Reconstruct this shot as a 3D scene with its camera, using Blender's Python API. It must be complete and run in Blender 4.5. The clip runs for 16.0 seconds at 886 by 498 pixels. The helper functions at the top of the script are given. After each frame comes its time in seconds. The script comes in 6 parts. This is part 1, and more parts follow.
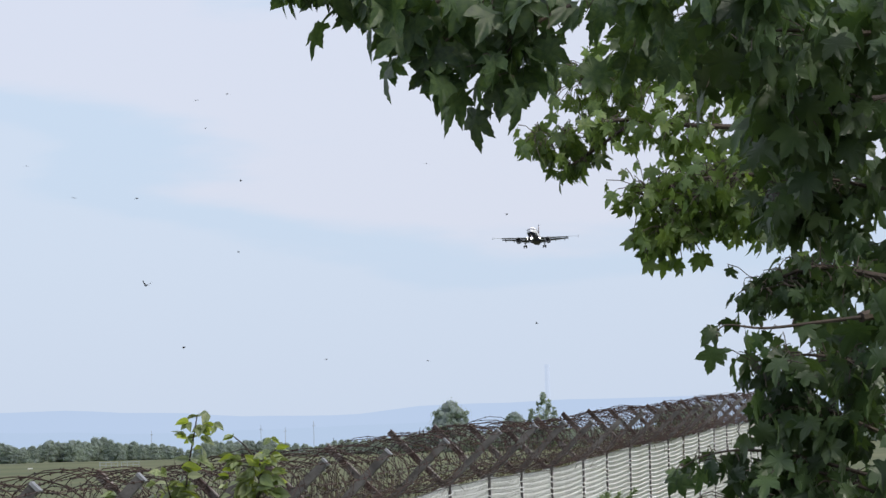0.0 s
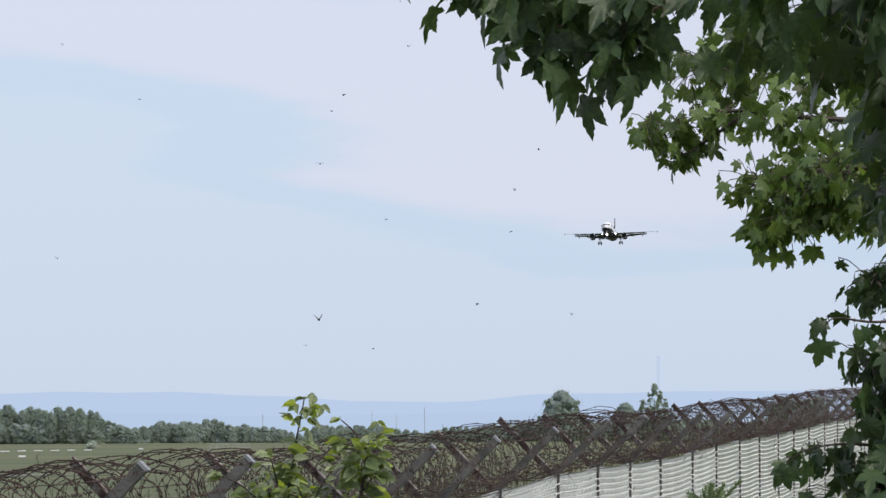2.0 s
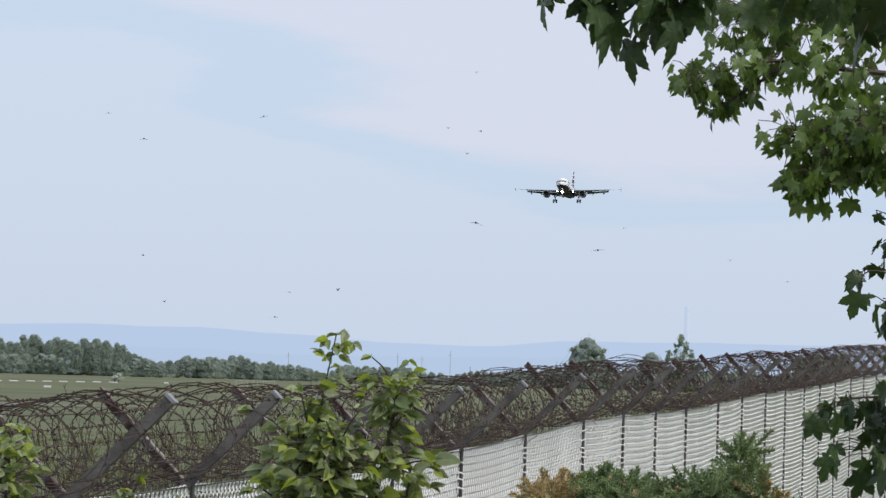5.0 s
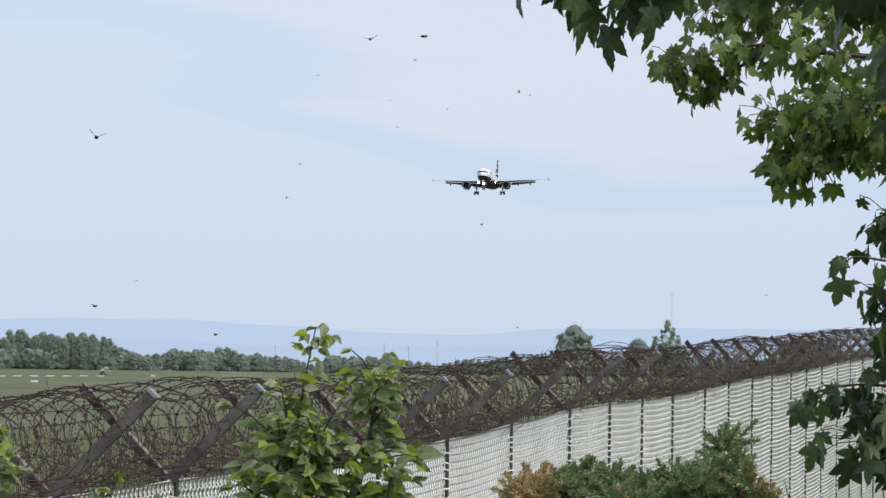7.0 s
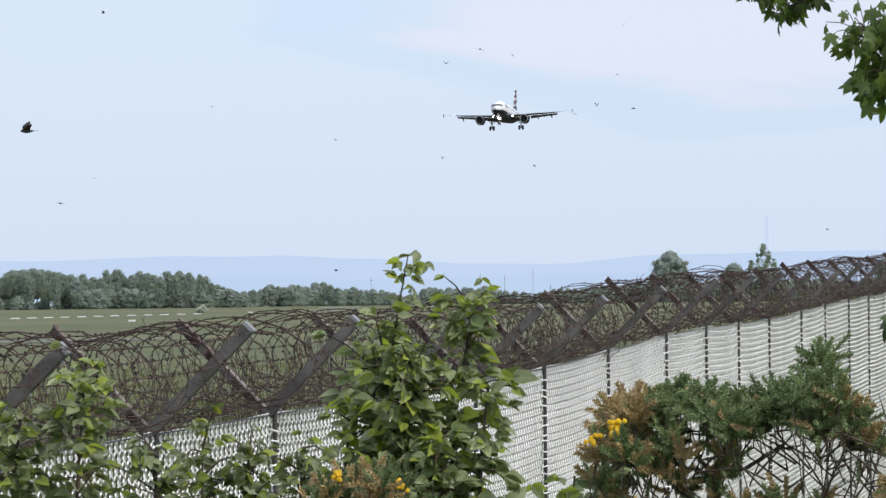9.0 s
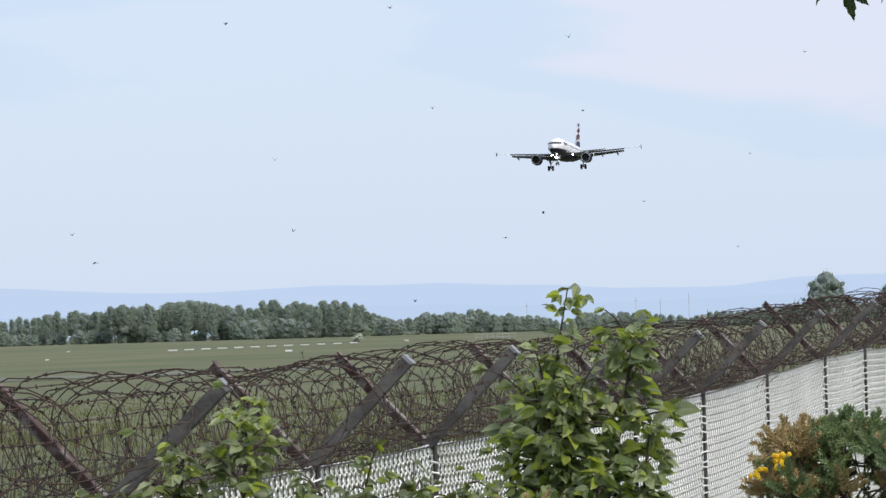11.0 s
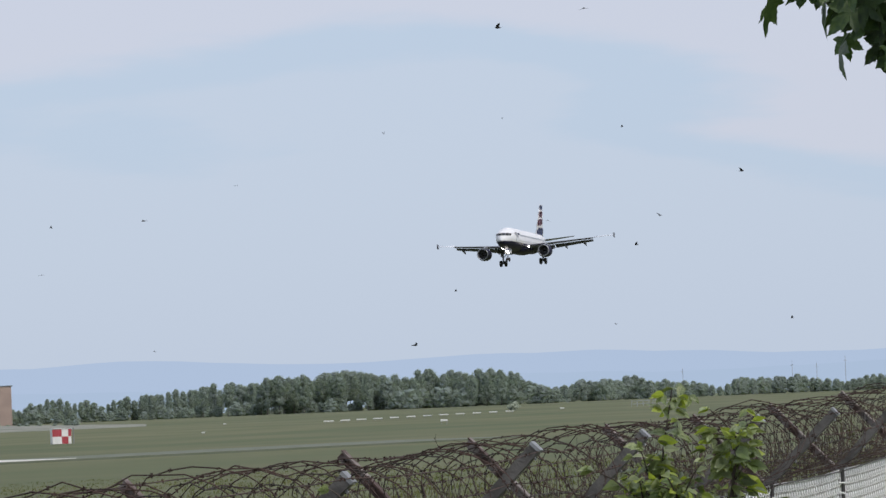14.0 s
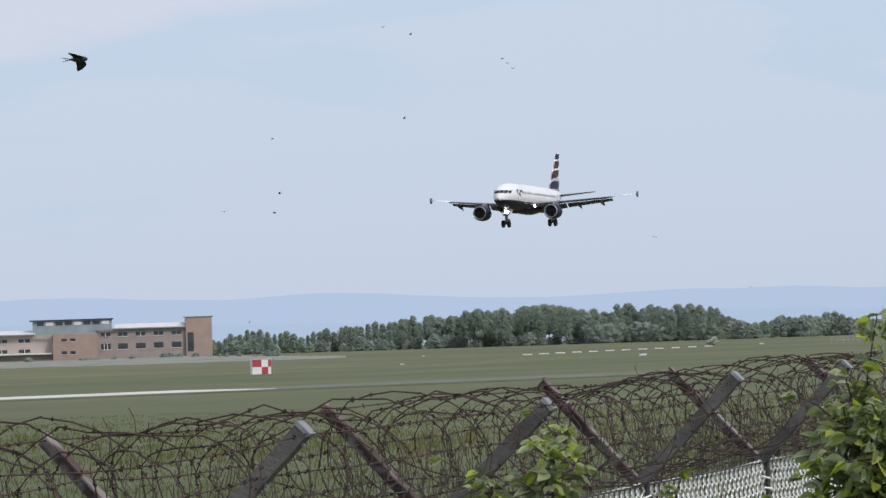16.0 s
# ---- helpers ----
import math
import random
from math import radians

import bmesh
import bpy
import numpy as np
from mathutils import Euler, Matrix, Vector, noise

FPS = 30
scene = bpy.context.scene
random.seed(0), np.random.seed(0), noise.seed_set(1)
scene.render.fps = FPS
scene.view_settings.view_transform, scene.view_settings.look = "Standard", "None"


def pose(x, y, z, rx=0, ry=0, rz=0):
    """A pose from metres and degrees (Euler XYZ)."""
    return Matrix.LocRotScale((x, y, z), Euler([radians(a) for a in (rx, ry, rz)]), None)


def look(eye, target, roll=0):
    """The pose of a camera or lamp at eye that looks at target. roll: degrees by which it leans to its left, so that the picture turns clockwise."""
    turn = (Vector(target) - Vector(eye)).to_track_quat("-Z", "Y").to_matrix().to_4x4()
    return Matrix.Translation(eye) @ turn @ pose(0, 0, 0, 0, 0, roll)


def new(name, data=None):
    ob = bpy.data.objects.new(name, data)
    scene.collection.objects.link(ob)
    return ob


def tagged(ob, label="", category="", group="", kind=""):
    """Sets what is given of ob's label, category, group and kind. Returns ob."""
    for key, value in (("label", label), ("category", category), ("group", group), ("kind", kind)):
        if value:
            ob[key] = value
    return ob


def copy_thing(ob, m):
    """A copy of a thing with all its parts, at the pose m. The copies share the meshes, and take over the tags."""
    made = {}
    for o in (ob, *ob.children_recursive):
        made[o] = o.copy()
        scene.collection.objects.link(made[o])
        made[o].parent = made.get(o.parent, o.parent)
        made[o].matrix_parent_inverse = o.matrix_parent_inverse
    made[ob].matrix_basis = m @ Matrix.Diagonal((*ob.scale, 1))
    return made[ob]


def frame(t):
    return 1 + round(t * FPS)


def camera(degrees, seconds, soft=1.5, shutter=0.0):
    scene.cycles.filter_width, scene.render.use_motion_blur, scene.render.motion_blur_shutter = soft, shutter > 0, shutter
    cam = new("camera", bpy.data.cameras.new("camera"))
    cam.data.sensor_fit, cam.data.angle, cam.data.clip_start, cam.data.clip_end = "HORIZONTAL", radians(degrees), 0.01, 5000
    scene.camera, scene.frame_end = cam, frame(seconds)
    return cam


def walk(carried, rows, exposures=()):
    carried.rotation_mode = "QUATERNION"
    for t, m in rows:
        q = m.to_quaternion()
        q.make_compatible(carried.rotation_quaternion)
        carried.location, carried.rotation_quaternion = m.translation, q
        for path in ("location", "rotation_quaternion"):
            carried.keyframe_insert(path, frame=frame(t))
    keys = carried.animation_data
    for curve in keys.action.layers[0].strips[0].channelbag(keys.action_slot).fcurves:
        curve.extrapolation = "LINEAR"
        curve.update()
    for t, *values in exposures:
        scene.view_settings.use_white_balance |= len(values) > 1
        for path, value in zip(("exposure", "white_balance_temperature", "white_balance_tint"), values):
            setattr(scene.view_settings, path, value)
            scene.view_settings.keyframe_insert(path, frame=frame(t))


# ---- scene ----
def view(yaw, pitch, roll, x, y, z):
    """A camera pose: degrees to the right of +y, degrees upwards, roll, and the eye in metres."""
    a, b = radians(yaw), radians(pitch)
    way = Vector((math.sin(a) * math.cos(b), math.cos(a) * math.cos(b), math.sin(b)))
    return look((x, y, z), Vector((x, y, z)) + way * 100, roll)


cam = camera(12.43, 16.0, soft=1.5)
walk(cam, [
    (0.0, view(-1.284, 2.777, -1.493, 0.004, -0.067, 2.888)),
    (0.5, view(-1.821, 2.827, -1.245, 0.005, -0.079, 2.885)),
    (1.0, view(-2.245, 2.758, -0.910, 0.005, -0.069, 2.884)),
    (1.5, view(-2.592, 2.630, -0.608, 0.010, -0.068, 2.884)),
    (2.0, view(-2.899, 2.633, -0.240, 0.015, -0.059, 2.883)),
    (2.5, view(-3.063, 2.637, 0.100, 0.022, -0.062, 2.885)),
    (3.0, view(-3.238, 2.671, 0.605, 0.009, -0.064, 2.889)),
    (3.5, view(-3.391, 2.577, 1.054, 0.006, -0.058, 2.880)),
    (4.0, view(-3.468, 2.403, 1.393, -0.004, -0.075, 2.879)),
    (4.5, view(-3.480, 2.120, 1.603, -0.001, -0.075, 2.873)),
    (4.7, view(-3.373, 1.975, 1.674, -0.001, -0.070, 2.873)),
    (6.8, view(-2.981, 1.610, 0.949, 0.004, 0.083, 2.885)),
    (7.0, view(-3.105, 1.683, 0.801, 0.008, 0.080, 2.884)),
    (7.5, view(-3.531, 1.580, 0.241, 0.010, 0.058, 2.877)),
    (8.0, view(-3.709, 1.342, -0.306, 0.012, 0.047, 2.871)),
    (8.5, view(-3.945, 0.973, -0.516, 0.020, 0.051, 2.868)),
    (9.0, view(-4.430, 0.703, -0.642, 0.018, 0.057, 2.869)),
    (9.5, view(-5.208, 0.548, -0.586, 0.008, 0.050, 2.866)),
    (9.7, view(-5.660, 0.604, -0.605, 0.002, 0.067, 2.866)),
    (11.8, view(-6.928, 1.527, -1.944, 0.023, 0.036, 2.953)),
    (12.0, view(-7.119, 1.662, -1.935, 0.034, 0.032, 2.974)),
    (12.5, view(-7.608, 2.005, -1.964, 0.099, 0.035, 2.996)),
    (13.0, view(-8.140, 2.191, -2.060, 0.149, 0.024, 2.990)),
    (13.5, view(-8.435, 2.218, -2.192, 0.164, 0.012, 2.984)),
    (14.0, view(-8.744, 2.139, -2.375, 0.158, 0.016, 2.984)),
    (14.5, view(-9.214, 1.962, -2.470, 0.152, 0.015, 2.978)),
    (15.0, view(-9.898, 1.770, -2.388, 0.146, 0.035, 2.974)),
    (15.5, view(-10.777, 1.530, -2.143, 0.143, 0.048, 2.970)),
    (16.0, view(-11.593, 1.308, -1.809, 0.140, 0.054, 2.954)),
], [(0.0, 0.16), (4.5, 0.10), (7.0, 0.18), (8.0, 0.17), (8.5, 0.24), (9.0, 0.29), (9.7, 0.36), (12.0, 0.14), (12.5, 0.09), (13.0, 0.01), (14.5, -0.06), (15.2, -0.06), (16.0, 0.02)])

# ---- light ----
world = bpy.data.worlds.new("world")
scene.world = world
world.use_nodes = True
wt = world.node_tree
wt.nodes.clear()


def wn(kind, **values):
    n = wt.nodes.new(kind)
    for k, v in values.items():
        n.inputs[k].default_value = v
    return n


sky = wt.nodes.new("ShaderNodeTexSky")
sky.sky_type = "NISHITA"
sky.sun_disc = False
sky.sun_elevation, sky.sun_rotation = radians(45), radians(124)
sky.air_density, sky.dust_density = 1.0, 2.0
sky_gain = wn("ShaderNodeVectorMath")
sky_gain.operation = "SCALE"
sky_gain.inputs["Scale"].default_value = 0.10
wt.links.new(sky.outputs[0], sky_gain.inputs[0])
coords = wt.nodes.new("ShaderNodeTexCoord")
stretch = wt.nodes.new("ShaderNodeMapping")
stretch.inputs["Scale"].default_value = (4.0, 4.0, 17.0)
stretch.inputs["Rotation"].default_value = (0.0, radians(12), 0.0)
stretch.inputs["Location"].default_value = (3.7, 1.2, 0.4)
wt.links.new(coords.outputs["Generated"], stretch.inputs[0])
cloud = wn("ShaderNodeTexNoise", Scale=1.25, Detail=6.0, Roughness=0.52)
wt.links.new(stretch.outputs[0], cloud.inputs["Vector"])
# thin high cloud lies in layers over a clearer band, their edges broken by noise
height = wt.nodes.new("ShaderNodeSeparateXYZ")
wt.links.new(coords.outputs["Generated"], height.inputs[0])
wander = wn("ShaderNodeMapRange")
for socket, value in (("From Min", 0.3), ("From Max", 0.7), ("To Min", -0.045), ("To Max", 0.045)):
    wander.inputs[socket].default_value = value
wt.links.new(cloud.outputs[0], wander.inputs[0])
layer = wt.nodes.new("ShaderNodeMath")
wt.links.new(height.outputs[2], layer.inputs[0])
wt.links.new(wander.outputs[0], layer.inputs[1])
level = wn("ShaderNodeMapRange")
level.inputs["From Min"].default_value, level.inputs["From Max"].default_value = 0.0, 0.16
slant = wn("ShaderNodeMath")
slant.operation = "MULTIPLY_ADD"
slant.inputs[1].default_value = 0.11
wt.links.new(height.outputs[0], slant.inputs[0])
wt.links.new(layer.outputs[0], slant.inputs[2])
wt.links.new(slant.outputs[0], level.inputs[0])
ramp = wt.nodes.new("ShaderNodeValToRGB")
ramp.color_ramp.interpolation = "EASE"
stops = ramp.color_ramp.elements
CLEAR, CLOUD, MIST = (0.560, 0.672, 0.840, 1), (0.665, 0.705, 0.838, 1), (0.600, 0.690, 0.844, 1)
stops[0].position, stops[0].color = 0.0, MIST
stops[1].position, stops[1].color = 0.14, MIST
for at, colour in ((0.24, CLEAR), (0.33, CLEAR), (0.48, CLOUD), (0.74, CLOUD), (0.86, CLEAR), (1.0, CLOUD)):
    stops.new(at).color = colour
wt.links.new(level.outputs[0], ramp.inputs[0])
veil = wt.nodes.new("ShaderNodeMix")
veil.data_type = "RGBA"
veil.inputs["Factor"].default_value = 0.86
wt.links.new(sky_gain.outputs[0], veil.inputs["A"])
wt.links.new(ramp.outputs[0], veil.inputs["B"])
back = wt.nodes.new("ShaderNodeBackground")
back.inputs["Strength"].default_value = 1.0
wt.links.new(veil.outputs["Result"], back.inputs[0])
out = wt.nodes.new("ShaderNodeOutputWorld")
wt.links.new(back.outputs[0], out.inputs[0])

sun = new("sun", bpy.data.lights.new("sun", "SUN"))
sun.data.energy, sun.data.angle, sun.data.color = 2.25, radians(12), (1.0, 0.93, 0.82)
sun.matrix_world = look((62, -42, 76), (0, 0, 0))

# ---- materials ----
def material(name, colour, second=None, scale=3.0, rough=0.6, metal=0.0, bump=0.0, fine=8.0, vary=0.0, translucent=0.0, detail=4.0, space="Object", spread=(0.35, 0.65), squash=(1, 1, 1)):
    """A surface of two colours mixed by noise, with grain relief; vary changes the value piece by piece."""
    m = bpy.data.materials.new(name)
    m.use_nodes = True
    t = m.node_tree
    n, link = t.nodes, t.links.new
    bsdf = n["Principled BSDF"]
    bsdf.inputs["Roughness"].default_value, bsdf.inputs["Metallic"].default_value = rough, metal
    tex = n.new("ShaderNodeTexCoord")
    mapping = n.new("ShaderNodeMapping")
    mapping.inputs["Scale"].default_value = squash
    link(tex.outputs[space], mapping.inputs[0])
    noise_a = n.new("ShaderNodeTexNoise")
    noise_a.inputs["Scale"].default_value, noise_a.inputs["Detail"].default_value = scale, detail
    link(mapping.outputs[0], noise_a.inputs["Vector"])
    ramp_a = n.new("ShaderNodeValToRGB")
    second = second or tuple(c * 0.75 for c in colour)
    ramp_a.color_ramp.elements[0].position, ramp_a.color_ramp.elements[0].color = spread[0], (*colour, 1)
    ramp_a.color_ramp.elements[1].position, ramp_a.color_ramp.elements[1].color = spread[1], (*second, 1)
    link(noise_a.outputs[0], ramp_a.inputs[0])
    last = ramp_a.outputs[0]
    if vary:
        info, geo, add = n.new("ShaderNodeObjectInfo"), n.new("ShaderNodeNewGeometry"), n.new("ShaderNodeMath")
        link(info.outputs["Random"], add.inputs[0])
        link(geo.outputs["Random Per Island"], add.inputs[1])
        half, hsv = n.new("ShaderNodeMapRange"), n.new("ShaderNodeHueSaturation")
        half.inputs["From Max"].default_value = 2.0
        half.inputs["To Min"].default_value, half.inputs["To Max"].default_value = 1 - vary, 1 + vary
        link(add.outputs[0], half.inputs[0])
        link(half.outputs[0], hsv.inputs["Value"])
        link(last, hsv.inputs["Color"])
        last = hsv.outputs[0]
    link(last, bsdf.inputs["Base Color"])
    if bump:
        noise_b, relief = n.new("ShaderNodeTexNoise"), n.new("ShaderNodeBump")
        noise_b.inputs["Scale"].default_value, noise_b.inputs["Detail"].default_value = scale * fine, 3.0
        link(mapping.outputs[0], noise_b.inputs["Vector"])
        relief.inputs["Strength"].default_value, relief.inputs["Distance"].default_value = bump, 0.02
        link(noise_b.outputs[0], relief.inputs["Height"])
        link(relief.outputs[0], bsdf.inputs["Normal"])
    if translucent:
        trans, mix = n.new("ShaderNodeBsdfTranslucent"), n.new("ShaderNodeMixShader")
        gain = n.new("ShaderNodeMix")
        gain.data_type, gain.blend_type = "RGBA", "MULTIPLY"
        gain.inputs["Factor"].default_value = 1.0
        gain.inputs["B"].default_value = (1.5, 1.5, 0.7, 1)
        link(last, gain.inputs["A"])
        link(gain.outputs["Result"], trans.inputs[0])
        mix.inputs[0].default_value = translucent
        link(bsdf.outputs[0], mix.inputs[1])
        link(trans.outputs[0], mix.inputs[2])
        link(mix.outputs[0], n["Material Output"].inputs[0])
    return m


def glow(name, colour, strength):
    m = bpy.data.materials.new(name)
    m.use_nodes = True
    b = m.node_tree.nodes["Principled BSDF"]
    b.inputs["Base Color"].default_value = (*colour, 1)
    b.inputs["Emission Color"].default_value = (*colour, 1)
    b.inputs["Emission Strength"].default_value = strength
    return m


grass_mat = material("meadow_grass", (0.064, 0.087, 0.029), (0.126, 0.127, 0.063), 0.05, 0.95, bump=0.5, fine=60, detail=6, squash=(1, 0.4, 1), spread=(0.30, 0.72))
pale_bush_mat = material("pale_willow", (0.33, 0.38, 0.30), (0.42, 0.46, 0.38), 0.6, 0.9, vary=0.15)
weed_mat = material("dry_weed", (0.115, 0.085, 0.058), (0.090, 0.110, 0.042), 1.5, 0.85, vary=0.35, translucent=0.15)
blade_mat = material("grass_blades", (0.092, 0.120, 0.044), (0.150, 0.150, 0.074), 0.6, 0.8, vary=0.14, translucent=0.42)
t = grass_mat.node_tree
patch_map, patch, patch_ramp, patch_mix = t.nodes.new("ShaderNodeMapping"), t.nodes.new("ShaderNodeTexNoise"), t.nodes.new("ShaderNodeValToRGB"), t.nodes.new("ShaderNodeMix")
patch_map.inputs["Scale"].default_value = (0.007, 0.0045, 1.0)
patch.inputs["Scale"].default_value, patch.inputs["Detail"].default_value = 1.0, 8.0
patch_ramp.color_ramp.elements[0].position, patch_ramp.color_ramp.elements[0].color = 0.34, (0.74, 0.83, 0.68, 1)
patch_ramp.color_ramp.elements[1].position, patch_ramp.color_ramp.elements[1].color = 0.68, (1.30, 1.20, 1.20, 1)
patch_mix.data_type, patch_mix.blend_type = "RGBA", "MULTIPLY"
patch_mix.inputs["Factor"].default_value = 1.0
t.links.new(t.nodes["Texture Coordinate"].outputs["Object"], patch_map.inputs[0])
t.links.new(patch_map.outputs[0], patch.inputs["Vector"])
t.links.new(patch.outputs[0], patch_ramp.inputs[0])
t.links.new(t.nodes["Color Ramp"].outputs[0], patch_mix.inputs["A"])
t.links.new(patch_ramp.outputs[0], patch_mix.inputs["B"])
t.links.new(patch_mix.outputs["Result"], t.nodes["Principled BSDF"].inputs["Base Color"])
asphalt_mat = material("worn_asphalt", (0.105, 0.125, 0.085), (0.135, 0.15, 0.115), 0.3, 0.9, bump=0.3)
concrete_mat = material("pale_concrete", (0.62, 0.62, 0.58), (0.50, 0.51, 0.47), 0.15, 0.9, bump=0.2)
bank_mat = material("grey_bank", (0.16, 0.17, 0.14), (0.26, 0.265, 0.225), 0.12, 0.95, bump=0.3)
mesh_mat = material("white_coated_wire", (0.90, 0.91, 0.91), (0.80, 0.81, 0.81), 1.3, 0.5, vary=0.12)
post_mat = material("grey_steel_post", (0.045, 0.042, 0.044), (0.09, 0.085, 0.085), 6, 0.6, 0.3, bump=0.2)
arm_mat = material("weathered_steel_arm", (0.066, 0.063, 0.060), (0.145, 0.138, 0.132), 7, 0.6, 0.25, bump=0.3, vary=0.15)
pale_arm_mat = material("flaking_rusty_arm", (0.24, 0.21, 0.20), (0.075, 0.045, 0.04), 9, 0.75, 0.1, bump=0.4, spread=(0.42, 0.55))
cap_mat = material("galvanised_end", (0.30, 0.31, 0.33), (0.20, 0.21, 0.22), 20, 0.5, 0.3)
rust_mat = material("rusty_wire", (0.044, 0.029, 0.026), (0.092, 0.056, 0.047), 5, 0.85, 0.15, bump=0.3, vary=0.25)
old_wire_mat = material("old_dark_wire", (0.045, 0.040, 0.037), (0.075, 0.058, 0.052), 6, 0.8, 0.2, vary=0.25)
maple_mat = material("maple_leaf", (0.050, 0.092, 0.042), (0.095, 0.152, 0.060), 7, 0.40, vary=0.60, translucent=0.36, bump=0.15)
# pale second colour carries leaf undersides and painted highlights; vary adds the darks
shrub_mat = material("shrub_leaf", (0.135, 0.190, 0.068), (0.340, 0.385, 0.225), 9, 0.36, vary=0.50, translucent=0.30, bump=0.15)
young_mat = material("young_yellow_leaf", (0.40, 0.47, 0.09), (0.32, 0.40, 0.08), 9, 0.45, vary=0.3, translucent=0.4)
gorse_mat = material("gorse_spine", (0.105, 0.165, 0.062), (0.215, 0.285, 0.115), 9, 0.6, vary=0.4, translucent=0.1)
dry_gorse_mat = material("dry_gorse", (0.42, 0.32, 0.15), (0.29, 0.22, 0.10), 9, 0.7, vary=0.35)
flower_mat = material("yellow_flower", (0.80, 0.58, 0.02), (0.70, 0.45, 0.02), 9, 0.5, vary=0.15, translucent=0.2)
bark_mat = material("bark", (0.055, 0.045, 0.036), (0.10, 0.085, 0.065), 9, 0.9, bump=0.6)
twig_mat = material("dark_twig", (0.050, 0.038, 0.032), (0.085, 0.065, 0.05), 9, 0.8, bump=0.3)
# aerial haze is painted into this pale blue-grey leaf colour
hazed_leaf_mat = material("hazed_foliage", (0.262, 0.318, 0.335), (0.300, 0.352, 0.358), 0.10, 0.9, vary=0.08, translucent=0.5)
far_bark_mat = material("distant_trunk", (0.10, 0.10, 0.09), (0.14, 0.135, 0.12), 2, 0.9)
# poplar leaves are paled for the haze in the same way
poplar_mat = material("hazed_poplar_foliage", (0.26, 0.32, 0.30), (0.30, 0.36, 0.33), 0.3, 0.9, vary=0.12, translucent=0.5)
# haze over the airfield is mixed into the three wall colours
brick_mat = material("buff_brick", (0.37, 0.285, 0.245), (0.325, 0.25, 0.22), 0.4, 0.9, bump=0.2)
grey_brick_mat = material("grey_brown_brick", (0.33, 0.285, 0.265), (0.285, 0.25, 0.235), 0.4, 0.9, bump=0.2)
pale_brick_mat = material("pale_render", (0.45, 0.385, 0.345), (0.40, 0.345, 0.315), 0.3, 0.9)
roof_mat = material("pale_metal_roof", (0.74, 0.70, 0.70), (0.66, 0.63, 0.64), 0.3, 0.45, 0.1)
clad_mat = material("grey_blue_cladding", (0.22, 0.28, 0.31), (0.27, 0.33, 0.36), 0.4, 0.6)
glass_mat = material("dark_window", (0.035, 0.040, 0.048), (0.055, 0.060, 0.070), 0.5, 0.15)
frame_mat = material("white_frame", (0.72, 0.72, 0.72), (0.62, 0.62, 0.62), 1, 0.6)
red_mat = material("red_paint", (0.42, 0.055, 0.075), (0.36, 0.05, 0.065), 2, 0.6)
white_mat = material("white_paint", (0.82, 0.82, 0.82), (0.72, 0.73, 0.73), 2, 0.55)
skin_mat = material("aircraft_white", (0.78, 0.79, 0.83), (0.72, 0.74, 0.78), 0.3, 0.28)
navy_mat = material("aircraft_navy", (0.018, 0.018, 0.046), (0.024, 0.024, 0.056), 0.3, 0.5)
wing_mat = material("aircraft_wing_grey", (0.30, 0.32, 0.35), (0.24, 0.26, 0.29), 0.5, 0.4, 0.2)
slat_mat = material("aircraft_pale_grey", (0.84, 0.87, 0.92), (0.78, 0.82, 0.88), 0.5, 0.30, 0.3)
flap_mat = material("aircraft_flap_dark", (0.098, 0.100, 0.125), (0.130, 0.132, 0.16), 0.6, 0.5, 0.1)
tyre_mat = material("tyre_rubber", (0.025, 0.025, 0.026), (0.04, 0.04, 0.04), 3, 0.85)
strut_mat = material("gear_metal", (0.25, 0.26, 0.28), (0.16, 0.17, 0.18), 3, 0.4, 0.6)
fin_red_mat = material("fin_red", (0.17, 0.065, 0.090), (0.13, 0.050, 0.080), 1, 0.4)
fin_blue_mat = material("fin_blue", (0.045, 0.065, 0.17), (0.04, 0.055, 0.14), 1, 0.4)
lamp_mat = glow("landing_lamp", (1.0, 0.93, 0.86), 16.0)
# lit copy of the maple leaf: sunlight put into a lighter green
sunlit_leaf_mat = material("sunlit_maple_leaf", (0.088, 0.150, 0.046), (0.165, 0.240, 0.066), 7, 0.40, vary=0.60, translucent=0.36, bump=0.15)
feather_mat = material("dark_feather", (0.022, 0.021, 0.025), (0.045, 0.042, 0.040), 14, 0.7)
mast_mat = material("grey_mast", (0.42, 0.46, 0.52), (0.36, 0.40, 0.46), 1, 0.7)


for dull in (navy_mat, flap_mat, skin_mat):
    dull.node_tree.nodes["Principled BSDF"].inputs["Specular IOR Level"].default_value = 0.2


# ---- mesh tools ----
def part(name, bm, mats, parent=None, label="", smooth=False):
    """Links a bmesh as one mesh object, under a thing or a part."""
    me = bpy.data.meshes.new(name)
    bm.to_mesh(me)
    bm.free()
    for m in mats if isinstance(mats, (list, tuple)) else [mats]:
        me.materials.append(m)
    if smooth:
        me.shade_smooth()
    ob = new(name, me)
    ob.parent = parent
    if label:
        ob["label"] = label
    return ob


def raw(name, verts, faces, mats, parent=None, label="", slots=None, smooth=False):
    """Links lists of corners and faces as one mesh object."""
    me = bpy.data.meshes.new(name)
    me.from_pydata([tuple(v) for v in verts], [], [tuple(f) for f in faces])
    for m in mats if isinstance(mats, (list, tuple)) else [mats]:
        me.materials.append(m)
    if slots is not None:
        me.polygons.foreach_set("material_index", slots)
    me.update()
    if smooth:
        me.shade_smooth()
    ob = new(name, me)
    ob.parent = parent
    if label:
        ob["label"] = label
    return ob


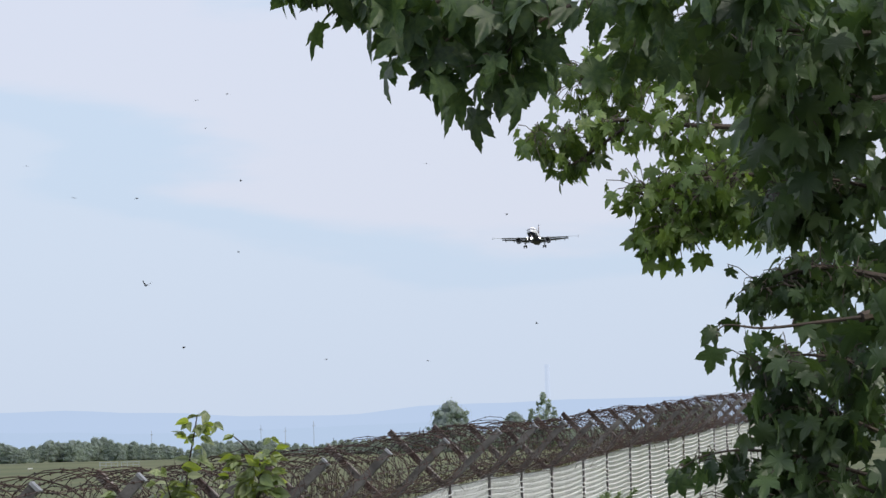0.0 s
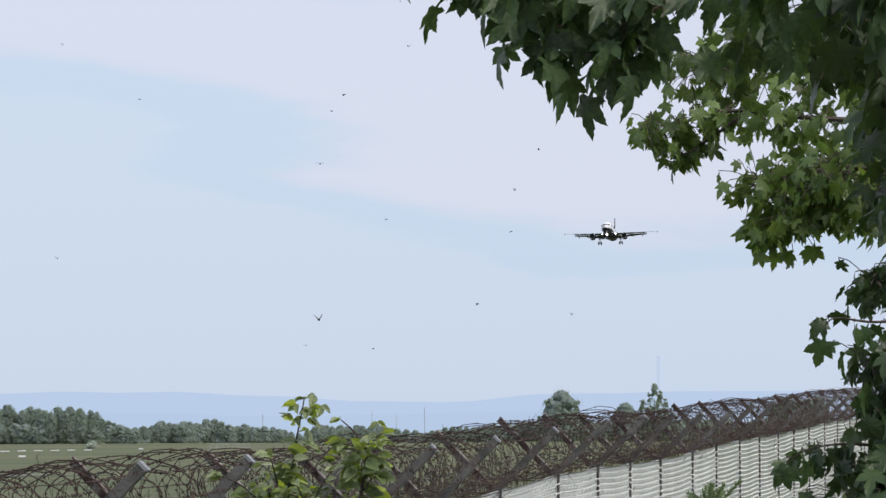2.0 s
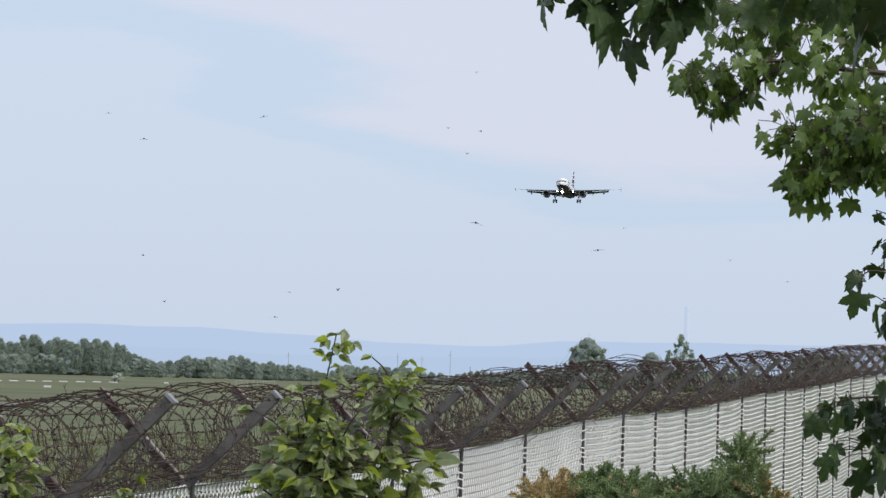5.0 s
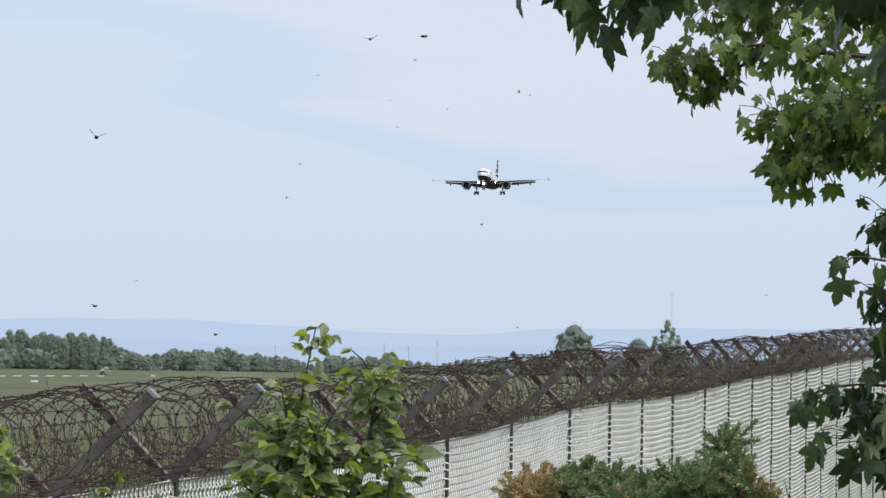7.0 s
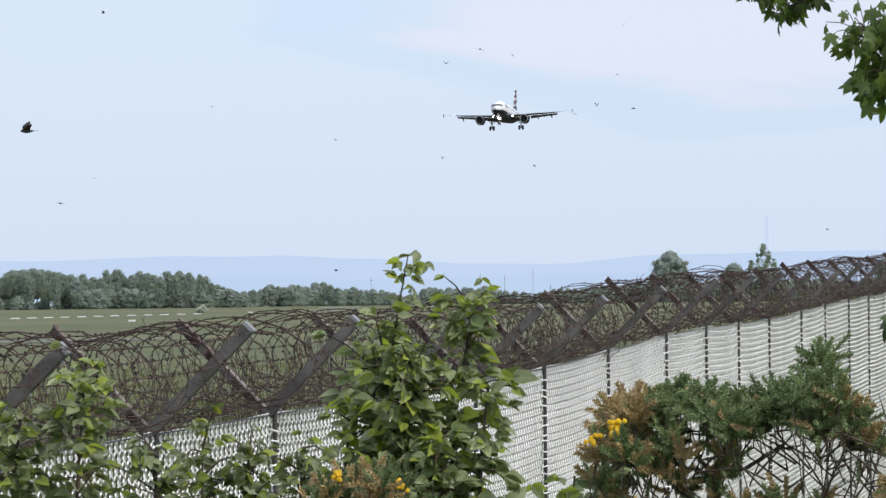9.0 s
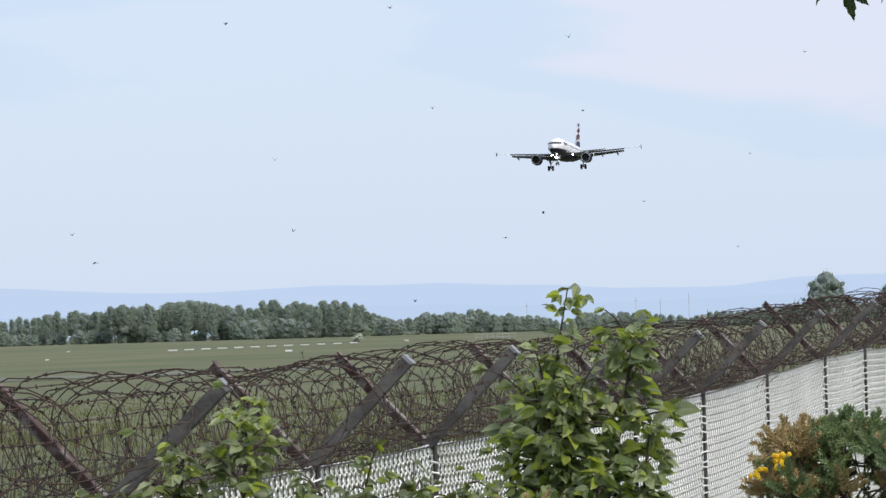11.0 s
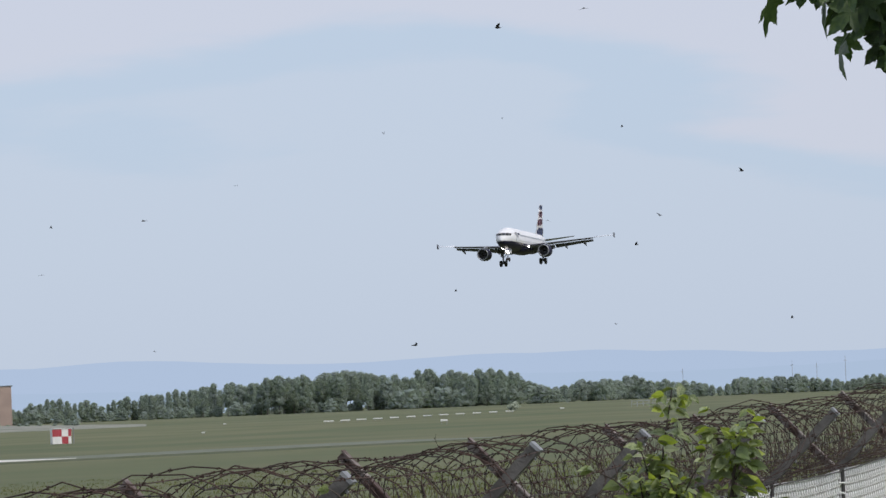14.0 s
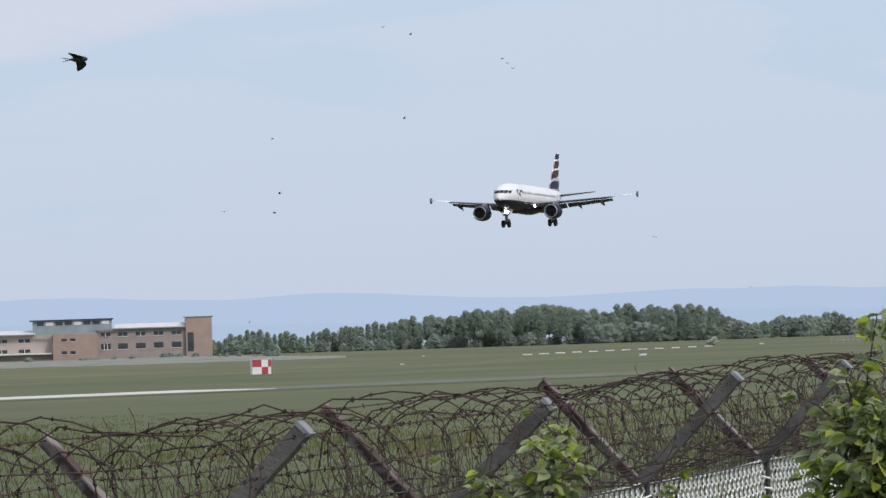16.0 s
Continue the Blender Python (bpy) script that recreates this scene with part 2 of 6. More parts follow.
def box(bm, x0, y0, z0, x1, y1, z1, bevel=0.0, m=None):
    """Adds a box between two corners, its edges rounded by bevel."""
    got = bmesh.ops.create_cube(bm, size=1.0)
    vs = got["verts"]
    bmesh.ops.scale(bm, vec=(abs(x1 - x0), abs(y1 - y0), abs(z1 - z0)), verts=vs)
    bmesh.ops.translate(bm, vec=((x0 + x1) / 2, (y0 + y1) / 2, (z0 + z1) / 2), verts=vs)
    if bevel:
        edges = list({e for v in vs for e in v.link_edges})
        vs = [v for v in bmesh.ops.bevel(bm, geom=edges, offset=bevel, segments=1, affect="EDGES")["verts"]]
    if m is not None:
        bmesh.ops.transform(bm, matrix=m, verts=list(set(vs)))
    return bm


def boxed(*corners, bevel=0.0, m=None):
    return box(bmesh.new(), *corners, bevel=bevel, m=m)


def tube_into(verts, faces, line, radius, sides=5, taper=1.0, flat=1.0):
    """Adds a tube along a line of points; taper is the end's radius over the start's."""
    first, n = len(verts), len(line)
    for i, p in enumerate(line):
        a, b = Vector(line[max(i - 1, 0)]), Vector(line[min(i + 1, n - 1)])
        d = (b - a)
        d = d.normalized() if d.length > 1e-9 else Vector((0, 0, 1))
        u = d.orthogonal().normalized() if abs(d.z) > 0.95 else d.cross(Vector((0, 0, 1))).normalized()
        v = d.cross(u)
        r = radius * (1 + (taper - 1) * i / max(n - 1, 1))
        for k in range(sides):
            g = 2 * math.pi * k / sides
            verts.append(Vector(p) + u * (math.cos(g) * r) + v * (math.sin(g) * r * flat))
    for i in range(n - 1):
        for k in range(sides):
            a, b = first + i * sides + k, first + i * sides + (k + 1) % sides
            faces.append((a, b, b + sides, a + sides))
    faces.append(tuple(first + k for k in reversed(range(sides))))
    faces.append(tuple(first + (n - 1) * sides + k for k in range(sides)))


def tube(name, line, radius, mat, parent=None, sides=6, taper=1.0, label="", flat=1.0):
    v, f = [], []
    tube_into(v, f, line, radius, sides, taper, flat)
    return raw(name, v, f, mat, parent, label)


def thing(name, at=(0, 0, 0), turn=0.0, label="", category="", group="", kind=""):
    ob = new(name)
    ob.empty_display_size = 0.2
    ob.matrix_basis = pose(*at, 0, 0, turn)
    return tagged(ob, label, category, group, kind)


# ---- ground and distance ----
def ground_sheet():
    """One sheet out to the horizon, rings widening with distance, with low swells."""
    rings = [0.0] + [4 * 1.17 ** i for i in range(45)]
    rings = [r for r in rings if r < 4600] + [4650]
    n, verts, faces = 96, [(0, 0, 0)], []
    for r in rings[1:]:
        for k in range(n):
            a = 2 * math.pi * k / n
            x, y = r * math.sin(a), r * math.cos(a)
            swell = 0.10 * noise.noise((x * 0.02, y * 0.02, 0.3)) if 60 < r < 1200 else 0.0
            verts.append((x, y, swell))
    for k in range(n):
        faces.append((0, 1 + (k + 1) % n, 1 + k))
    for i in range(len(rings) - 2):
        for k in range(n):
            a, b = 1 + i * n + k, 1 + i * n + (k + 1) % n
            faces.append((a, b, b + n, a + n))
    return tagged(raw("ground", verts, faces, grass_mat), "rough green and straw-coloured airfield grass", "ground", kind="structure")


ground_sheet()


def strip(name, a, b, width, z, mat, label):
    """A flat slab of pavement from a to b with a thickness of its own."""
    a, b = Vector((*a, 0)), Vector((*b, 0))
    d = (b - a).normalized()
    side = Vector((d.y, -d.x, 0)) * width / 2
    bm = bmesh.new()
    steps = 14
    rows = []
    for i in range(steps + 1):
        p = a.lerp(b, i / steps)
        w = 1 + 0.06 * noise.noise(p * 0.05)
        rows.append([bm.verts.new(p + side * w + Vector((0, 0, z))), bm.verts.new(p - side * w + Vector((0, 0, z)))])
    for i in range(steps):
        bm.faces.new((rows[i][1], rows[i][0], rows[i + 1][0], rows[i + 1][1]))
    ext = bmesh.ops.extrude_face_region(bm, geom=bm.faces[:])
    bmesh.ops.translate(bm, vec=(0, 0, -0.3), verts=[v for v in ext["geom"] if isinstance(v, bmesh.types.BMVert)])
    bmesh.ops.recalc_face_normals(bm, faces=bm.faces[:])
    return tagged(part(name, bm, mat), label, "pavement", kind="structure")


strip("taxiway", (-190, 107), (-46, 306), 15, 0.14, asphalt_mat, "worn grey asphalt taxiway across the grass")
strip("taxiway_concrete", (-170, 136), (-71, 271), 11, 0.17, concrete_mat, "pale concrete stretch of the taxiway")


def ridge(name, radius, profile, colour, label):
    """A hazy range of hills, far behind everything: azimuth in degrees and elevation of the crest."""
    az = [p[0] for p in profile]
    el = [p[1] for p in profile]
    verts, faces = [], []
    n = 240
    for i in range(n + 1):
        a = az[0] + (az[-1] - az[0]) * i / n
        e = float(np.interp(a, az, el)) + 0.022 * noise.noise((a * 1.3, radius, 0)) + 0.010 * noise.noise((a * 5, radius, 3))
        x, y = radius * math.sin(radians(a)), radius * math.cos(radians(a))
        verts += [(x, y, -30), (x, y, 2.9 + radius * math.tan(radians(e))), (x * 1.06, y * 1.06, -30)]
    for i in range(n):
        for k in (0, 1):
            faces.append((3 * i + k, 3 * i + 3 + k, 3 * i + 4 + k, 3 * i + 1 + k))
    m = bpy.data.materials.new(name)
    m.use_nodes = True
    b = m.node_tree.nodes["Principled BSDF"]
    # the haze is painted: flat blue emission over a black base
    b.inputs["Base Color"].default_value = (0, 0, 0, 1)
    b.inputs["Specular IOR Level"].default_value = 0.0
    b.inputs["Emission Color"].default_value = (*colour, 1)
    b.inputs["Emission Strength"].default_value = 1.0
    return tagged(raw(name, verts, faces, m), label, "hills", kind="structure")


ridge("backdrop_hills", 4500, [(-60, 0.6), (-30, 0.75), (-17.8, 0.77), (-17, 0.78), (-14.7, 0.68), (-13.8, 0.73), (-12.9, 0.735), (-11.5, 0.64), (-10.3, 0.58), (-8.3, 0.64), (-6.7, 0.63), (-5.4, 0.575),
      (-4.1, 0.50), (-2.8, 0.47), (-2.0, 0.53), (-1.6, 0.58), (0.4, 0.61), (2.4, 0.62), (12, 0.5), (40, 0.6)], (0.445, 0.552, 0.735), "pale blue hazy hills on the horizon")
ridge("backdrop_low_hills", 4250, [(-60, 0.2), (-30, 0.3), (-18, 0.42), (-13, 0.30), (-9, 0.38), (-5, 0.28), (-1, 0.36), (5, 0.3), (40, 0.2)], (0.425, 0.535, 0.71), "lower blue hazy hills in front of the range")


# ---- distant trees ----
def lumps(seed, height, width, low, count, cards, card, shape="round"):
    """A crown of uneven lumps with ragged leaf clumps round its outline."""
    rng = random.Random(seed)
    bm = bmesh.new()
    spots = []
    def reach_at(u):
        if shape == "column":
            return width * 0.5 * (0.35 + 0.65 * math.sin(math.pi * min(1, 0.15 + u * 0.85)))
        if shape in ("bush", "dome"):
            return width * 0.5 * (1.01 - u ** 2.6) ** 0.55
        return width * 0.5 * math.sqrt(max(0.05, 1 - (1.9 * u - 0.85) ** 2))
    core = count // 5
    for i in range(count):
        # a few large lumps fill the middle, many small ones make the outline
        inner = i < core
        u = rng.random()
        a, d = rng.uniform(0, 6.28), math.sqrt(rng.uniform(0, 1)) * reach_at(u) * (0.5 if inner else 0.92)
        r = (rng.uniform(0.12, 0.17) if inner else rng.uniform(0.06, 0.11)) * (width if shape != "column" else width * 1.5)
        r *= 1 - (0.0 if shape == "round" else 0.2) * u
        z = min(low + (height - low) * (0.04 + 0.94 * u), height - r * (0.9 if shape == "round" else 0.45))
        c = Vector((math.cos(a) * d, math.sin(a) * d, z))
        spots.append((c, r))
        if not inner and shape != "dome":
            continue
        got = bmesh.ops.create_icosphere(bm, subdivisions=2 if inner else 1, radius=r)
        for v in got["verts"]:
            k = noise.noise(v.co * (2.2 / r) + Vector((seed, i, 0)))
            v.co = v.co * ((0.85 if inner else 0.6) + 0.55 * k)
            v.co += c
    for i in range(cards):
        c, r = spots[rng.randrange(len(spots))]
        d = Vector((rng.gauss(0, 1), rng.gauss(0, 1), rng.gauss(0, 1))).normalized()
        p = c + d * r * rng.uniform(0.2, 1.4)
        if p.z < low * 0.7:
            continue
        s = card * rng.uniform(0.5, 1.2)
        q = Vector((rng.gauss(0, 1), rng.gauss(0, 1), rng.gauss(0, 1))).normalized()
        u = d.cross(q).normalized() * s
        v = d.cross(u).normalized() * s + d * s * 0.5
        vs = [bm.verts.new(p + w) for w in (-u * 0.5, u * 0.5 - v * 0.2, u * 0.3 + v * 0.5, -u * 0.4 + v * 0.4)]
        bm.faces.new(vs)
    return bm


def far_tree(seed, height, width, low, mat, shape="round", label="", category="tree", group=""):
    t = thing("tree", label=label, category=category, group=group)
    v, f = [], []
    rng = random.Random(seed)
    for k in range(1 if low > 2 else 3):
        lean = rng.uniform(-0.6, 0.6)
        tube_into(v, f, [(k * 0.5, 0, -0.2), (k * 0.5 + lean * 0.3, 0.1, low * 0.6), (k * 0.5 + lean, 0.2, height * 0.75)], 0.022 * height, 6, 0.3)
        for b in range(4):
            z = low * 0.8 + (height - low) * rng.uniform(0, 0.6)
            a = rng.uniform(0, 6.28)
            tube_into(v, f, [(lean * z / height, 0.1, z), (math.cos(a) * width * 0.3, math.sin(a) * width * 0.3, z + height * 0.12)], 0.008 * height, 4, 0.4)
    raw("trunk", v, f, far_bark_mat, t)
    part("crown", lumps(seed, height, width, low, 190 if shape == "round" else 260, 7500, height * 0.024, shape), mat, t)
    return t


woods = [far_tree(11 + i, 19 + (i % 3), 10.5 + (i % 4), 3.4 + 1.3 * (i % 3), hazed_leaf_mat, label="tall tree in the wood across the airfield, haze painted into its leaves", group="wood across the airfield") for i in range(6)]
bushes = [far_tree(31 + i, 10, 11, 0.3, hazed_leaf_mat, "bush", "rounded bush along the airfield's far edge, haze painted into its leaves", "bush", "far hedge") for i in range(5)]


def scatter_far():
    rng = random.Random(4)
    tops = [(-16.4, 0.12), (-14.9, 0.14), (-14.36, 0.265), (-13.9, 0.255), (-13.62, 0.14), (-13.4, 0.25), (-12.8, 0.275), (-12.3, 0.36), (-11.8, 0.38), (-11.1, 0.435), (-10.2, 0.47), (-9.4, 0.425), (-8.7, 0.455),
            (-8.15, 0.45), (-7.85, 0.40), (-7.6, 0.30), (-7.3, 0.09)]
    az = -16.3
    used = [0] * 20
    def put(model, az, far, height, widen):
        base = model["h"]
        k = height / base
        m = pose(far * math.sin(radians(az)), far * math.cos(radians(az)), 0, 0, 0, rng.uniform(0, 360))
        t = copy_thing(model, m)
        t.scale = (k * widen, k * widen, k)
    for i, w in enumerate(woods):
        w["h"] = 19 + (i % 3)
    for b in bushes:
        b["h"] = 10
    while az < -7.45:
        far = 1900 + rng.uniform(-25, 45)
        top = float(np.interp(az, [a for a, _ in tops], [e for _, e in tops]))
        h = far * math.tan(radians(top)) + 2.9
        h *= rng.uniform(0.78, 1.04)
        put(woods[rng.randrange(6)], az, far, h, rng.uniform(0.65, 1.15))
        az += rng.uniform(0.05, 0.11)
    # undergrowth under the wood
    az = -16.4
    while az < -7.2:
        put(bushes[rng.randrange(5)], az, 1875 + rng.uniform(0, 30), rng.uniform(3.2, 6.2) * (1.05 if az < -9.8 else 1.5), 1.5)
        az += rng.uniform(0.08, 0.18)
    # scrub on the bank below the building
    az = -19.0
    while az < -13.9:
        put(bushes[rng.randrange(5)], az, 1075 + rng.uniform(-8, 12), rng.uniform(1.1, 2.3), 1.7)
        az += rng.uniform(0.08, 0.30)
    low = [(-7.3, 0.11), (-7.0, 0.17), (-6.74, 0.222), (-6.3, 0.21), (-6.15, 0.22), (-5.8, 0.18), (-5.3, 0.135), (-4.93, 0.05), (-4.65, 0.15), (-4.1, 0.17), (-3.5, 0.12), (-3.2, 0.05), (-2.8, 0.115), (-2.4, 0.145), (-1.8, 0.16),
           (-1.5, 0.2), (-0.8, 0.2), (0.6, 0.2), (3.5, 0.2), (6, 0.2)]
    az = -7.35
    while az < 6:
        far = 2000 + rng.uniform(-20, 40)
        top = float(np.interp(az, [a for a, _ in low], [e for _, e in low]))
        put(bushes[rng.randrange(5)], az, far, (far * math.tan(radians(top)) + 2.9) * rng.uniform(0.85, 1.08), rng.uniform(0.9, 1.25))
        az += rng.uniform(0.07, 0.13)


scatter_far()
for spare in woods + bushes:
    spare.location = (60 + 4 * (woods + bushes).index(spare), 1950, 0)
big = far_tree(51, 23.5, 28, 0.6, hazed_leaf_mat, "dome", label="broad rounded tree standing above the far hedge")
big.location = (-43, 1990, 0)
mid = far_tree(52, 18, 18, 0.6, hazed_leaf_mat, "dome", label="low rounded tree standing above the far hedge")
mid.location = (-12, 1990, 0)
mound = thing("willow_bush", (-141, 1025, 0), 0, "pale grey-green low bush alone in the grass", "bush")
part("crown", lumps(88, 1.9, 4.0, 0.1, 60, 900, 0.16, "dome"), pale_bush_mat, mound)
tube("stem", [(0, 0, -0.1), (0.1, 0, 1.2)], 0.08, far_bark_mat, mound, 5, 0.4)
pop = thing("poplar_clump", (2, 1990, 0), 0, "clump of slender poplars above the far hedge, painted pale for haze", "tree")
for i, (dx, h, w) in enumerate([(-5.6, 20, 5.4), (-2.9, 24, 5.4), (0.3, 28, 7.4), (3.0, 25, 6.0), (5.8, 21, 5.2)]):
    bmv = lumps(70 + i, h, w, 1, 80, 2400, 0.4, "column")
    bmesh.ops.translate(bmv, vec=(dx, i % 2, 0), verts=bmv.verts[:])
    part("crown", bmv, poplar_mat, pop)
    tube("trunk", [(dx, i % 2, -0.2), (dx, i % 2, h * 0.7)], 0.3, far_bark_mat, pop, 5, 0.4)


def chimney():
    """A tall chimney far away in the haze."""
    t = thing("chimney", (10, 4200, 0), 0, "tall pale chimney far off in the haze", "chimney")
    m = bpy.data.materials.new("hazy_chimney")
    m.use_nodes = True
    b = m.node_tree.nodes["Principled BSDF"]
    b.inputs["Base Color"].default_value = (0.10, 0.11, 0.13, 1)
    # emission paints the haze over the shaft, which is no light source
    b.inputs["Emission Color"].default_value = (0.42, 0.495, 0.63, 1)
    b.inputs["Emission Strength"].default_value = 1.0
    tube("shaft", [(0, 0, -1), (0, 0, 40), (0, 0, 84)], 3.3, m, t, 16, 0.72)
    tube("rim", [(0, 0, 82), (0, 0, 84.5)], 2.7, m, t, 16)
    return t


chimney()
for dx, far, h in [(-205, 3000, 22), (-187, 3000, 20), (-166, 3000, 24), (-286, 3000, 20)]:
    mast = thing("lattice_mast", (dx * 1.0, far, 0), 0, "thin grey mast beyond the far hedge", "mast", "far masts")
    tube("pole", [(0, 0, 0), (0, 0, h)], 0.28, mast_mat, mast, 5, 0.6)
    tube("crossbar", [(-1.2, 0, h * 0.86), (1.2, 0, h * 0.86)], 0.15, mast_mat, mast, 4)

# ---- airfield ----
def office_building():
    """A long two-storey brick block with a stair tower, a pale roof and a clad top storey."""
    far = 1150.0
    t = thing("office_building", (0, 0, 0), 0, "long buff brick office block with pale roof beside the airfield", "building")
    az0 = radians(-16.3)
    t.matrix_basis = pose(far * math.sin(az0), far * math.cos(az0), 0.0, 0, 0, 16.3)
    k = far * math.pi / 180  # metres for one degree

    def X(az):
        return (az + 16.3) * k
    def Z(el):
        return 2.9 + el * k
    base = 0.0
    # main wings
    wing = part("wall", boxed(X(-16.48), 0, base, X(-15.22), 14, Z(0.335), bevel=0.05), grey_brick_mat, t, "grey-brown brick wall")
    bay = part("wall", boxed(X(-17.10), -2.2, base, X(-16.48), 13, Z(0.285), bevel=0.05), brick_mat, t, "projecting brick bay")
    west = part("wall", boxed(X(-19.6), 0.6, base, X(-17.10), 14, Z(0.285), bevel=0.05), pale_brick_mat, t, "pale wall")
    stair = part("stair_tower", boxed(X(-15.24), -1.0, base, X(-14.87), 9, Z(0.463), bevel=0.05), brick_mat, t, "taller blank brick stair tower")
    part("coping", boxed(X(-15.26), -1.2, Z(0.463), X(-14.85), 9.2, Z(0.475)), clad_mat, stair)
    part("door", boxed(X(-15.215), -1.08, base + 2.6, X(-15.13), -0.8, Z(0.25)), glass_mat, stair)
    # pale pitched roofs
    def roof(x0, x1, z0, z1, y0=-0.8):
        bm = bmesh.new()
        pts = [(x0, y0, z0), (x1, y0, z0), (x1, 7, z1), (x0, 7, z1), (x0, 15, z0), (x1, 15, z0)]
        vs = [bm.verts.new(p) for p in pts]
        for f in ((0, 1, 2, 3), (3, 2, 5, 4), (1, 5, 2), (0, 3, 4), (0, 4, 5, 1)):
            bm.faces.new([vs[i] for i in f])
        bmesh.ops.recalc_face_normals(bm, faces=bm.faces[:])
        return part("roof", bm, roof_mat, t, "pale metal roof")
    r1 = roof(X(-16.24), X(-15.17), Z(0.338), Z(0.40))
    part("gutter", boxed(X(-16.5), -1.0, Z(0.325), X(-15.17), -0.6, Z(0.340)), clad_mat, r1)
    r2 = roof(X(-19.6), X(-17.35), Z(0.290), Z(0.345))
    part("gutter", boxed(X(-19.6), -0.9, Z(0.278), X(-16.9), -0.5, Z(0.292)), clad_mat, r2)
    top = part("top_storey", boxed(X(-17.38), 1.5, Z(0.27), X(-16.27), 12, Z(0.47), bevel=0.05), clad_mat, t, "grey-blue clad top storey")
    part("cornice", boxed(X(-17.42), 1.0, Z(0.468), X(-16.25), 12.3, Z(0.485)), glass_mat, top)
    for i in range(8):
        a = -17.32 + i * 0.13
        part("window", boxed(X(a), 1.42, Z(0.405), X(a + 0.10), 1.6, Z(0.455)), frame_mat if i % 3 == 1 else glass_mat, top)
    part("canopy", boxed(X(-18.3), -3.0, Z(0.005), X(-17.12), 0.6, Z(0.022)), frame_mat, t, "white entrance canopy")

    def window(az, e0, e1, w, y, pale=False, slats=2):
        wd = part("window", boxed(X(az), y - 0.06, Z(e0), X(az + w), y + 0.1, Z(e1)), glass_mat, t)
        part("sill", boxed(X(az) - 0.1, y - 0.16, Z(e0) - 0.14, X(az + w) + 0.1, y, Z(e0)), frame_mat, wd)
        for j in range(1, slats):
            x = X(az) + (X(az + w) - X(az)) * j / slats
            part("mullion", boxed(x - 0.08, y - 0.12, Z(e0), x + 0.08, y - 0.05, Z(e1)), frame_mat if pale else brick_mat, wd)
    for i, a in enumerate((-16.43, -16.19, -15.94, -15.69, -15.44)):
        window(a, 0.225, 0.280, 0.135, 0, i in (0, 2))
        window(a, 0.045, 0.125, 0.135, 0, i == 0, 3 if i == 0 else 1)
    for a in (-16.98, -16.86):
        window(a, 0.175, 0.215, 0.075, -2.2, slats=1)
        window(a, -0.005, 0.040, 0.075, -2.2, slats=1)
    for a in (-17.90, -17.58, -18.3, -18.7):
        window(a, 0.175, 0.225, 0.16, 0.6, True)
        window(a, 0.030, 0.080, 0.16, 0.6, True)
    # low grey bank in front of it
    verts, faces = [], []
    n = 60
    for i in range(n + 1):
        az = radians(-30 + 17.0 * i / n)
        h = 2.2 + 0.5 * noise.noise((i * 0.4, 0, 0)) if i < n - 8 else 2.2 * (n - i) / 8 + 0.1
        for far2, z in ((930, -0.2), (965, h * 0.55), (1110, h), (1125, h * 0.9), (1140, -0.2)):
            verts.append((far2 * math.sin(az), far2 * math.cos(az), z * 0.6))
    for i in range(n):
        for j in range(4):
            faces.append((i * 5 + j, i * 5 + 5 + j, i * 5 + 6 + j, i * 5 + 1 + j))
    tagged(raw("bank", verts, faces, bank_mat), "low grey gravel bank below the brick building", "bank", kind="structure")


office_building()


def marker_hut():
    """A checkered red and white equipment hut on the grass."""
    far = 447.0
    az = radians(-14.19)
    t = thing("marker_hut", (far * math.sin(az), far * math.cos(az), 0), 14.19 + 9, "red and white checkered equipment hut on the grass", "hut")
    part("body", boxed(-1.05, -0.7, 0.02, 1.05, 0.7, 1.66, bevel=0.03), white_mat, t)
    for x0, x1, z0, z1 in ((-1.03, -0.02, 0.85, 1.64), (0.0, 0.70, 0.05, 0.83)):
        part("panel", boxed(x0, -0.722, z0, x1, -0.70, z1), red_mat, t, "red painted panel")
    for x0, x1, z0, z1 in ((-1.03, -0.02, 0.05, 0.83), (0.0, 0.70, 0.85, 1.64)):
        part("panel", boxed(x0, -0.722, z0, x1, -0.70, z1), white_mat, t, "white painted panel")
    part("panel", boxed(0.72, -0.722, 0.85, 1.03, -0.70, 1.64), red_mat, t, "red painted panel")
    part("panel", boxed(0.72, -0.722, 0.05, 1.03, -0.70, 0.83), white_mat, t, "white painted panel")
    part("side_panel", boxed(1.052, -0.6, 0.86, 1.072, 0.0, 1.6), red_mat, t)
    part("roof", boxed(-1.10, -0.78, 1.66, 1.10, 0.78, 1.72, bevel=0.02), white_mat, t)
    tube("pipe", [(1.3, -0.6, 0.0), (1.3, -0.6, 1.75)], 0.05, cap_mat, t)
    for x in (-0.9, 0.9):
        part("footing", boxed(x - 0.15, -0.6, -0.1, x + 0.15, 0.6, 0.03), concrete_mat, t)


marker_hut()


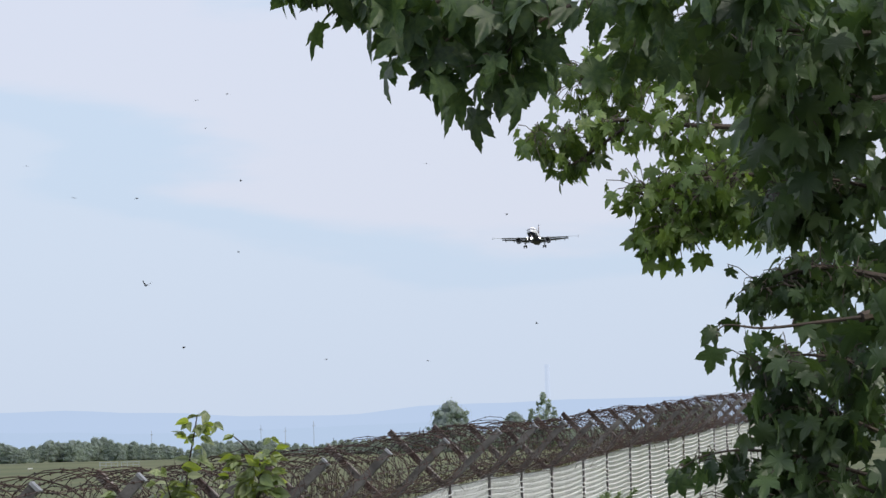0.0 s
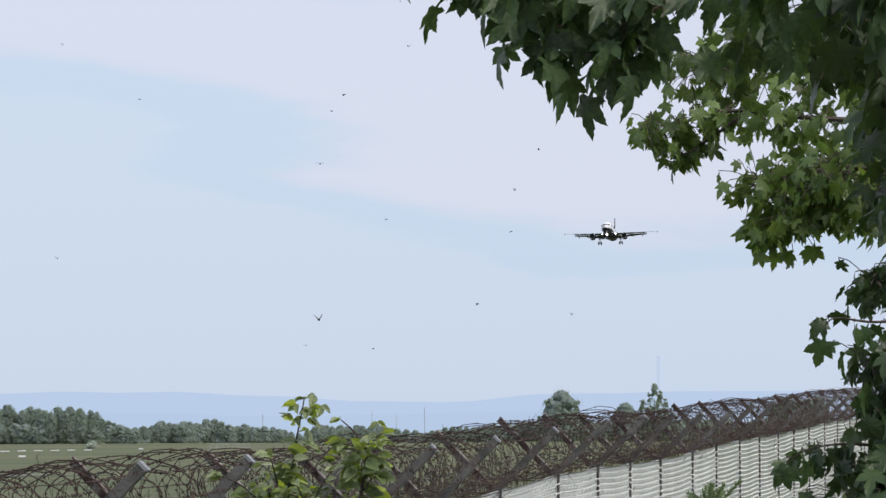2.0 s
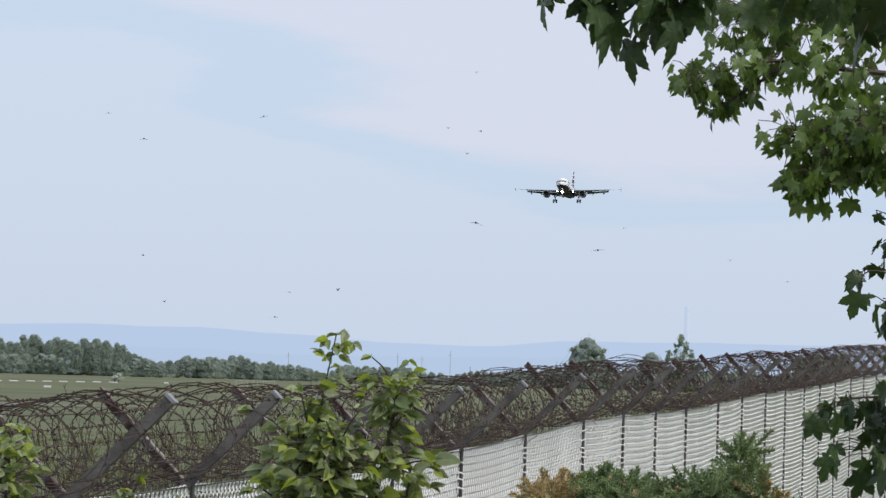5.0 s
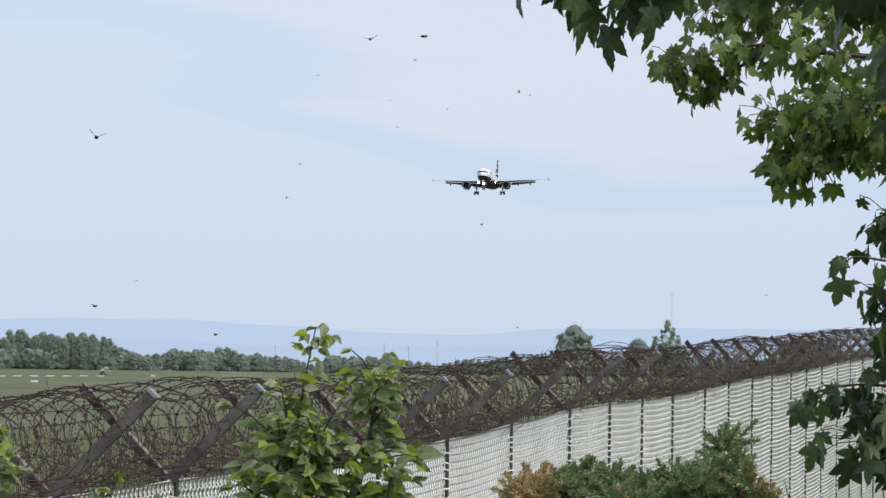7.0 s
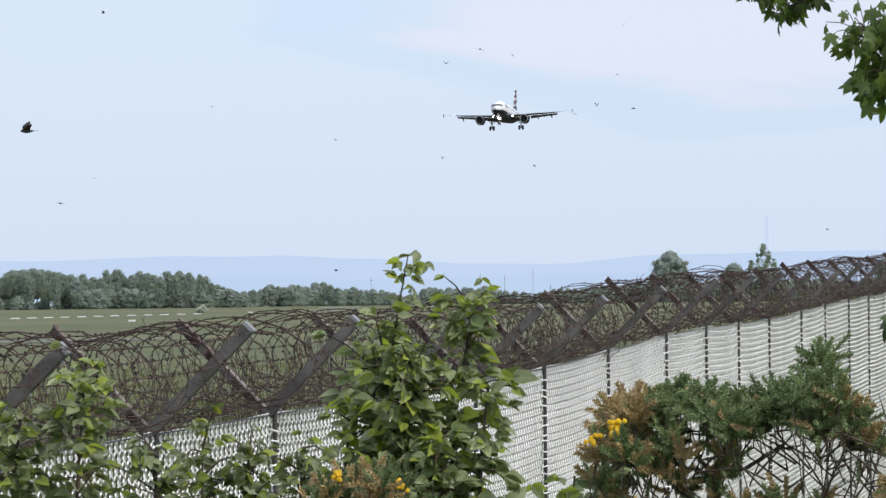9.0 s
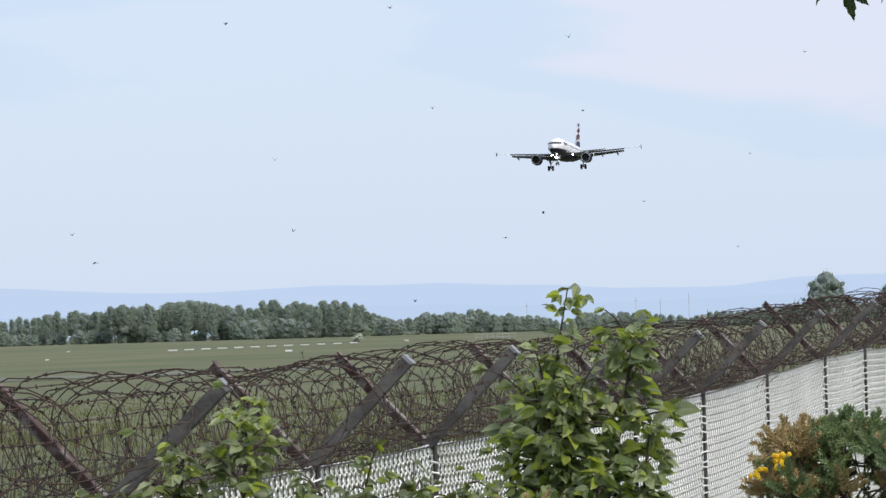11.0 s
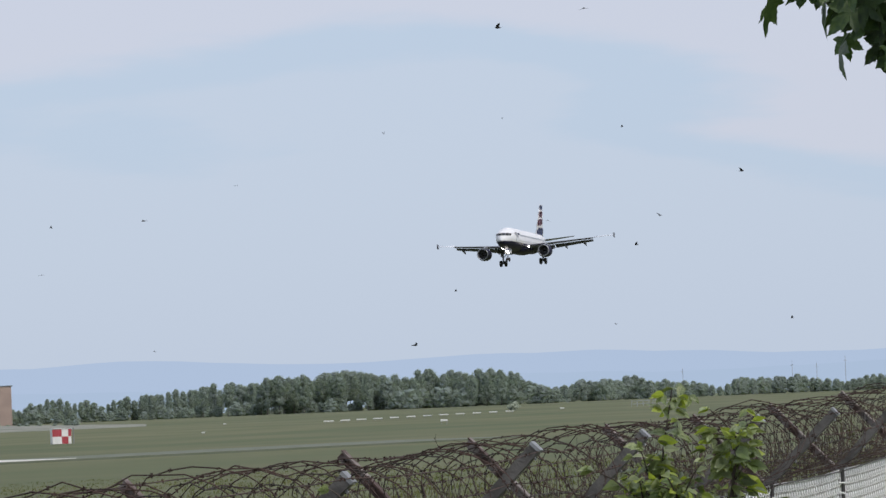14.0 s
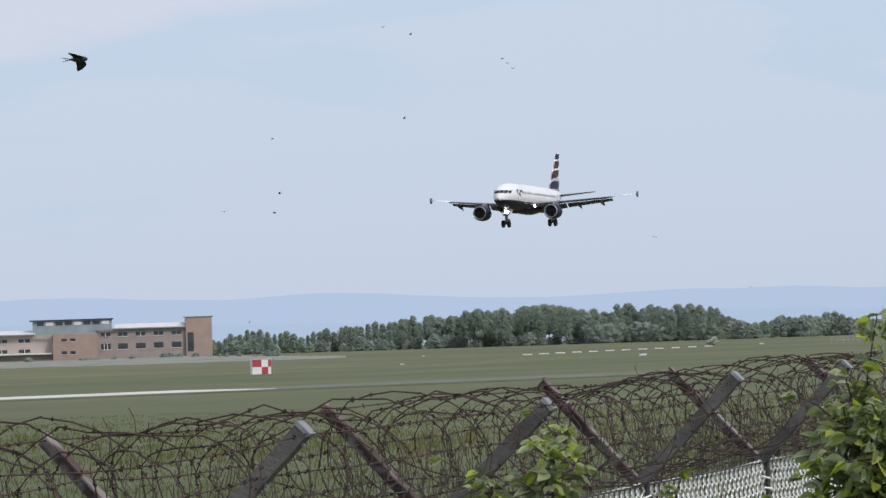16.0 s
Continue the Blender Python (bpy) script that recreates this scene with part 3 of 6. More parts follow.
def edge_boards():
    """A receding row of low white boards, as at a runway's end."""
    first = None
    n = 12
    for i in range(n):
        f = i / (n - 1)
        az, far = radians(-10.44 + 2.55 * f), 690 + 145 * f
        m = pose(far * math.sin(az), far * math.cos(az), 0, 0, 0, 10)
        if first is None:
            first = thing("marker_board", label="low white marker board on short legs", category="board", group="row of white marker boards")
            part("board", boxed(-0.85, -0.05, 0.30, 0.85, 0.05, 0.47, bevel=0.02), white_mat, first)
            for x in (-0.6, 0.6):
                part("leg", boxed(x - 0.04, -0.04, -0.05, x + 0.04, 0.04, 0.32), cap_mat, first)
            first.matrix_basis = m
        else:
            copy_thing(first, m)
    extra = [(-8.81, 528, 1.0), (-7.15, 850, 1.0), (-11.9, 800, 0.6), (-12.2, 520, 0.5)]
    for az, far, k in extra:
        t = copy_thing(first, pose(far * math.sin(radians(az)), far * math.cos(radians(az)), 0, 0, 0, 8))
        t.scale = (0.55 * k, 1, 1.3 * k)
        tagged(t, "small white sign board standing in the grass", "sign", "small white signs")
    for az, far in ((-6.05, 900), (-5.75, 905)):
        t = thing("light_frame", (far * math.sin(radians(az)), far * math.cos(radians(az)), 0), 6, "pale low frame of approach lights in the grass", "frame", "approach light frames")
        for j in range(4):
            part("upright", boxed(-2 + j * 1.3, -0.05, -0.05, -1.93 + j * 1.3, 0.05, 1.3), mast_mat, t)
        part("rail", boxed(-2.1, -0.06, 1.24, 2.1, 0.06, 1.32), mast_mat, t)
        part("rail", boxed(-2.1, -0.06, 0.6, 2.1, 0.06, 0.66), mast_mat, t)


edge_boards()


# ---- the fence ----
F_DIR = Vector((math.sin(radians(7.05)), math.cos(radians(7.05)), 0))
F_SIDE = Vector((F_DIR.y, -F_DIR.x, 0))  # towards the camera's side
POSTS = [4.6, 7.5, 10.4, 13.27, 16.15, 19.25, 21.66, 24.85, 27.4, 30.1, 33.1, 36.4, 39.05, 41.5, 44.1, 47.2, 49.8, 52.65, 55.3, 58.1, 60.6, 63.3, 66.3, 69.0, 71.8, 74.6, 77.4, 80.2]
TOP_AT = [0.0, 30.0, 33.1, 36.4, 39.0, 41.5, 44.0, 47.2, 49.8, 52.6, 58.0, 63.2, 66.7, 74.0, 85.0]
TOP_Z = [2.04, 2.355, 2.44, 2.54, 2.58, 2.60, 2.62, 2.685, 2.765, 2.815, 2.89, 3.0, 3.08, 3.19, 3.36]


def tip_z(s):
    return 0.49 + float(np.interp(s, TOP_AT, TOP_Z))


def on_fence(s, across=0.0, up=0.0):
    """A place on the fence: metres along it, across towards the camera, and up from the top of its mesh."""
    p = F_DIR * s + F_SIDE * (across - 5.34)
    return Vector((p.x, p.y, tip_z(s) - 0.49 + up))


def chain_link(s0, s1, parent):
    """White coated wires wound in flat spirals from top to bottom, each hooked into the next."""
    pitch, rise, r = 0.046, 0.056, 0.0054
    verts, faces = [], []
    n = int((s1 - s0) / pitch)
    sag = random.uniform(-0.006, 0.006)
    dx, dy, ux, uy = F_DIR.x, F_DIR.y, F_SIDE.x, F_SIDE.y
    for i in range(n):
        s = s0 + (i + 0.5) * pitch
        drop = 0.016 * math.sin(math.pi * (s - s0) / (s1 - s0)) + sag * math.sin(2 * math.pi * (s - s0) / (s1 - s0))
        at = on_fence(s)
        top = at.z - drop
        rows = int(top / rise)
        wound = 60
        line = []
        for j in range(rows + 1):
            side = 1 if (i + j) % 2 else -1
            wave = 0.006 * noise.noise((s * 0.9, j * 0.04, 0.0))
            along = side * pitch * 0.53
            if j < wound:
                # the strand passes behind at each hook
                before, after = (0.0065, -0.0065) if side > 0 else (-0.0065, 0.0065)
                if j:
                    line.append((along * 0.8, before + wave, top - j * rise + 0.012))
                    line.append((along, before * 0.5 + wave, top - j * rise + 0.004))
                line.append((along, after * 0.5 + wave, top - j * rise - 0.004))
                line.append((along * 0.8, after + wave, top - j * rise - 0.012))
            else:
                line.append((along, side * 0.004 + wave, top - j * rise))
        first = len(verts)
        for along, across, z in line:
            px, py = at.x + dx * along + ux * across, at.y + dy * along + uy * across
            verts.append((px + ux * r, py + uy * r, z))
            verts.append((px - ux * r * 0.6 + dx * r, py - uy * r * 0.6 + dy * r, z))
            verts.append((px - ux * r * 0.6 - dx * r, py - uy * r * 0.6 - dy * r, z))
        for j in range(len(line) - 1):
            q = first + j * 3
            faces += [(q, q + 1, q + 4, q + 3), (q + 1, q + 2, q + 5, q + 4), (q + 2, q, q + 3, q + 5)]
    ob = raw("mesh_panel", verts, faces, mesh_mat, parent)
    tagged(ob, "white coated chain-link mesh", kind="stuff")


def fence():
    t = thing("security_fence", (0, 0, 0), 0, "white chain-link airport fence with barbed wire on forked arms", "fence")
    rng = random.Random(9)
    for i, s in enumerate(POSTS):
        foot = on_fence(s, 0.016)
        post = tube("post", [(foot.x, foot.y, -0.3), (foot.x, foot.y, foot.z + 0.02)], 0.014, post_mat, t, 8)
        tv, tf = [], []
        z = foot.z - 0.03
        while z > 1.0:
            z -= rng.uniform(0.04, 0.085)
            tilt = rng.uniform(-0.02, 0.02)
            tube_into(tv, tf, [on_fence(s - 0.07, -0.004) * Vector((1, 1, 0)) + Vector((0, 0, z - tilt)), foot * Vector((1, 1, 0)) + F_SIDE * 0.019 + Vector((0, 0, z)), on_fence(s + 0.07, -0.004) * Vector((1, 1, 0)) + Vector((0, 0, z + tilt))], 0.0055, 4)
        tagged(raw("tie_wire", tv, tf, mesh_mat, post, "white wire ties round the post"), kind="stuff")
        for side in (1, -1):
            a = on_fence(s, -0.03, -0.02)
            jitter = rng.uniform(-0.015, 0.015)
            b = on_fence(s + rng.uniform(-0.04, 0.04), side * 0.505 - 0.02, 0.49 + jitter)
            d = (b - a).normalized()
            lie = F_DIR.copy()
            up = d.cross(lie).normalized()
            w = 0.029
            verts, faces = [], []
            # angle section: two legs of 58 mm, 7 mm thick
            prof = [(-w, -w), (w, -w), (w, -w + 0.008), (-w + 0.008, -w + 0.008), (-w + 0.008, w), (-w, w)]
            if side < 0:
                prof = [(-x, y) for x, y in prof]
            for end in (a, b):
                verts += [end + lie * x + up * y for x, y in prof]
            m = len(prof)
            faces = [(k, (k + 1) % m, m + (k + 1) % m, m + k) for k in range(m)] + [tuple(range(m)), tuple(range(2 * m - 1, m - 1, -1))]
            arm = raw("arm", verts, faces, arm_mat if side > 0 else pale_arm_mat, post, "dark grey steel arm leaning outwards" if side > 0 else "flaking rusty steel arm leaning over the airfield")
            if side > 0:
                # clipped galvanised end and bolt heads along the arm
                cap = [(b - d * 0.012 + lie * x * 1.12 + up * y * 1.12) for x, y in ((-w, -w), (w, -w), (w, w), (-w, w))]
                cap += [p + d * 0.016 for p in cap]
                raw("end_cap", cap, [(0, 1, 2, 3), (7, 6, 5, 4), (0, 4, 5, 1), (1, 5, 6, 2), (2, 6, 7, 3), (3, 7, 4, 0)], cap_mat, arm, "pale galvanised end")
                for h in (0.10, 0.38, 0.66, 0.93):
                    at = a.lerp(b, h) - up * w
                    tube("bolt", [at - up * 0.014, at + up * 0.004], 0.008, cap_mat, arm, 5)
    # bottom and top line wires
    v, f = [], []
    for up in (-0.02,):
        tube_into(v, f, [on_fence(s, 0.01, up) for s in POSTS], 0.005, 4)
    raw("line_wire", v, f, post_mat, t)
    for a, b in zip(POSTS, POSTS[1:]):
        chain_link(a, b, t)
    return t


def barbed_wire():
    """Straight barbed strands along the arms and two loose coils lying in the fork."""
    t = thing("barbed_wire", label="rusty barbed wire strands and loose coils above the fence", category="barbed wire")
    rng = random.Random(5)

    def barb(v, f, p, size, r):
        for k in range(2):
            d = Vector((rng.gauss(0, 1), rng.gauss(0, 1), rng.gauss(0, 1))).normalized() * size
            first = len(v)
            u = d.orthogonal().normalized() * r
            w = d.cross(u).normalized() * r
            v.extend([p - d + u, p - d - u * 0.5 + w, p - d - u * 0.5 - w, p + d + u, p + d - u * 0.5 + w, p + d - u * 0.5 - w])
            f.extend([(first, first + 1, first + 4, first + 3), (first + 1, first + 2, first + 5, first + 4), (first + 2, first, first + 3, first + 5)])

    for side in (1, -1):
        for h in (0.08, 0.36, 0.66, 0.96):
            v, f = [], []
            line = []
            for s0, s1 in zip(POSTS, POSTS[1:]):
                sag = rng.uniform(0.0, 0.035)
                for k in range(6):
                    q = k / 6
                    s = s0 + (s1 - s0) * q
                    line.append(on_fence(s, side * (0.505 * h + 0.015), 0.49 * h - sag * 4 * q * (1 - q) + 0.006 * rng.uniform(-1, 1)))
            tube_into(v, f, line, 0.0029, 4)
            s = POSTS[0]
            while s < 60:
                k = int((len(line) - 1) * (s - POSTS[0]) / (POSTS[-1] - POSTS[0]))
                barb(v, f, line[k].lerp(line[k + 1], rng.random()), 0.010, 0.0036)
                s += 0.10
            raw("strand", v, f, old_wire_mat if h < 0.5 else rust_mat, t, "taut barbed strand")
    for c, (turn, rx, rz, mid, seed) in enumerate([(0.40, 0.39, 0.245, 0.275, 1), (0.55, 0.25, 0.20, 0.26, 2), (1.6, 0.44, 0.20, 0.31, 3)]):
        v, f, line = [], [], []
        s, g = POSTS[0], seed * 1.3
        while s < POSTS[-1]:
            jx, jz = noise.noise((s * 0.9, seed, 0)), noise.noise((s * 0.8, seed, 7))
            slump = 0.05 * noise.noise((s * 0.35, seed, 3))
            flop = 0.16 * noise.noise((g * 0.3, seed, 5))
            line.append(on_fence(s + flop + 0.03 * math.cos(g * 2), math.cos(g) * rx * (1 + 0.25 * jx), mid + slump + math.sin(g) * rz * (1 + 0.3 * jz) + 0.03 * noise.noise((g * 1.7, s, seed))) + Vector((rng.gauss(0, 0.005), rng.gauss(0, 0.005), rng.gauss(0, 0.006))))
            g += 2 * math.pi / 20
            s += turn / 20 * (1 + 0.9 * noise.noise((s * 1.3, seed, 9)))
        tube_into(v, f, line, 0.0030, 4)
        for k in range(0, len(line) - 1):
            if line[k].y < 60:
                barb(v, f, line[k].lerp(line[k + 1], rng.random()), 0.0095, 0.0034)
        raw("coil", v, f, rust_mat if c != 1 else old_wire_mat, t, "loose rusty barbed coil")
    # matted ends and dead stems caught on the wires
    v, f = [], []
    for k in range(240):
        s = 11 + 60 * rng.random() ** 1.3
        a = on_fence(s, rng.uniform(-0.45, 0.45), 0)
        z0 = rng.choice([0.02, 0.05, 0.42, 0.45]) + rng.uniform(-0.04, 0.04)
        p = a + Vector((0, 0, z0))
        line = [p]
        d = Vector((rng.gauss(0, 1), rng.gauss(0, 1), rng.gauss(0, 0.35))).normalized()
        for q in range(3):
            d = (d + Vector((rng.gauss(0, 0.5), rng.gauss(0, 0.5), rng.gauss(0, 0.5)))).normalized()
            line.append(line[-1] + d * rng.uniform(0.025, 0.06))
        tube_into(v, f, line, 0.003, 3, 0.6)
    tagged(raw("tangle", v, f, rust_mat, t, "matted wire ends and dead stems"), kind="stuff")
    return t


fence()
barbed_wire()

# ---- airliner ----
def loft(rings, cap=True):
    """A skin over rings of equal length."""
    bm = bmesh.new()
    rows = [[bm.verts.new(p) for p in r] for r in rings]
    n = len(rows[0])
    for a, b in zip(rows, rows[1:]):
        for k in range(n):
            bm.faces.new((a[k], a[(k + 1) % n], b[(k + 1) % n], b[k]))
    if cap:
        bm.faces.new(rows[0])
        bm.faces.new(rows[-1])
    bmesh.ops.recalc_face_normals(bm, faces=bm.faces[:])
    return bm


def foil(x, y, z, chord, thick, up=False, droop=0.0, n=10):
    """One aerofoil ring: leading edge at x, running back; up for a fin."""
    pts = []
    for k in range(2 * n):
        g = 2 * math.pi * k / (2 * n)
        c = 0.5 + 0.5 * math.cos(g)
        h = thick * chord * 1.3 * math.sqrt(max(0, 1 - c)) * (c ** 0.8 + 0.03) * (1 if math.sin(g) >= 0 else -0.75)
        px = x - c * chord
        pts.append((px, y + h, z) if up else (px, y, z + h - droop * c * c))
    return pts


def airliner():
    """A twin-engined airliner with gear and flaps down; nose tip at the origin, x forwards."""
    t = thing("airliner", label="white and navy twin-engine airliner landing with wheels down", category="airplane")
    # fuselage
    prof = [(0.0, 0.05, -0.55), (-0.25, 0.42, -0.50), (-0.8, 0.82, -0.38), (-1.6, 1.20, -0.22), (-2.6, 1.52, -0.10), (-3.8, 1.78, -0.03), (-5.2, 1.94, 0.0), (-6.6, 1.99, 0.0), (-10, 1.99, 0), (-14, 1.99, 0), (-18, 1.99, 0), (-22, 1.99, 0), (-25, 1.97, 0.02),
            (-28, 1.80, 0.18), (-31, 1.42, 0.48), (-34, 0.92, 0.85), (-36.5, 0.42, 1.15), (-37.5, 0.15, 1.25)]
    rings = []
    n = 32
    for x, r, zc in prof:
        ring = []
        for k in range(n):
            g = 2 * math.pi * k / n
            ring.append((x, math.sin(g) * r, zc + math.cos(g) * r * 1.04))
        rings.append(ring)
    bm = loft(rings)
    for f in bm.faces:
        c = f.calc_center_median()
        f.material_index = 1 if c.z < (-0.72 if c.x > -27 else -0.72 + (-27 - c.x) * 0.10) else 0
    body = part("fuselage", bm, [skin_mat, navy_mat], t, "white upper body with dark navy belly", smooth=True)
    # belly fairing
    fr = []
    for x, w, h in [(-10.5, 0.3, 0.2), (-12, 1.5, 0.7), (-14, 2.1, 0.95), (-18, 2.15, 1.0), (-20.5, 1.6, 0.75), (-22.5, 0.3, 0.2)]:
        fr.append([(x, math.sin(2 * math.pi * k / 20) * w, -1.55 + math.cos(2 * math.pi * k / 20) * h) for k in range(20)])
    part("belly_fairing", loft(fr), navy_mat, t, smooth=True)
    # cockpit windows
    def skin_x(y, z):
        """How far back the nose is wide enough to hold a place."""
        x = 0.0
        while x > -8.0:
            r = float(np.interp(-x, [-p[0] for p in prof], [p[1] for p in prof]))
            zc = float(np.interp(-x, [-p[0] for p in prof], [p[2] for p in prof]))
            if y * y + ((z - zc) / 1.04) ** 2 < r * r:
                break
            x -= 0.02
        return x + 0.07

    for side in (1, -1):
        for y0, y1, z0, z1 in ((0.04, 0.56, 0.34, 0.80), (0.62, 1.08, 0.32, 0.80), (1.13, 1.40, 0.32, 0.76)):
            bm = bmesh.new()
            grid = [[bm.verts.new((skin_x(y, z), side * y, z)) for y in np.linspace(y0, y1, 5)] for z in np.linspace(z0, z1, 4)]
            for low, high in zip(grid, grid[1:]):
                for k in range(4):
                    bm.faces.new((low[k], low[k + 1], high[k + 1], high[k]))
            bmesh.ops.solidify(bm, geom=bm.faces[:], thickness=0.03)
            part("cockpit_window", bm, glass_mat, body, "dark cockpit pane")
    # cabin windows and doors
    for side in (1, -1):
        for k in range(38):
            x = -7.0 - k * 0.55
            if 12.5 < -x < 13.4:
                continue
            part("cabin_window", boxed(x - 0.11, side * 1.955, 0.42, x + 0.11, side * 1.985, 0.74), mast_mat, body)
        for x in (-5.1, -28.6):
            part("cabin_door", boxed(x - 0.42, side * 1.90, -0.6, x + 0.42, side * (1.955 if x > -20 else 1.80), 1.05), slat_mat, body)
        # ribbon mark behind the cockpit
        bm = bmesh.new()
        for pts in ([(-4.15, 0.98), (-7.4, 0.95), (-7.1, 0.62), (-5.3, 0.62)], ):
            vs = [bm.verts.new((x, side * 1.0 * math.sqrt(max(0.01, 2.03 ** 2 - (z / 1.04) ** 2)), z)) for x, z in pts]
            bm.faces.new(vs)
        bmesh.ops.solidify(bm, geom=bm.faces[:], thickness=0.03)
        part("ribbon", bm, fin_blue_mat, body, "dark blue ribbon mark")
        bm = bmesh.new()
        vs = [bm.verts.new((x, side * math.sqrt(max(0.01, 2.04 ** 2 - (z / 1.04) ** 2)), z)) for x, z in [(-4.15, 0.95), (-5.2, 0.60), (-6.2, 0.05), (-5.0, 0.25)]]
        bm.faces.new(vs)
        bmesh.ops.solidify(bm, geom=bm.faces[:], thickness=0.03)
        part("ribbon", bm, fin_red_mat, body, "red ribbon mark")
    # wings: root at 1.9 m, tip at 16.9 m
    for side in (1, -1):
        def lead(y):
            return -11.6 - (abs(y) - 1.9) * 0.53
        def chord(y):
            y = abs(y)
            return 6.3 - (y - 1.9) * 0.52 if y < 6.4 else 3.95 - (y - 6.4) * 0.235
        def wz(y):
            return -1.15 + (abs(y) - 1.9) * 0.092
        ys = [1.0, 1.9, 4.0, 6.4, 9.0, 11.5, 13.2]
        inner = part("wing", loft([foil(lead(y), side * y, wz(y), chord(y) * 0.8, 0.13 - 0.002 * y) for y in ys]), flap_mat, t, "dark grey inner wing", smooth=True)
        ys = [13.2, 15.0, 16.9]
        # sky sheen goes in as a pale colour; raised trailing edge shows the top
        part("wing_tip", loft([foil(lead(y), side * y, wz(y), chord(y) * 0.9, 0.03, droop=-0.13 * chord(y)) for y in ys]), slat_mat, inner, "outer wing, its sky sheen painted as pale grey", smooth=True)
        fence_rings = [foil(lead(16.9) - 0.1 - abs(h) * 0.5, side * 16.92, wz(16.9) + h, 1.5 - abs(h) * 0.6, 0.05, True) for h in (-0.4, 0.0, 0.5)]
        part("wingtip_fence", loft(fence_rings), flap_mat, inner, "dark wingtip fence")
        # drooped slats and flaps
        for y0, y1 in ((3.0, 5.3), (6.5, 9.6), (9.75, 13.0)):
            part("slat", loft([foil(lead(y) + 0.35, side * y, wz(y) - 0.22, chord(y) * 0.15, 0.14) for y in (y0, y1)]), flap_mat if y1 < 13.1 else slat_mat, inner)
        for y0, y1 in ((2.1, 6.2), (6.4, 13.1)):
            rings = []
            for y in (y0, (y0 + y1) / 2, y1):
                r = foil(0, side * y, 0, chord(y) * 0.30, 0.13)
                m = Matrix.Translation((lead(y) - chord(y) * 0.80, 0, wz(y) - 0.18)) @ Matrix.Rotation(radians(-32), 4, "Y")
                rings.append([tuple(m @ Vector(p)) for p in r])
            part("flap", loft(rings), flap_mat, inner, "lowered dark flap", smooth=True)
        for y in (4.6, 8.2, 11.6):
            c = lead(y) - chord(y) * 0.72
            rings = [[(c + dx, side * y + math.sin(g) * w, wz(y) - 0.42 - dz + math.cos(g) * w * 1.4) for g in [2 * math.pi * k / 8 for k in range(8)]] for dx, w, dz in ((1.4, 0.05, 0), (0.5, 0.2, 0.12), (-0.8, 0.2, 0.35), (-1.9, 0.04, 0.75))]
            part("flap_fairing", loft(rings), flap_mat, inner)
        # engine
        ex, ey, ez = -9.3, side * 5.75, -2.35
        nac = []
        for dx, r in ((0.0, 0.98), (-0.12, 1.07), (-0.7, 1.18), (-1.8, 1.21), (-3.0, 1.10), (-3.9, 0.88)):
            nac.append([(ex + dx, ey + math.sin(2 * math.pi * k / 24) * r, ez + math.cos(2 * math.pi * k / 24) * r) for k in range(24)])
        inner_r = [[(ex + dx, ey + math.sin(2 * math.pi * k / 24) * r, ez + math.cos(2 * math.pi * k / 24) * r) for k in range(24)] for dx, r in ((0.0, 0.98), (-0.12, 0.90), (-1.0, 0.86))]
        eng = part("engine", loft(nac, False), navy_mat, t, "dark engine nacelle", smooth=True)
        part("intake", loft(inner_r, False), flap_mat, eng, smooth=True)
        lip = [[(ex + 0.03 + dx, ey + math.sin(2 * math.pi * k / 24) * r, ez + math.cos(2 * math.pi * k / 24) * r) for k in range(24)] for dx, r in ((-0.12, 0.905), (0.0, 0.95), (0.02, 1.0), (-0.16, 1.085))]
        part("intake_lip", loft(lip, False), wing_mat, eng, "dull metal intake lip", smooth=True)
        fan = [[(ex - 0.9 + dx, ey + math.sin(2 * math.pi * k / 24) * r, ez + math.cos(2 * math.pi * k / 24) * r) for k in range(24)] for dx, r in ((0.0, 0.86), (0.02, 0.3), (0.35, 0.05))]
        part("fan", loft(fan), tyre_mat, eng, "dark fan")
        core = [[(ex - 3.7 + dx, ey + math.sin(2 * math.pi * k / 16) * r, ez + math.cos(2 * math.pi * k / 16) * r) for k in range(16)] for dx, r in ((0.0, 0.7), (-0.8, 0.5), (-1.5, 0.12))]
        part("exhaust", loft(core), strut_mat, eng)
        pyl = loft([[(ex - 0.9, ey - 0.12, ez + 1.0), (ex - 0.9, ey + 0.12, ez + 1.0), (ex - 4.6, ey + 0.12, ez + 0.9), (ex - 4.6, ey - 0.12, ez + 0.9)],
                    [(ex - 2.6, ey - 0.12, ez + 1.55), (ex - 2.6, ey + 0.12, ez + 1.55), (ex - 5.6, ey + 0.12, ez + 1.45), (ex - 5.6, ey - 0.12, ez + 1.45)]])
        part("pylon", pyl, wing_mat, eng)
        # tailplane
        part("tailplane", loft([foil(-31.9, side * 0.5, 0.95, 3.7, 0.1), foil(-34.4, side * 6.2, 1.50, 1.5, 0.09)]), wing_mat, t, smooth=True)
        # main gear
        gear = tube("main_gear", [(-17.7, side * 3.8, -1.2), (-17.7, side * 3.8, -3.95)], 0.16, strut_mat, t, 10)
        tube("drag_brace", [(-17.2, side * 2.2, -1.5), (-17.7, side * 3.7, -2.7)], 0.08, strut_mat, gear, 8)
        part("gear_door", boxed(-18.4, side * 4.08 - 0.03, -2.6, -17.0, side * 4.08 + 0.03, -1.1), wing_mat, gear)
        for dy in (-0.46, 0.46):
            wheel(gear, -17.7, side * 3.8 + dy, -3.85, 0.60, 0.21)
        # wing-root landing lamp
        lamp(t, -12.0, side * 2.45, -1.35, 0.17)
    # fin with bands of red, blue and white
    def fin_ring(z):
        f = (z - 1.7) / 6.2
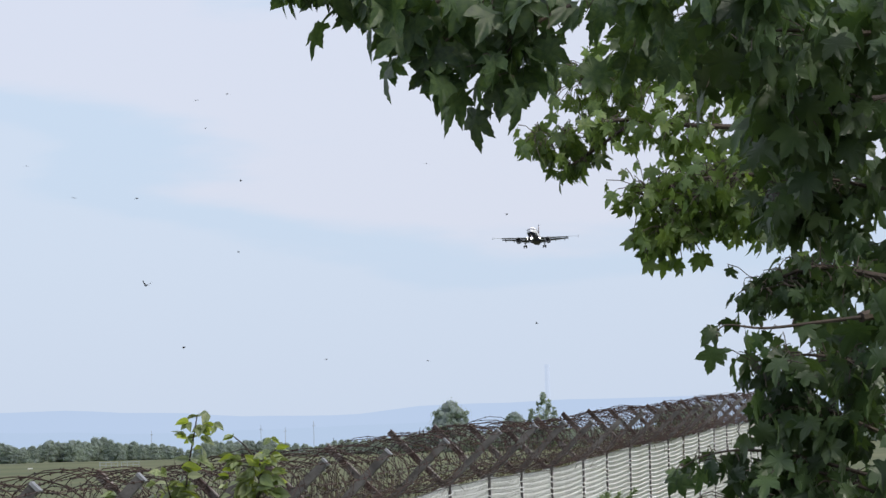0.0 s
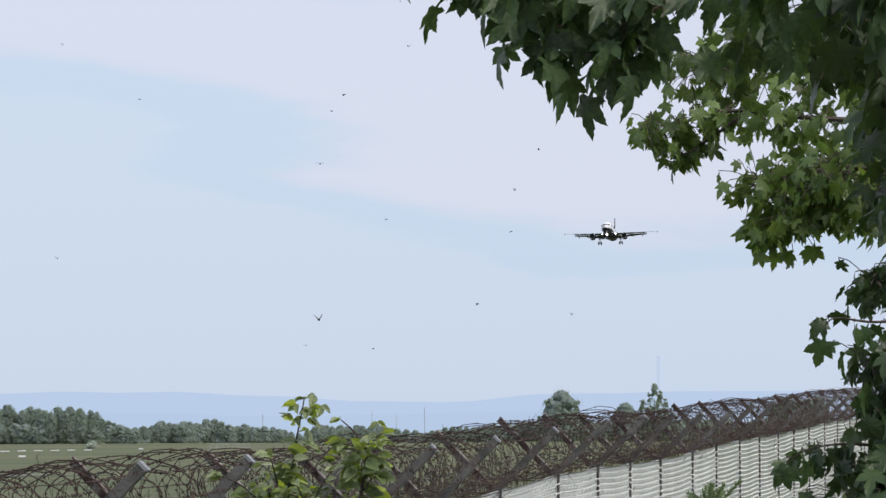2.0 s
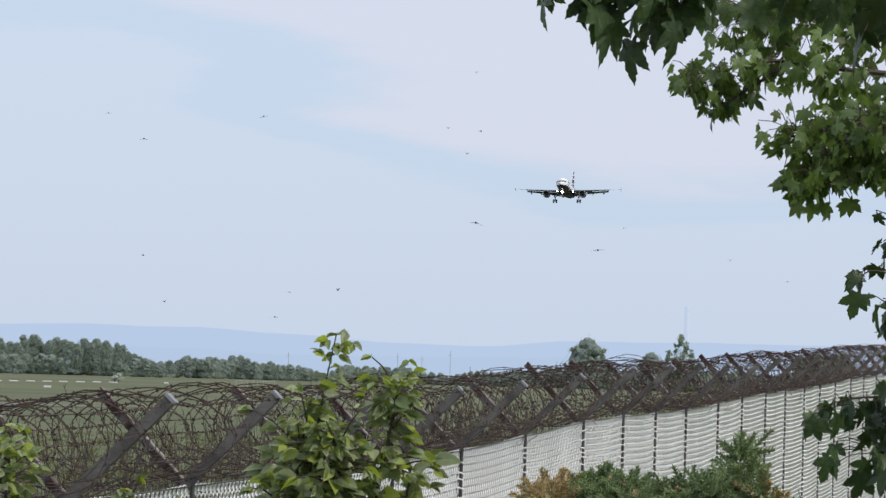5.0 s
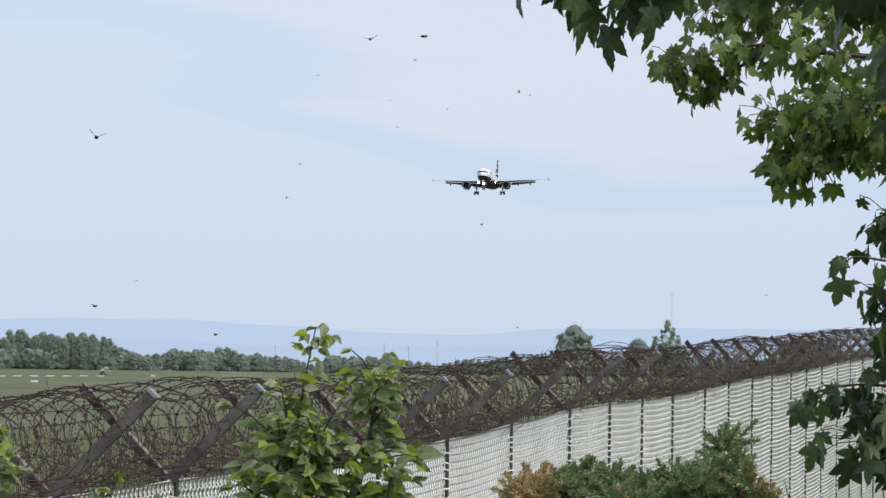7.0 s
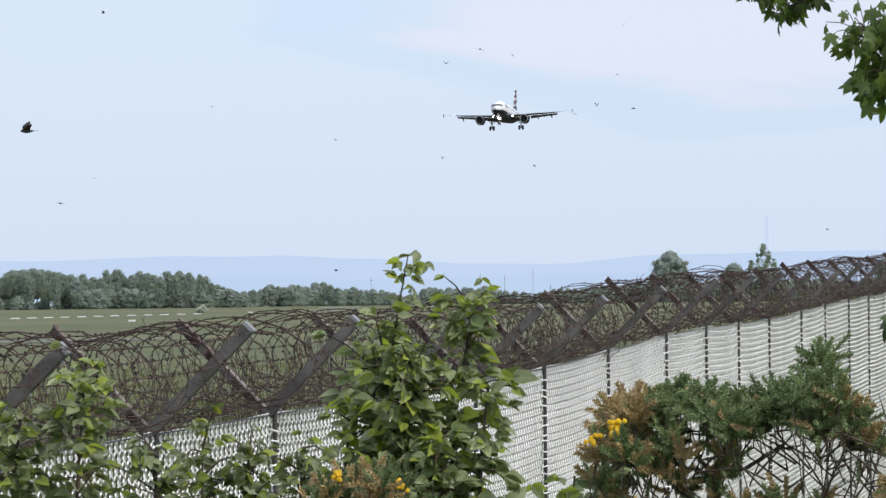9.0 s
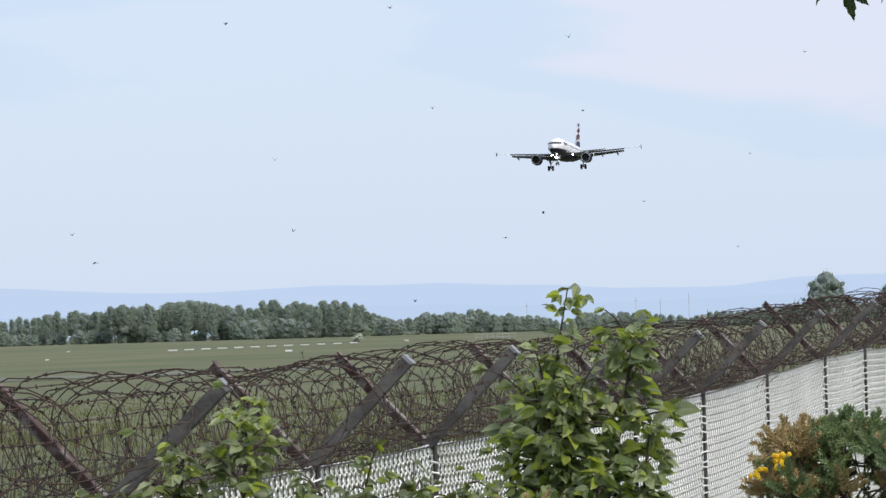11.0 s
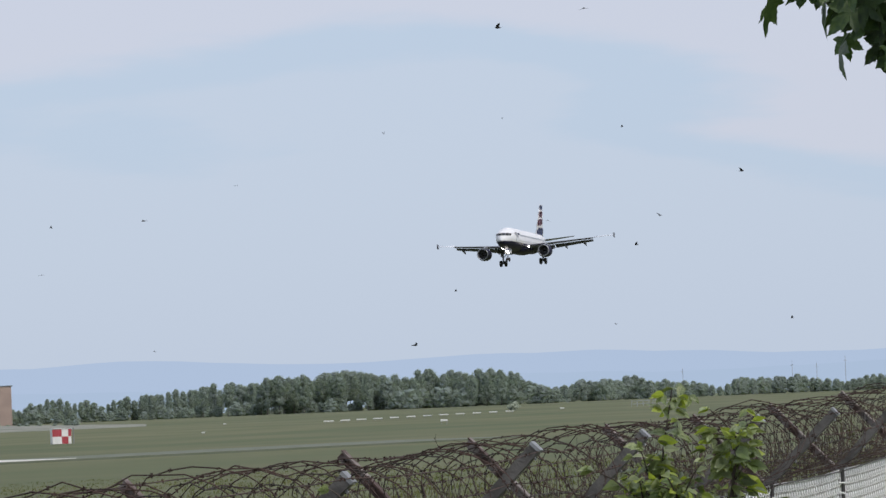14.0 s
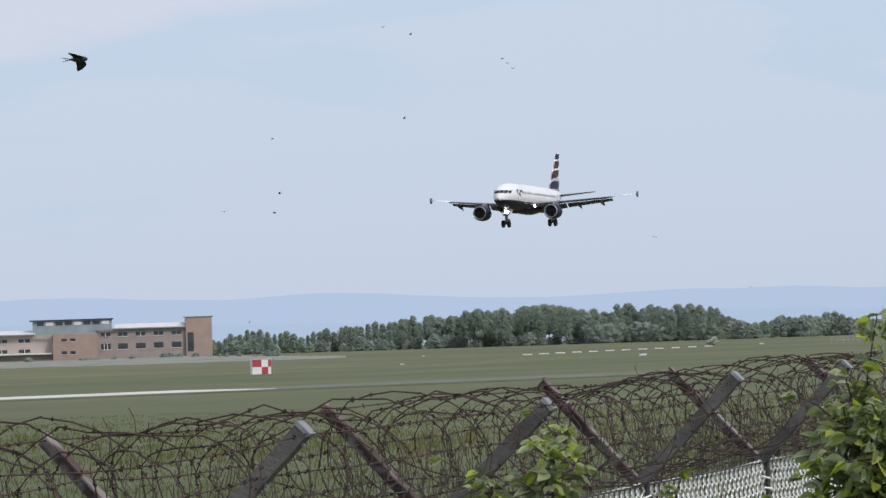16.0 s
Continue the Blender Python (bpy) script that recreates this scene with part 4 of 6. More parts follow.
        return foil(-29.6 - 4.9 * f, 0, z, 6.2 - 4.0 * f, 0.09 - 0.01 * f, True)
    fin = part("fin", loft([fin_ring(z) for z in (1.5, 4.7, 7.95)]), skin_mat, t, "tall white fin with dark red and blue waves", smooth=True)
    for side in (1, -1):
        for j, (x0, z0, w, h, tilt, mt) in enumerate([(-30.2, 1.75, 5.2, 1.35, 0.22, fin_blue_mat), (-31.2, 3.4, 4.2, 1.3, 0.38, fin_red_mat), (-32.8, 5.1, 3.0, 1.25, 0.40, fin_red_mat), (-33.9, 6.75, 2.2, 1.0, 0.25, fin_blue_mat)]):
            bm = bmesh.new()
            k = 8
            pts = []
            for q in range(k + 1):
                x = x0 - w * q / k
                pts.append((x, z0 + tilt * w * q / k * 0.6 + 0.14 * math.sin(q * 0.9)))
            low = [bm.verts.new((x, 0, z)) for x, z in pts]
            high = [bm.verts.new((x - 0.25, 0, z + h * (0.55 + 0.45 * math.sin(math.pi * (q + 0.6) / (k + 1.2))))) for q, (x, z) in enumerate(pts)]
            for v in low + high:
                f = (v.co.z - 1.7) / 6.2
                c = (-(v.co.x) - 29.6 - 4.9 * f) / (6.2 - 4.0 * f)
                c = min(max(c, 0.01), 0.99)
                v.co.x = -(29.6 + 4.9 * f + c * (6.2 - 4.0 * f))
                thick = (0.09 - 0.01 * f) * (6.2 - 4.0 * f) * 1.3 * math.sqrt(1 - c) * (c ** 0.8 + 0.03)
                v.co.y = side * (thick + 0.03)
            for q in range(k):
                bm.faces.new((low[q], low[q + 1], high[q + 1], high[q]))
            bmesh.ops.solidify(bm, geom=bm.faces[:], thickness=0.02)
            part("wave_band", bm, mt, fin)
    # nose gear
    nose = tube("nose_gear", [(-5.07, 0, -1.6), (-5.07, 0, -3.95)], 0.11, strut_mat, t, 10)
    for dy in (-0.25, 0.25):
        wheel(nose, -5.07, dy, -3.9, 0.40, 0.11)
        part("gear_door", boxed(-6.4, dy * 1.7 - 0.02, -2.7, -4.6, dy * 1.7 + 0.02, -1.9), skin_mat, nose)
    lamp(t, -4.8, 0.0, -2.45, 0.27)
    return t


def wheel(parent, x, y, z, r, w):
    rings = []
    for dy, k in ((-w, 0.6), (-w, 0.86), (-w * 0.6, 1.0), (w * 0.6, 1.0), (w, 0.86), (w, 0.6)):
        rings.append([(x + math.cos(2 * math.pi * j / 20) * r * k, y + dy, z + math.sin(2 * math.pi * j / 20) * r * k) for j in range(20)])
    wh = part("wheel", loft(rings), tyre_mat, parent, "black tyre", smooth=True)
    return wh


def lamp(parent, x, y, z, r):
    bm = bmesh.new()
    bmesh.ops.create_uvsphere(bm, u_segments=14, v_segments=8, radius=r)
    bmesh.ops.translate(bm, vec=(x, y, z), verts=bm.verts[:])
    return part("landing_light", bm, lamp_mat, parent, "glaring white landing light", smooth=True)


plane = airliner()

# ---- near plants ----
def maple_leaf_mesh(seed):
    """A five-lobed leaf, one metre wide, stalk at the origin, folded a little along its veins."""
    rng = random.Random(seed)
    tips = [(-104, 0.58), (-50, 0.92), (0, 1.10), (50, 0.92), (104, 0.58)]
    fold, arch = rng.uniform(0.05, 0.45), rng.uniform(0.25, 0.8)
    outline = [(-150, 0.20)]
    for i, (a, r) in enumerate(tips):
        r *= rng.uniform(0.88, 1.10)
        outline += [(a - 19, r * 0.70), (a - 12, r * 0.74), (a - 9, r * 0.84), (a - 4, r * 0.88), (a, r), (a + 5, r * 0.87), (a + 10, r * 0.82), (a + 13, r * 0.73), (a + 19, r * 0.69)]
        if i < 4:
            b = (a + tips[i + 1][0]) / 2
            outline.append((b, 0.52 * rng.uniform(0.85, 1.12)))
    outline.append((150, 0.20))
    verts, faces = [(0, 0, 0), (0, 0.45, 0.03)], []
    for a, r in outline:
        x, y = math.sin(radians(a)) * r * 0.62, 0.32 + math.cos(radians(a)) * r * 0.62
        d = math.hypot(x, y - 0.3)
        verts.append((x, y, fold * abs(x) - arch * d * d + rng.uniform(-0.015, 0.015)))
    n = len(outline)
    for k in range(n - 1):
        faces.append((1, 3 + k, 2 + k))
    faces.append((1, 2, 0))
    faces.append((1, 0, 1 + n))
    return verts, faces


def oval_leaf_mesh(seed):
    """A pointed oval leaf, one metre long, arched and folded along its midrib."""
    rng = random.Random(seed)
    verts, faces = [], []
    rows = [(0.0, 0.0), (0.12, 0.17), (0.32, 0.29), (0.55, 0.27), (0.78, 0.15), (1.0, 0.0)]
    curl = rng.uniform(0.1, 0.45)
    for y, w in rows:
        z = -curl * y * y
        verts += [(-w, y, z + w * 0.28), (0, y, z), (w, y, z + w * 0.28)]
    for i in range(len(rows) - 1):
        a = 3 * i
        faces += [(a, a + 1, a + 4, a + 3), (a + 1, a + 2, a + 5, a + 4)]
    return verts, faces


def leaf_matrix(at, out, size, rng, droop=0.6, spin=0.6):
    """A leaf at a place, its length along out bent downwards, its face turned up and about."""
    d = Vector(out) + Vector((rng.gauss(0, 0.35), rng.gauss(0, 0.35), rng.gauss(0, 0.25) - droop))
    d.normalize()
    up = Vector((rng.gauss(0, spin), rng.gauss(0, spin) - 0.35, 0.8)).normalized()
    x = d.cross(up)
    x = x.normalized() if x.length > 1e-3 else d.orthogonal().normalized()
    z = x.cross(d)
    m = Matrix((x, d, z)).transposed().to_4x4()
    return Matrix.Translation(at) @ m @ Matrix.Scale(size, 4)


def smooth_line(points, steps=5):
    """A curve through points."""
    p = [Vector(q) for q in points]
    p = [p[0] * 2 - p[1]] + p + [p[-1] * 2 - p[-2]]
    line = []
    for i in range(1, len(p) - 2):
        for k in range(steps):
            t = k / steps
            line.append(0.5 * ((2 * p[i]) + (p[i + 1] - p[i - 1]) * t + (2 * p[i - 1] - 5 * p[i] + 4 * p[i + 1] - p[i + 2]) * t * t + (3 * p[i] - p[i - 1] - 3 * p[i + 1] + p[i + 2]) * t ** 3))
    return line + [p[-2]]


def leaves_into(pool, shapes, mats, rng):
    """Joined leaves: corners and faces of every matrix in the pool."""
    verts, faces, slots = [], [], []
    for m, slot in pool:
        v, f = shapes[rng.randrange(len(shapes))]
        first = len(verts)
        verts += [m @ Vector(p) for p in v]
        faces += [tuple(first + k for k in q) for q in f]
        slots += [slot] * len(f)
    return verts, faces, slots


NEAR_TRUNK = [(2.9, 11.8, -0.2), (2.8, 11.7, 1.5), (2.9, 11.6, 3.2), (2.75, 11.7, 5.0), (2.8, 11.9, 7.5)]
NEAR_BOUGHS = [
    # whether it leaves the trunk, path, leaves, spread, leaf size
    (True, [(0.72, 8.96, 3.94), (0.47, 8.96, 3.91), (0.15, 8.95, 3.91), (-0.09, 8.94, 3.90), (-0.30, 8.94, 3.93), (-0.46, 8.93, 3.96)], 130, 0.038, 0.128),
    (False, [(0.10, 8.95, 3.86), (0.02, 8.95, 3.82), (-0.05, 8.95, 3.75), (-0.11, 8.95, 3.68)], 22, 0.026, 0.122),
    (False, [(0.04, 9.00, 3.85), (-0.00, 9.00, 3.77), (-0.03, 9.01, 3.70)], 12, 0.022, 0.120),
    (False, [(-0.04, 8.95, 3.88), (-0.13, 8.95, 3.83), (-0.20, 8.95, 3.77), (-0.23, 8.95, 3.74)], 18, 0.022, 0.122),
    (False, [(-0.16, 8.94, 3.89), (-0.25, 8.94, 3.85), (-0.28, 8.95, 3.80), (-0.30, 8.95, 3.77)], 8, 0.012, 0.110),
    (False, [(-0.26, 8.94, 3.92), (-0.33, 8.94, 3.88), (-0.35, 8.94, 3.87)], 9, 0.018, 0.108),
    (False, [(-0.35, 8.94, 3.93), (-0.41, 8.94, 3.93), (-0.46, 8.93, 3.94), (-0.51, 8.93, 3.97)], 14, 0.020, 0.115),
    (True, [(0.75, 9.42, 3.83), (0.55, 9.41, 3.84), (0.35, 9.41, 3.85), (0.26, 9.40, 3.89)], 75, 0.070, 0.128),
    (True, [(0.83, 9.83, 3.70), (0.74, 9.82, 3.72), (0.64, 9.82, 3.70), (0.57, 9.82, 3.68)], 70, 0.055, 0.118),
    (True, [(0.85, 10.14, 3.51), (0.75, 10.13, 3.53), (0.65, 10.13, 3.52), (0.57, 10.13, 3.50)], 55, 0.045, 0.108),
    (True, [(0.86, 9.85, 3.27), (0.70, 9.84, 3.30), (0.61, 9.84, 3.28), (0.54, 9.84, 3.25)], 150, 0.034, 0.064),
    (True, [(0.78, 9.67, 3.17), (0.67, 9.67, 3.16), (0.55, 9.67, 3.15), (0.46, 9.66, 3.16), (0.43, 9.66, 3.14)], 9, 0.012, 0.085),
    (True, [(0.84, 9.68, 3.04), (0.69, 9.67, 3.08), (0.59, 9.67, 3.08), (0.54, 9.67, 3.06)], 80, 0.036, 0.086),
    (True, [(0.83, 9.69, 2.89), (0.69, 9.68, 2.95), (0.59, 9.68, 2.96), (0.53, 9.68, 2.94)], 95, 0.038, 0.086),
    (True, [(0.83, 9.69, 2.78), (0.63, 9.68, 2.84), (0.50, 9.68, 2.86), (0.40, 9.68, 2.85), (0.34, 9.68, 2.82)], 28, 0.016, 0.085),
    (True, [(0.83, 9.69, 2.74), (0.68, 9.69, 2.80), (0.59, 9.68, 2.81), (0.53, 9.68, 2.79)], 95, 0.040, 0.086),
    (True, [(0.82, 9.70, 2.58), (0.68, 9.69, 2.66), (0.59, 9.69, 2.69), (0.51, 9.69, 2.72), (0.47, 9.68, 2.75)], 80, 0.040, 0.086),
]
# leafy masses: middle, spread, leaves
NEAR_MASSES = [
    ((0.68, 10.22, 3.69), (0.07, 0.25, 0.07), 75),
    ((0.79, 9.72, 3.90), (0.07, 0.25, 0.05), 90),
    ((0.62, 9.61, 3.85), (0.15, 0.25, 0.05), 110),
    ((0.79, 10.12, 3.74), (0.10, 0.25, 0.13), 100),
    ((0.78, 10.53, 3.54), (0.09, 0.25, 0.11), 60),
    ((0.82, 10.34, 3.39), (0.07, 0.25, 0.13), 60),
    ((0.80, 9.95, 3.15), (0.06, 0.25, 0.11), 60),
    ((0.75, 9.96, 2.99), (0.08, 0.25, 0.08), 45),
    ((0.76, 9.97, 2.82), (0.09, 0.25, 0.08), 30),
    ((0.77, 9.98, 2.64), (0.09, 0.25, 0.08), 100),
    # the next three hang unseen overhead, added to shade the boughs below
    ((2.4, 11.8, 5.2), (0.9, 0.9, 0.8), 300),
    ((1.4, 9.6, 4.9), (0.6, 0.7, 0.25), 220),
    ((0.6, 9.0, 4.75), (0.6, 0.5, 0.14), 140),
    ((1.75, 10.5, 3.6), (0.25, 0.5, 0.6), 240),
    ((1.75, 10.0, 2.7), (0.20, 0.4, 0.4), 70),
]
# boughs that carry the lighter leaf colour painted as sunlit
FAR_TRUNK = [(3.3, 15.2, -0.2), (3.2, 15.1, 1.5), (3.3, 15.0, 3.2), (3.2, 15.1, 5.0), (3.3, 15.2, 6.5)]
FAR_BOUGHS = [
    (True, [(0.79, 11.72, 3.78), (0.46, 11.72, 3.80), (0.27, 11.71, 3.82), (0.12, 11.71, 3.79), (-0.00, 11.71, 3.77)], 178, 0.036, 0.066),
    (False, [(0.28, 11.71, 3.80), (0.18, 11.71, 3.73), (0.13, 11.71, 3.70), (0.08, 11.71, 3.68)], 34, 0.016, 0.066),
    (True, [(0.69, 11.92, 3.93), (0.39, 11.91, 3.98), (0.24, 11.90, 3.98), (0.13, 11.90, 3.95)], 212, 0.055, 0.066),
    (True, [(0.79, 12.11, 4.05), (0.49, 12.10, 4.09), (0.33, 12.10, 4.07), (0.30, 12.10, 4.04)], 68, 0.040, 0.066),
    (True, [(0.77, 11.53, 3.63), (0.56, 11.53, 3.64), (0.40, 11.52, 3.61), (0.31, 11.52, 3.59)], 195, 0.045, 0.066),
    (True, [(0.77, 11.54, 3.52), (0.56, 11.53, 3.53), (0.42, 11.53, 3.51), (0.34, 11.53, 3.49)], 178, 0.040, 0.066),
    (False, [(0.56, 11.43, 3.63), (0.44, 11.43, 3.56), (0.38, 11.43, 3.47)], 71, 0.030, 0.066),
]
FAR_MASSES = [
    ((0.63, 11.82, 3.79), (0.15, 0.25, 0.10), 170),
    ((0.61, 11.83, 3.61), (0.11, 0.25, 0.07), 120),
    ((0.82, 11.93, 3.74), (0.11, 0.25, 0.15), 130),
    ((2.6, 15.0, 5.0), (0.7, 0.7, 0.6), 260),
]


def maple(name, label, trunk, boughs, dense, leaf_mat, seed, mass_leaf):
    """A maple: trunk and limbs to the side, leafy boughs hanging into view."""
    t = thing(name, (0, 0, 0), 0, label, "tree")
    rng = random.Random(seed)
    tube("trunk", smooth_line(trunk), 0.20, bark_mat, t, 12, 0.45)
    pool, stalks_v, stalks_f = [], [], []
    for limb, path, count, spread, size in boughs:
        line = smooth_line(path, 6)
        if limb:
            # the bare limb that carries it from the trunk
            foot = Vector(trunk[2]).lerp(Vector(trunk[3]), 0.4)
            start = Vector(path[0])
            way = (start - Vector(path[1])).normalized()
            foot.z += (start.z - foot.z) * 0.6
            tube("limb", smooth_line([foot, foot.lerp(start, 0.55) + way * 0.12 + Vector((0, 0, 0.1)), start], 6), 0.030, twig_mat, t, 7, 0.45)
        tube("bough", line, 0.010 if count > 100 else 0.006, twig_mat, t, 6, 0.2)
        for k in range(count):
            q = rng.random() ** 0.9 if count > 60 else 0.2 + 0.8 * (k + 0.5) / count
            i = min(int(q * (len(line) - 1)), len(line) - 2)
            p = line[i].lerp(line[i + 1], rng.random())
            out = Vector((rng.gauss(-0.3, 0.7), rng.gauss(0, 0.8), rng.gauss(-0.1, 0.5)))
            at = p + Vector((rng.gauss(0, spread), rng.gauss(0, spread * 1.6), rng.gauss(-spread * 0.2, spread * 0.8)))
            s = size * rng.uniform(0.62, 1.12)
            m = leaf_matrix(at, out, s, rng, droop=1.35, spin=0.8)
            tube_into(stalks_v, stalks_f, [p.lerp(at, 0.25), at.lerp(p, 0.3) + Vector((0, 0, 0.008)), at], 0.0014, 3)
            pool.append((m, 0))
    for c, r, count in dense:
        for k in range(count):
            g = [max(-1.5, min(1.5, rng.gauss(0, 1))) for _ in range(3)]
            at = Vector(c) + Vector((g[0] * r[0], g[1] * r[1], g[2] * r[2]))
            pool.append((leaf_matrix(at, (rng.gauss(-0.3, 0.8), rng.gauss(0, 0.8), 0), mass_leaf * rng.uniform(0.65, 1.15), rng, droop=1.0), 0))
    shapes = [maple_leaf_mesh(k) for k in range(9)]
    pool.sort(key=lambda e: e[0].translation.x)
    near, rest = pool[:280], pool[280:]
    v, f, sl = leaves_into(rest, shapes, [leaf_mat], rng)
    tagged(raw("foliage", v, f, leaf_mat, t, "dense green lobed leaves", smooth=True), kind="stuff")
    tagged(raw("petiole", stalks_v, stalks_f, twig_mat, t, "thin reddish leaf stalks"), kind="stuff")
    meshes = []
    for v, f in shapes:
        me = bpy.data.meshes.new("leaf")
        me.from_pydata(v, [], f)
        me.materials.append(leaf_mat)
        me.shade_smooth()
        meshes.append(me)
    for m, _ in near:
        ob = new("leaf", meshes[rng.randrange(len(meshes))])
        ob.matrix_basis = m
        ob.parent = t


maple("maple_tree", "maple with dark green lobed leaves hanging beside the fence", NEAR_TRUNK, NEAR_BOUGHS, NEAR_MASSES, maple_mat, 21, 0.108)
maple("field_maple", "maple behind the nearer one beside the fence, leaves coloured as sunlit", FAR_TRUNK, FAR_BOUGHS, FAR_MASSES, sunlit_leaf_mat, 22, 0.070)


def shrub(name, stems, leaf_size, label, category, seed, mats, young=0.2, per=24):
    """A bush of bent stems with pointed oval leaves in pairs."""
    t = thing(name, label=label, category=category)
    rng = random.Random(seed)
    pool, v0, f0 = [], [], []
    for path, thick, count, spread in stems:
        line = smooth_line(path, 7)
        tube("stem", line, thick, twig_mat, t, 6, 0.3)
        n = len(line)
        for k in range(count):
            q = rng.random() ** 0.7
            i = min(int(q * (n - 1)), n - 2)
            p = line[i].lerp(line[i + 1], rng.random())
            if p.z < 1.2:
                continue
            side = rng.uniform(0, 6.28)
            out = Vector((math.cos(side), math.sin(side), rng.uniform(0.0, 0.7)))
            reach = abs(rng.gauss(0, spread)) * (1.15 - 0.75 * q)
            at = p + out * reach + Vector((rng.gauss(0, 0.02), rng.gauss(0, 0.02), rng.gauss(0, 0.03)))
            if reach > 0.05:
                tube_into(v0, f0, [p, p.lerp(at, 0.6) + Vector((0, 0, 0.01)), at], 0.003, 4, 0.5)
            for c in range(4):
                m = leaf_matrix(at, out + Vector((rng.gauss(0, 0.5), rng.gauss(0, 0.5), 0.2)), leaf_size * rng.uniform(0.5, 1.2) * (1.18 - 0.78 * q), rng, droop=0.7, spin=0.8)
                pool.append((m, 1 if rng.random() < young * (0.4 + q) else 0))
    shapes = [oval_leaf_mesh(k + seed) for k in range(6)]
    pool.sort(key=lambda e: -e[0].translation.z)
    near, rest = pool[:150], pool[150:]
    v, f, sl = leaves_into(rest, shapes, mats, rng)
    tagged(raw("foliage", v, f, mats, t, "fresh green pointed leaves", slots=sl), kind="stuff")
    if v0:
        tagged(raw("twig_work", v0, f0, twig_mat, t, "thin dark twigs"), kind="stuff")
    kinds = {}
    for slot in (0, 1):
        for i, (sv, sf) in enumerate(shapes):
            me = bpy.data.meshes.new("leaf")
            me.from_pydata(sv, [], sf)
            me.materials.append(mats[slot])
            kinds[slot, i] = me
    for m, slot in near:
        ob = new("leaf", kinds[slot, rng.randrange(6)])
        ob.matrix_basis = m
        ob.parent = t
    return t


shrub("elder_bush", [
    ([(-0.95, 11.4, -0.1), (-0.98, 11.4, 1.6), (-1.02, 11.36, 2.5), (-0.99, 11.36, 2.80), (-0.955, 11.35, 2.99)], 0.006, 46, 0.028),
    ([(-0.80, 11.4, -0.1), (-0.82, 11.4, 1.6), (-0.84, 11.38, 2.4), (-0.80, 11.36, 2.70), (-0.77, 11.35, 2.88)], 0.012, 150, 0.08),
    ([(-1.0, 11.45, -0.1), (-1.03, 11.45, 1.6), (-1.06, 11.42, 2.35), (-1.06, 11.4, 2.60), (-1.03, 11.4, 2.76)], 0.012, 140, 0.09),
    ([(-0.9, 11.3, -0.1), (-0.93, 11.3, 1.6), (-0.97, 11.28, 2.3), (-0.95, 11.28, 2.58), (-0.93, 11.28, 2.72)], 0.012, 290, 0.11),
    ([(-0.78, 11.3, -0.1), (-0.77, 11.3, 1.5), (-0.76, 11.28, 2.2), (-0.75, 11.28, 2.45), (-0.73, 11.28, 2.62)], 0.010, 120, 0.06),
    ([(-0.88, 11.2, -0.1), (-0.9, 11.2, 1.4), (-0.9, 11.2, 2.1), (-0.87, 11.2, 2.48)], 0.010, 290, 0.11),
    ([(-1.12, 11.3, -0.1), (-1.13, 11.3, 1.4), (-1.14, 11.3, 2.2), (-1.12, 11.3, 2.54)], 0.010, 120, 0.08),
], 0.096, "leafy green bush with yellowish young tips before the fence", "bush", 3, [shrub_mat, young_mat], 0.17)
shrub("bramble_bush", [
    ([(-1.9, 10.9, -0.1), (-1.86, 10.9, 1.5), (-1.82, 10.9, 2.3), (-1.79, 10.9, 2.70)], 0.010, 200, 0.10),
    ([(-2.05, 10.9, -0.1), (-2.03, 10.9, 1.5), (-2.0, 10.9, 2.2), (-1.97, 10.9, 2.56)], 0.010, 260, 0.13),
    ([(-1.75, 10.8, -0.1), (-1.70, 10.8, 1.4), (-1.62, 10.8, 2.1), (-1.58, 10.8, 2.46)], 0.010, 210, 0.11),
    ([(-1.55, 10.6, -0.1), (-1.5, 10.6, 1.3), (-1.44, 10.55, 2.0), (-1.42, 10.5, 2.50)], 0.009, 260, 0.11),
    ([(-1.38, 10.6, -0.1), (-1.36, 10.6, 1.3), (-1.32, 10.55, 2.0), (-1.30, 10.5, 2.47)], 0.009, 280, 0.11),
    ([(-1.25, 10.6, -0.1), (-1.22, 10.6, 1.3), (-1.19, 10.55, 2.0), (-1.16, 10.5, 2.49)], 0.009, 260, 0.10),
    ([(-2.2, 10.8, -0.1), (-2.2, 10.8, 1.4), (-2.2, 10.8, 2.1), (-2.2, 10.8, 2.44)], 0.009, 220, 0.12),
], 0.094, "low tangled green bush growing up the fence", "bush", 8, [shrub_mat, young_mat], 0.15)
shrub("bramble_bush", [
    ([(-0.50, 10.3, -0.1), (-0.48, 10.3, 1.3), (-0.47, 10.3, 2.0), (-0.45, 10.3, 2.42)], 0.009, 60, 0.08),
    ([(-0.65, 10.3, -0.1), (-0.62, 10.3, 1.3), (-0.60, 10.3, 2.0), (-0.58, 10.3, 2.36)], 0.009, 60, 0.09),
], 0.11, "low bush with broad pointed leaves beside the gorse", "bush", 12, [shrub_mat, young_mat], 0.3)


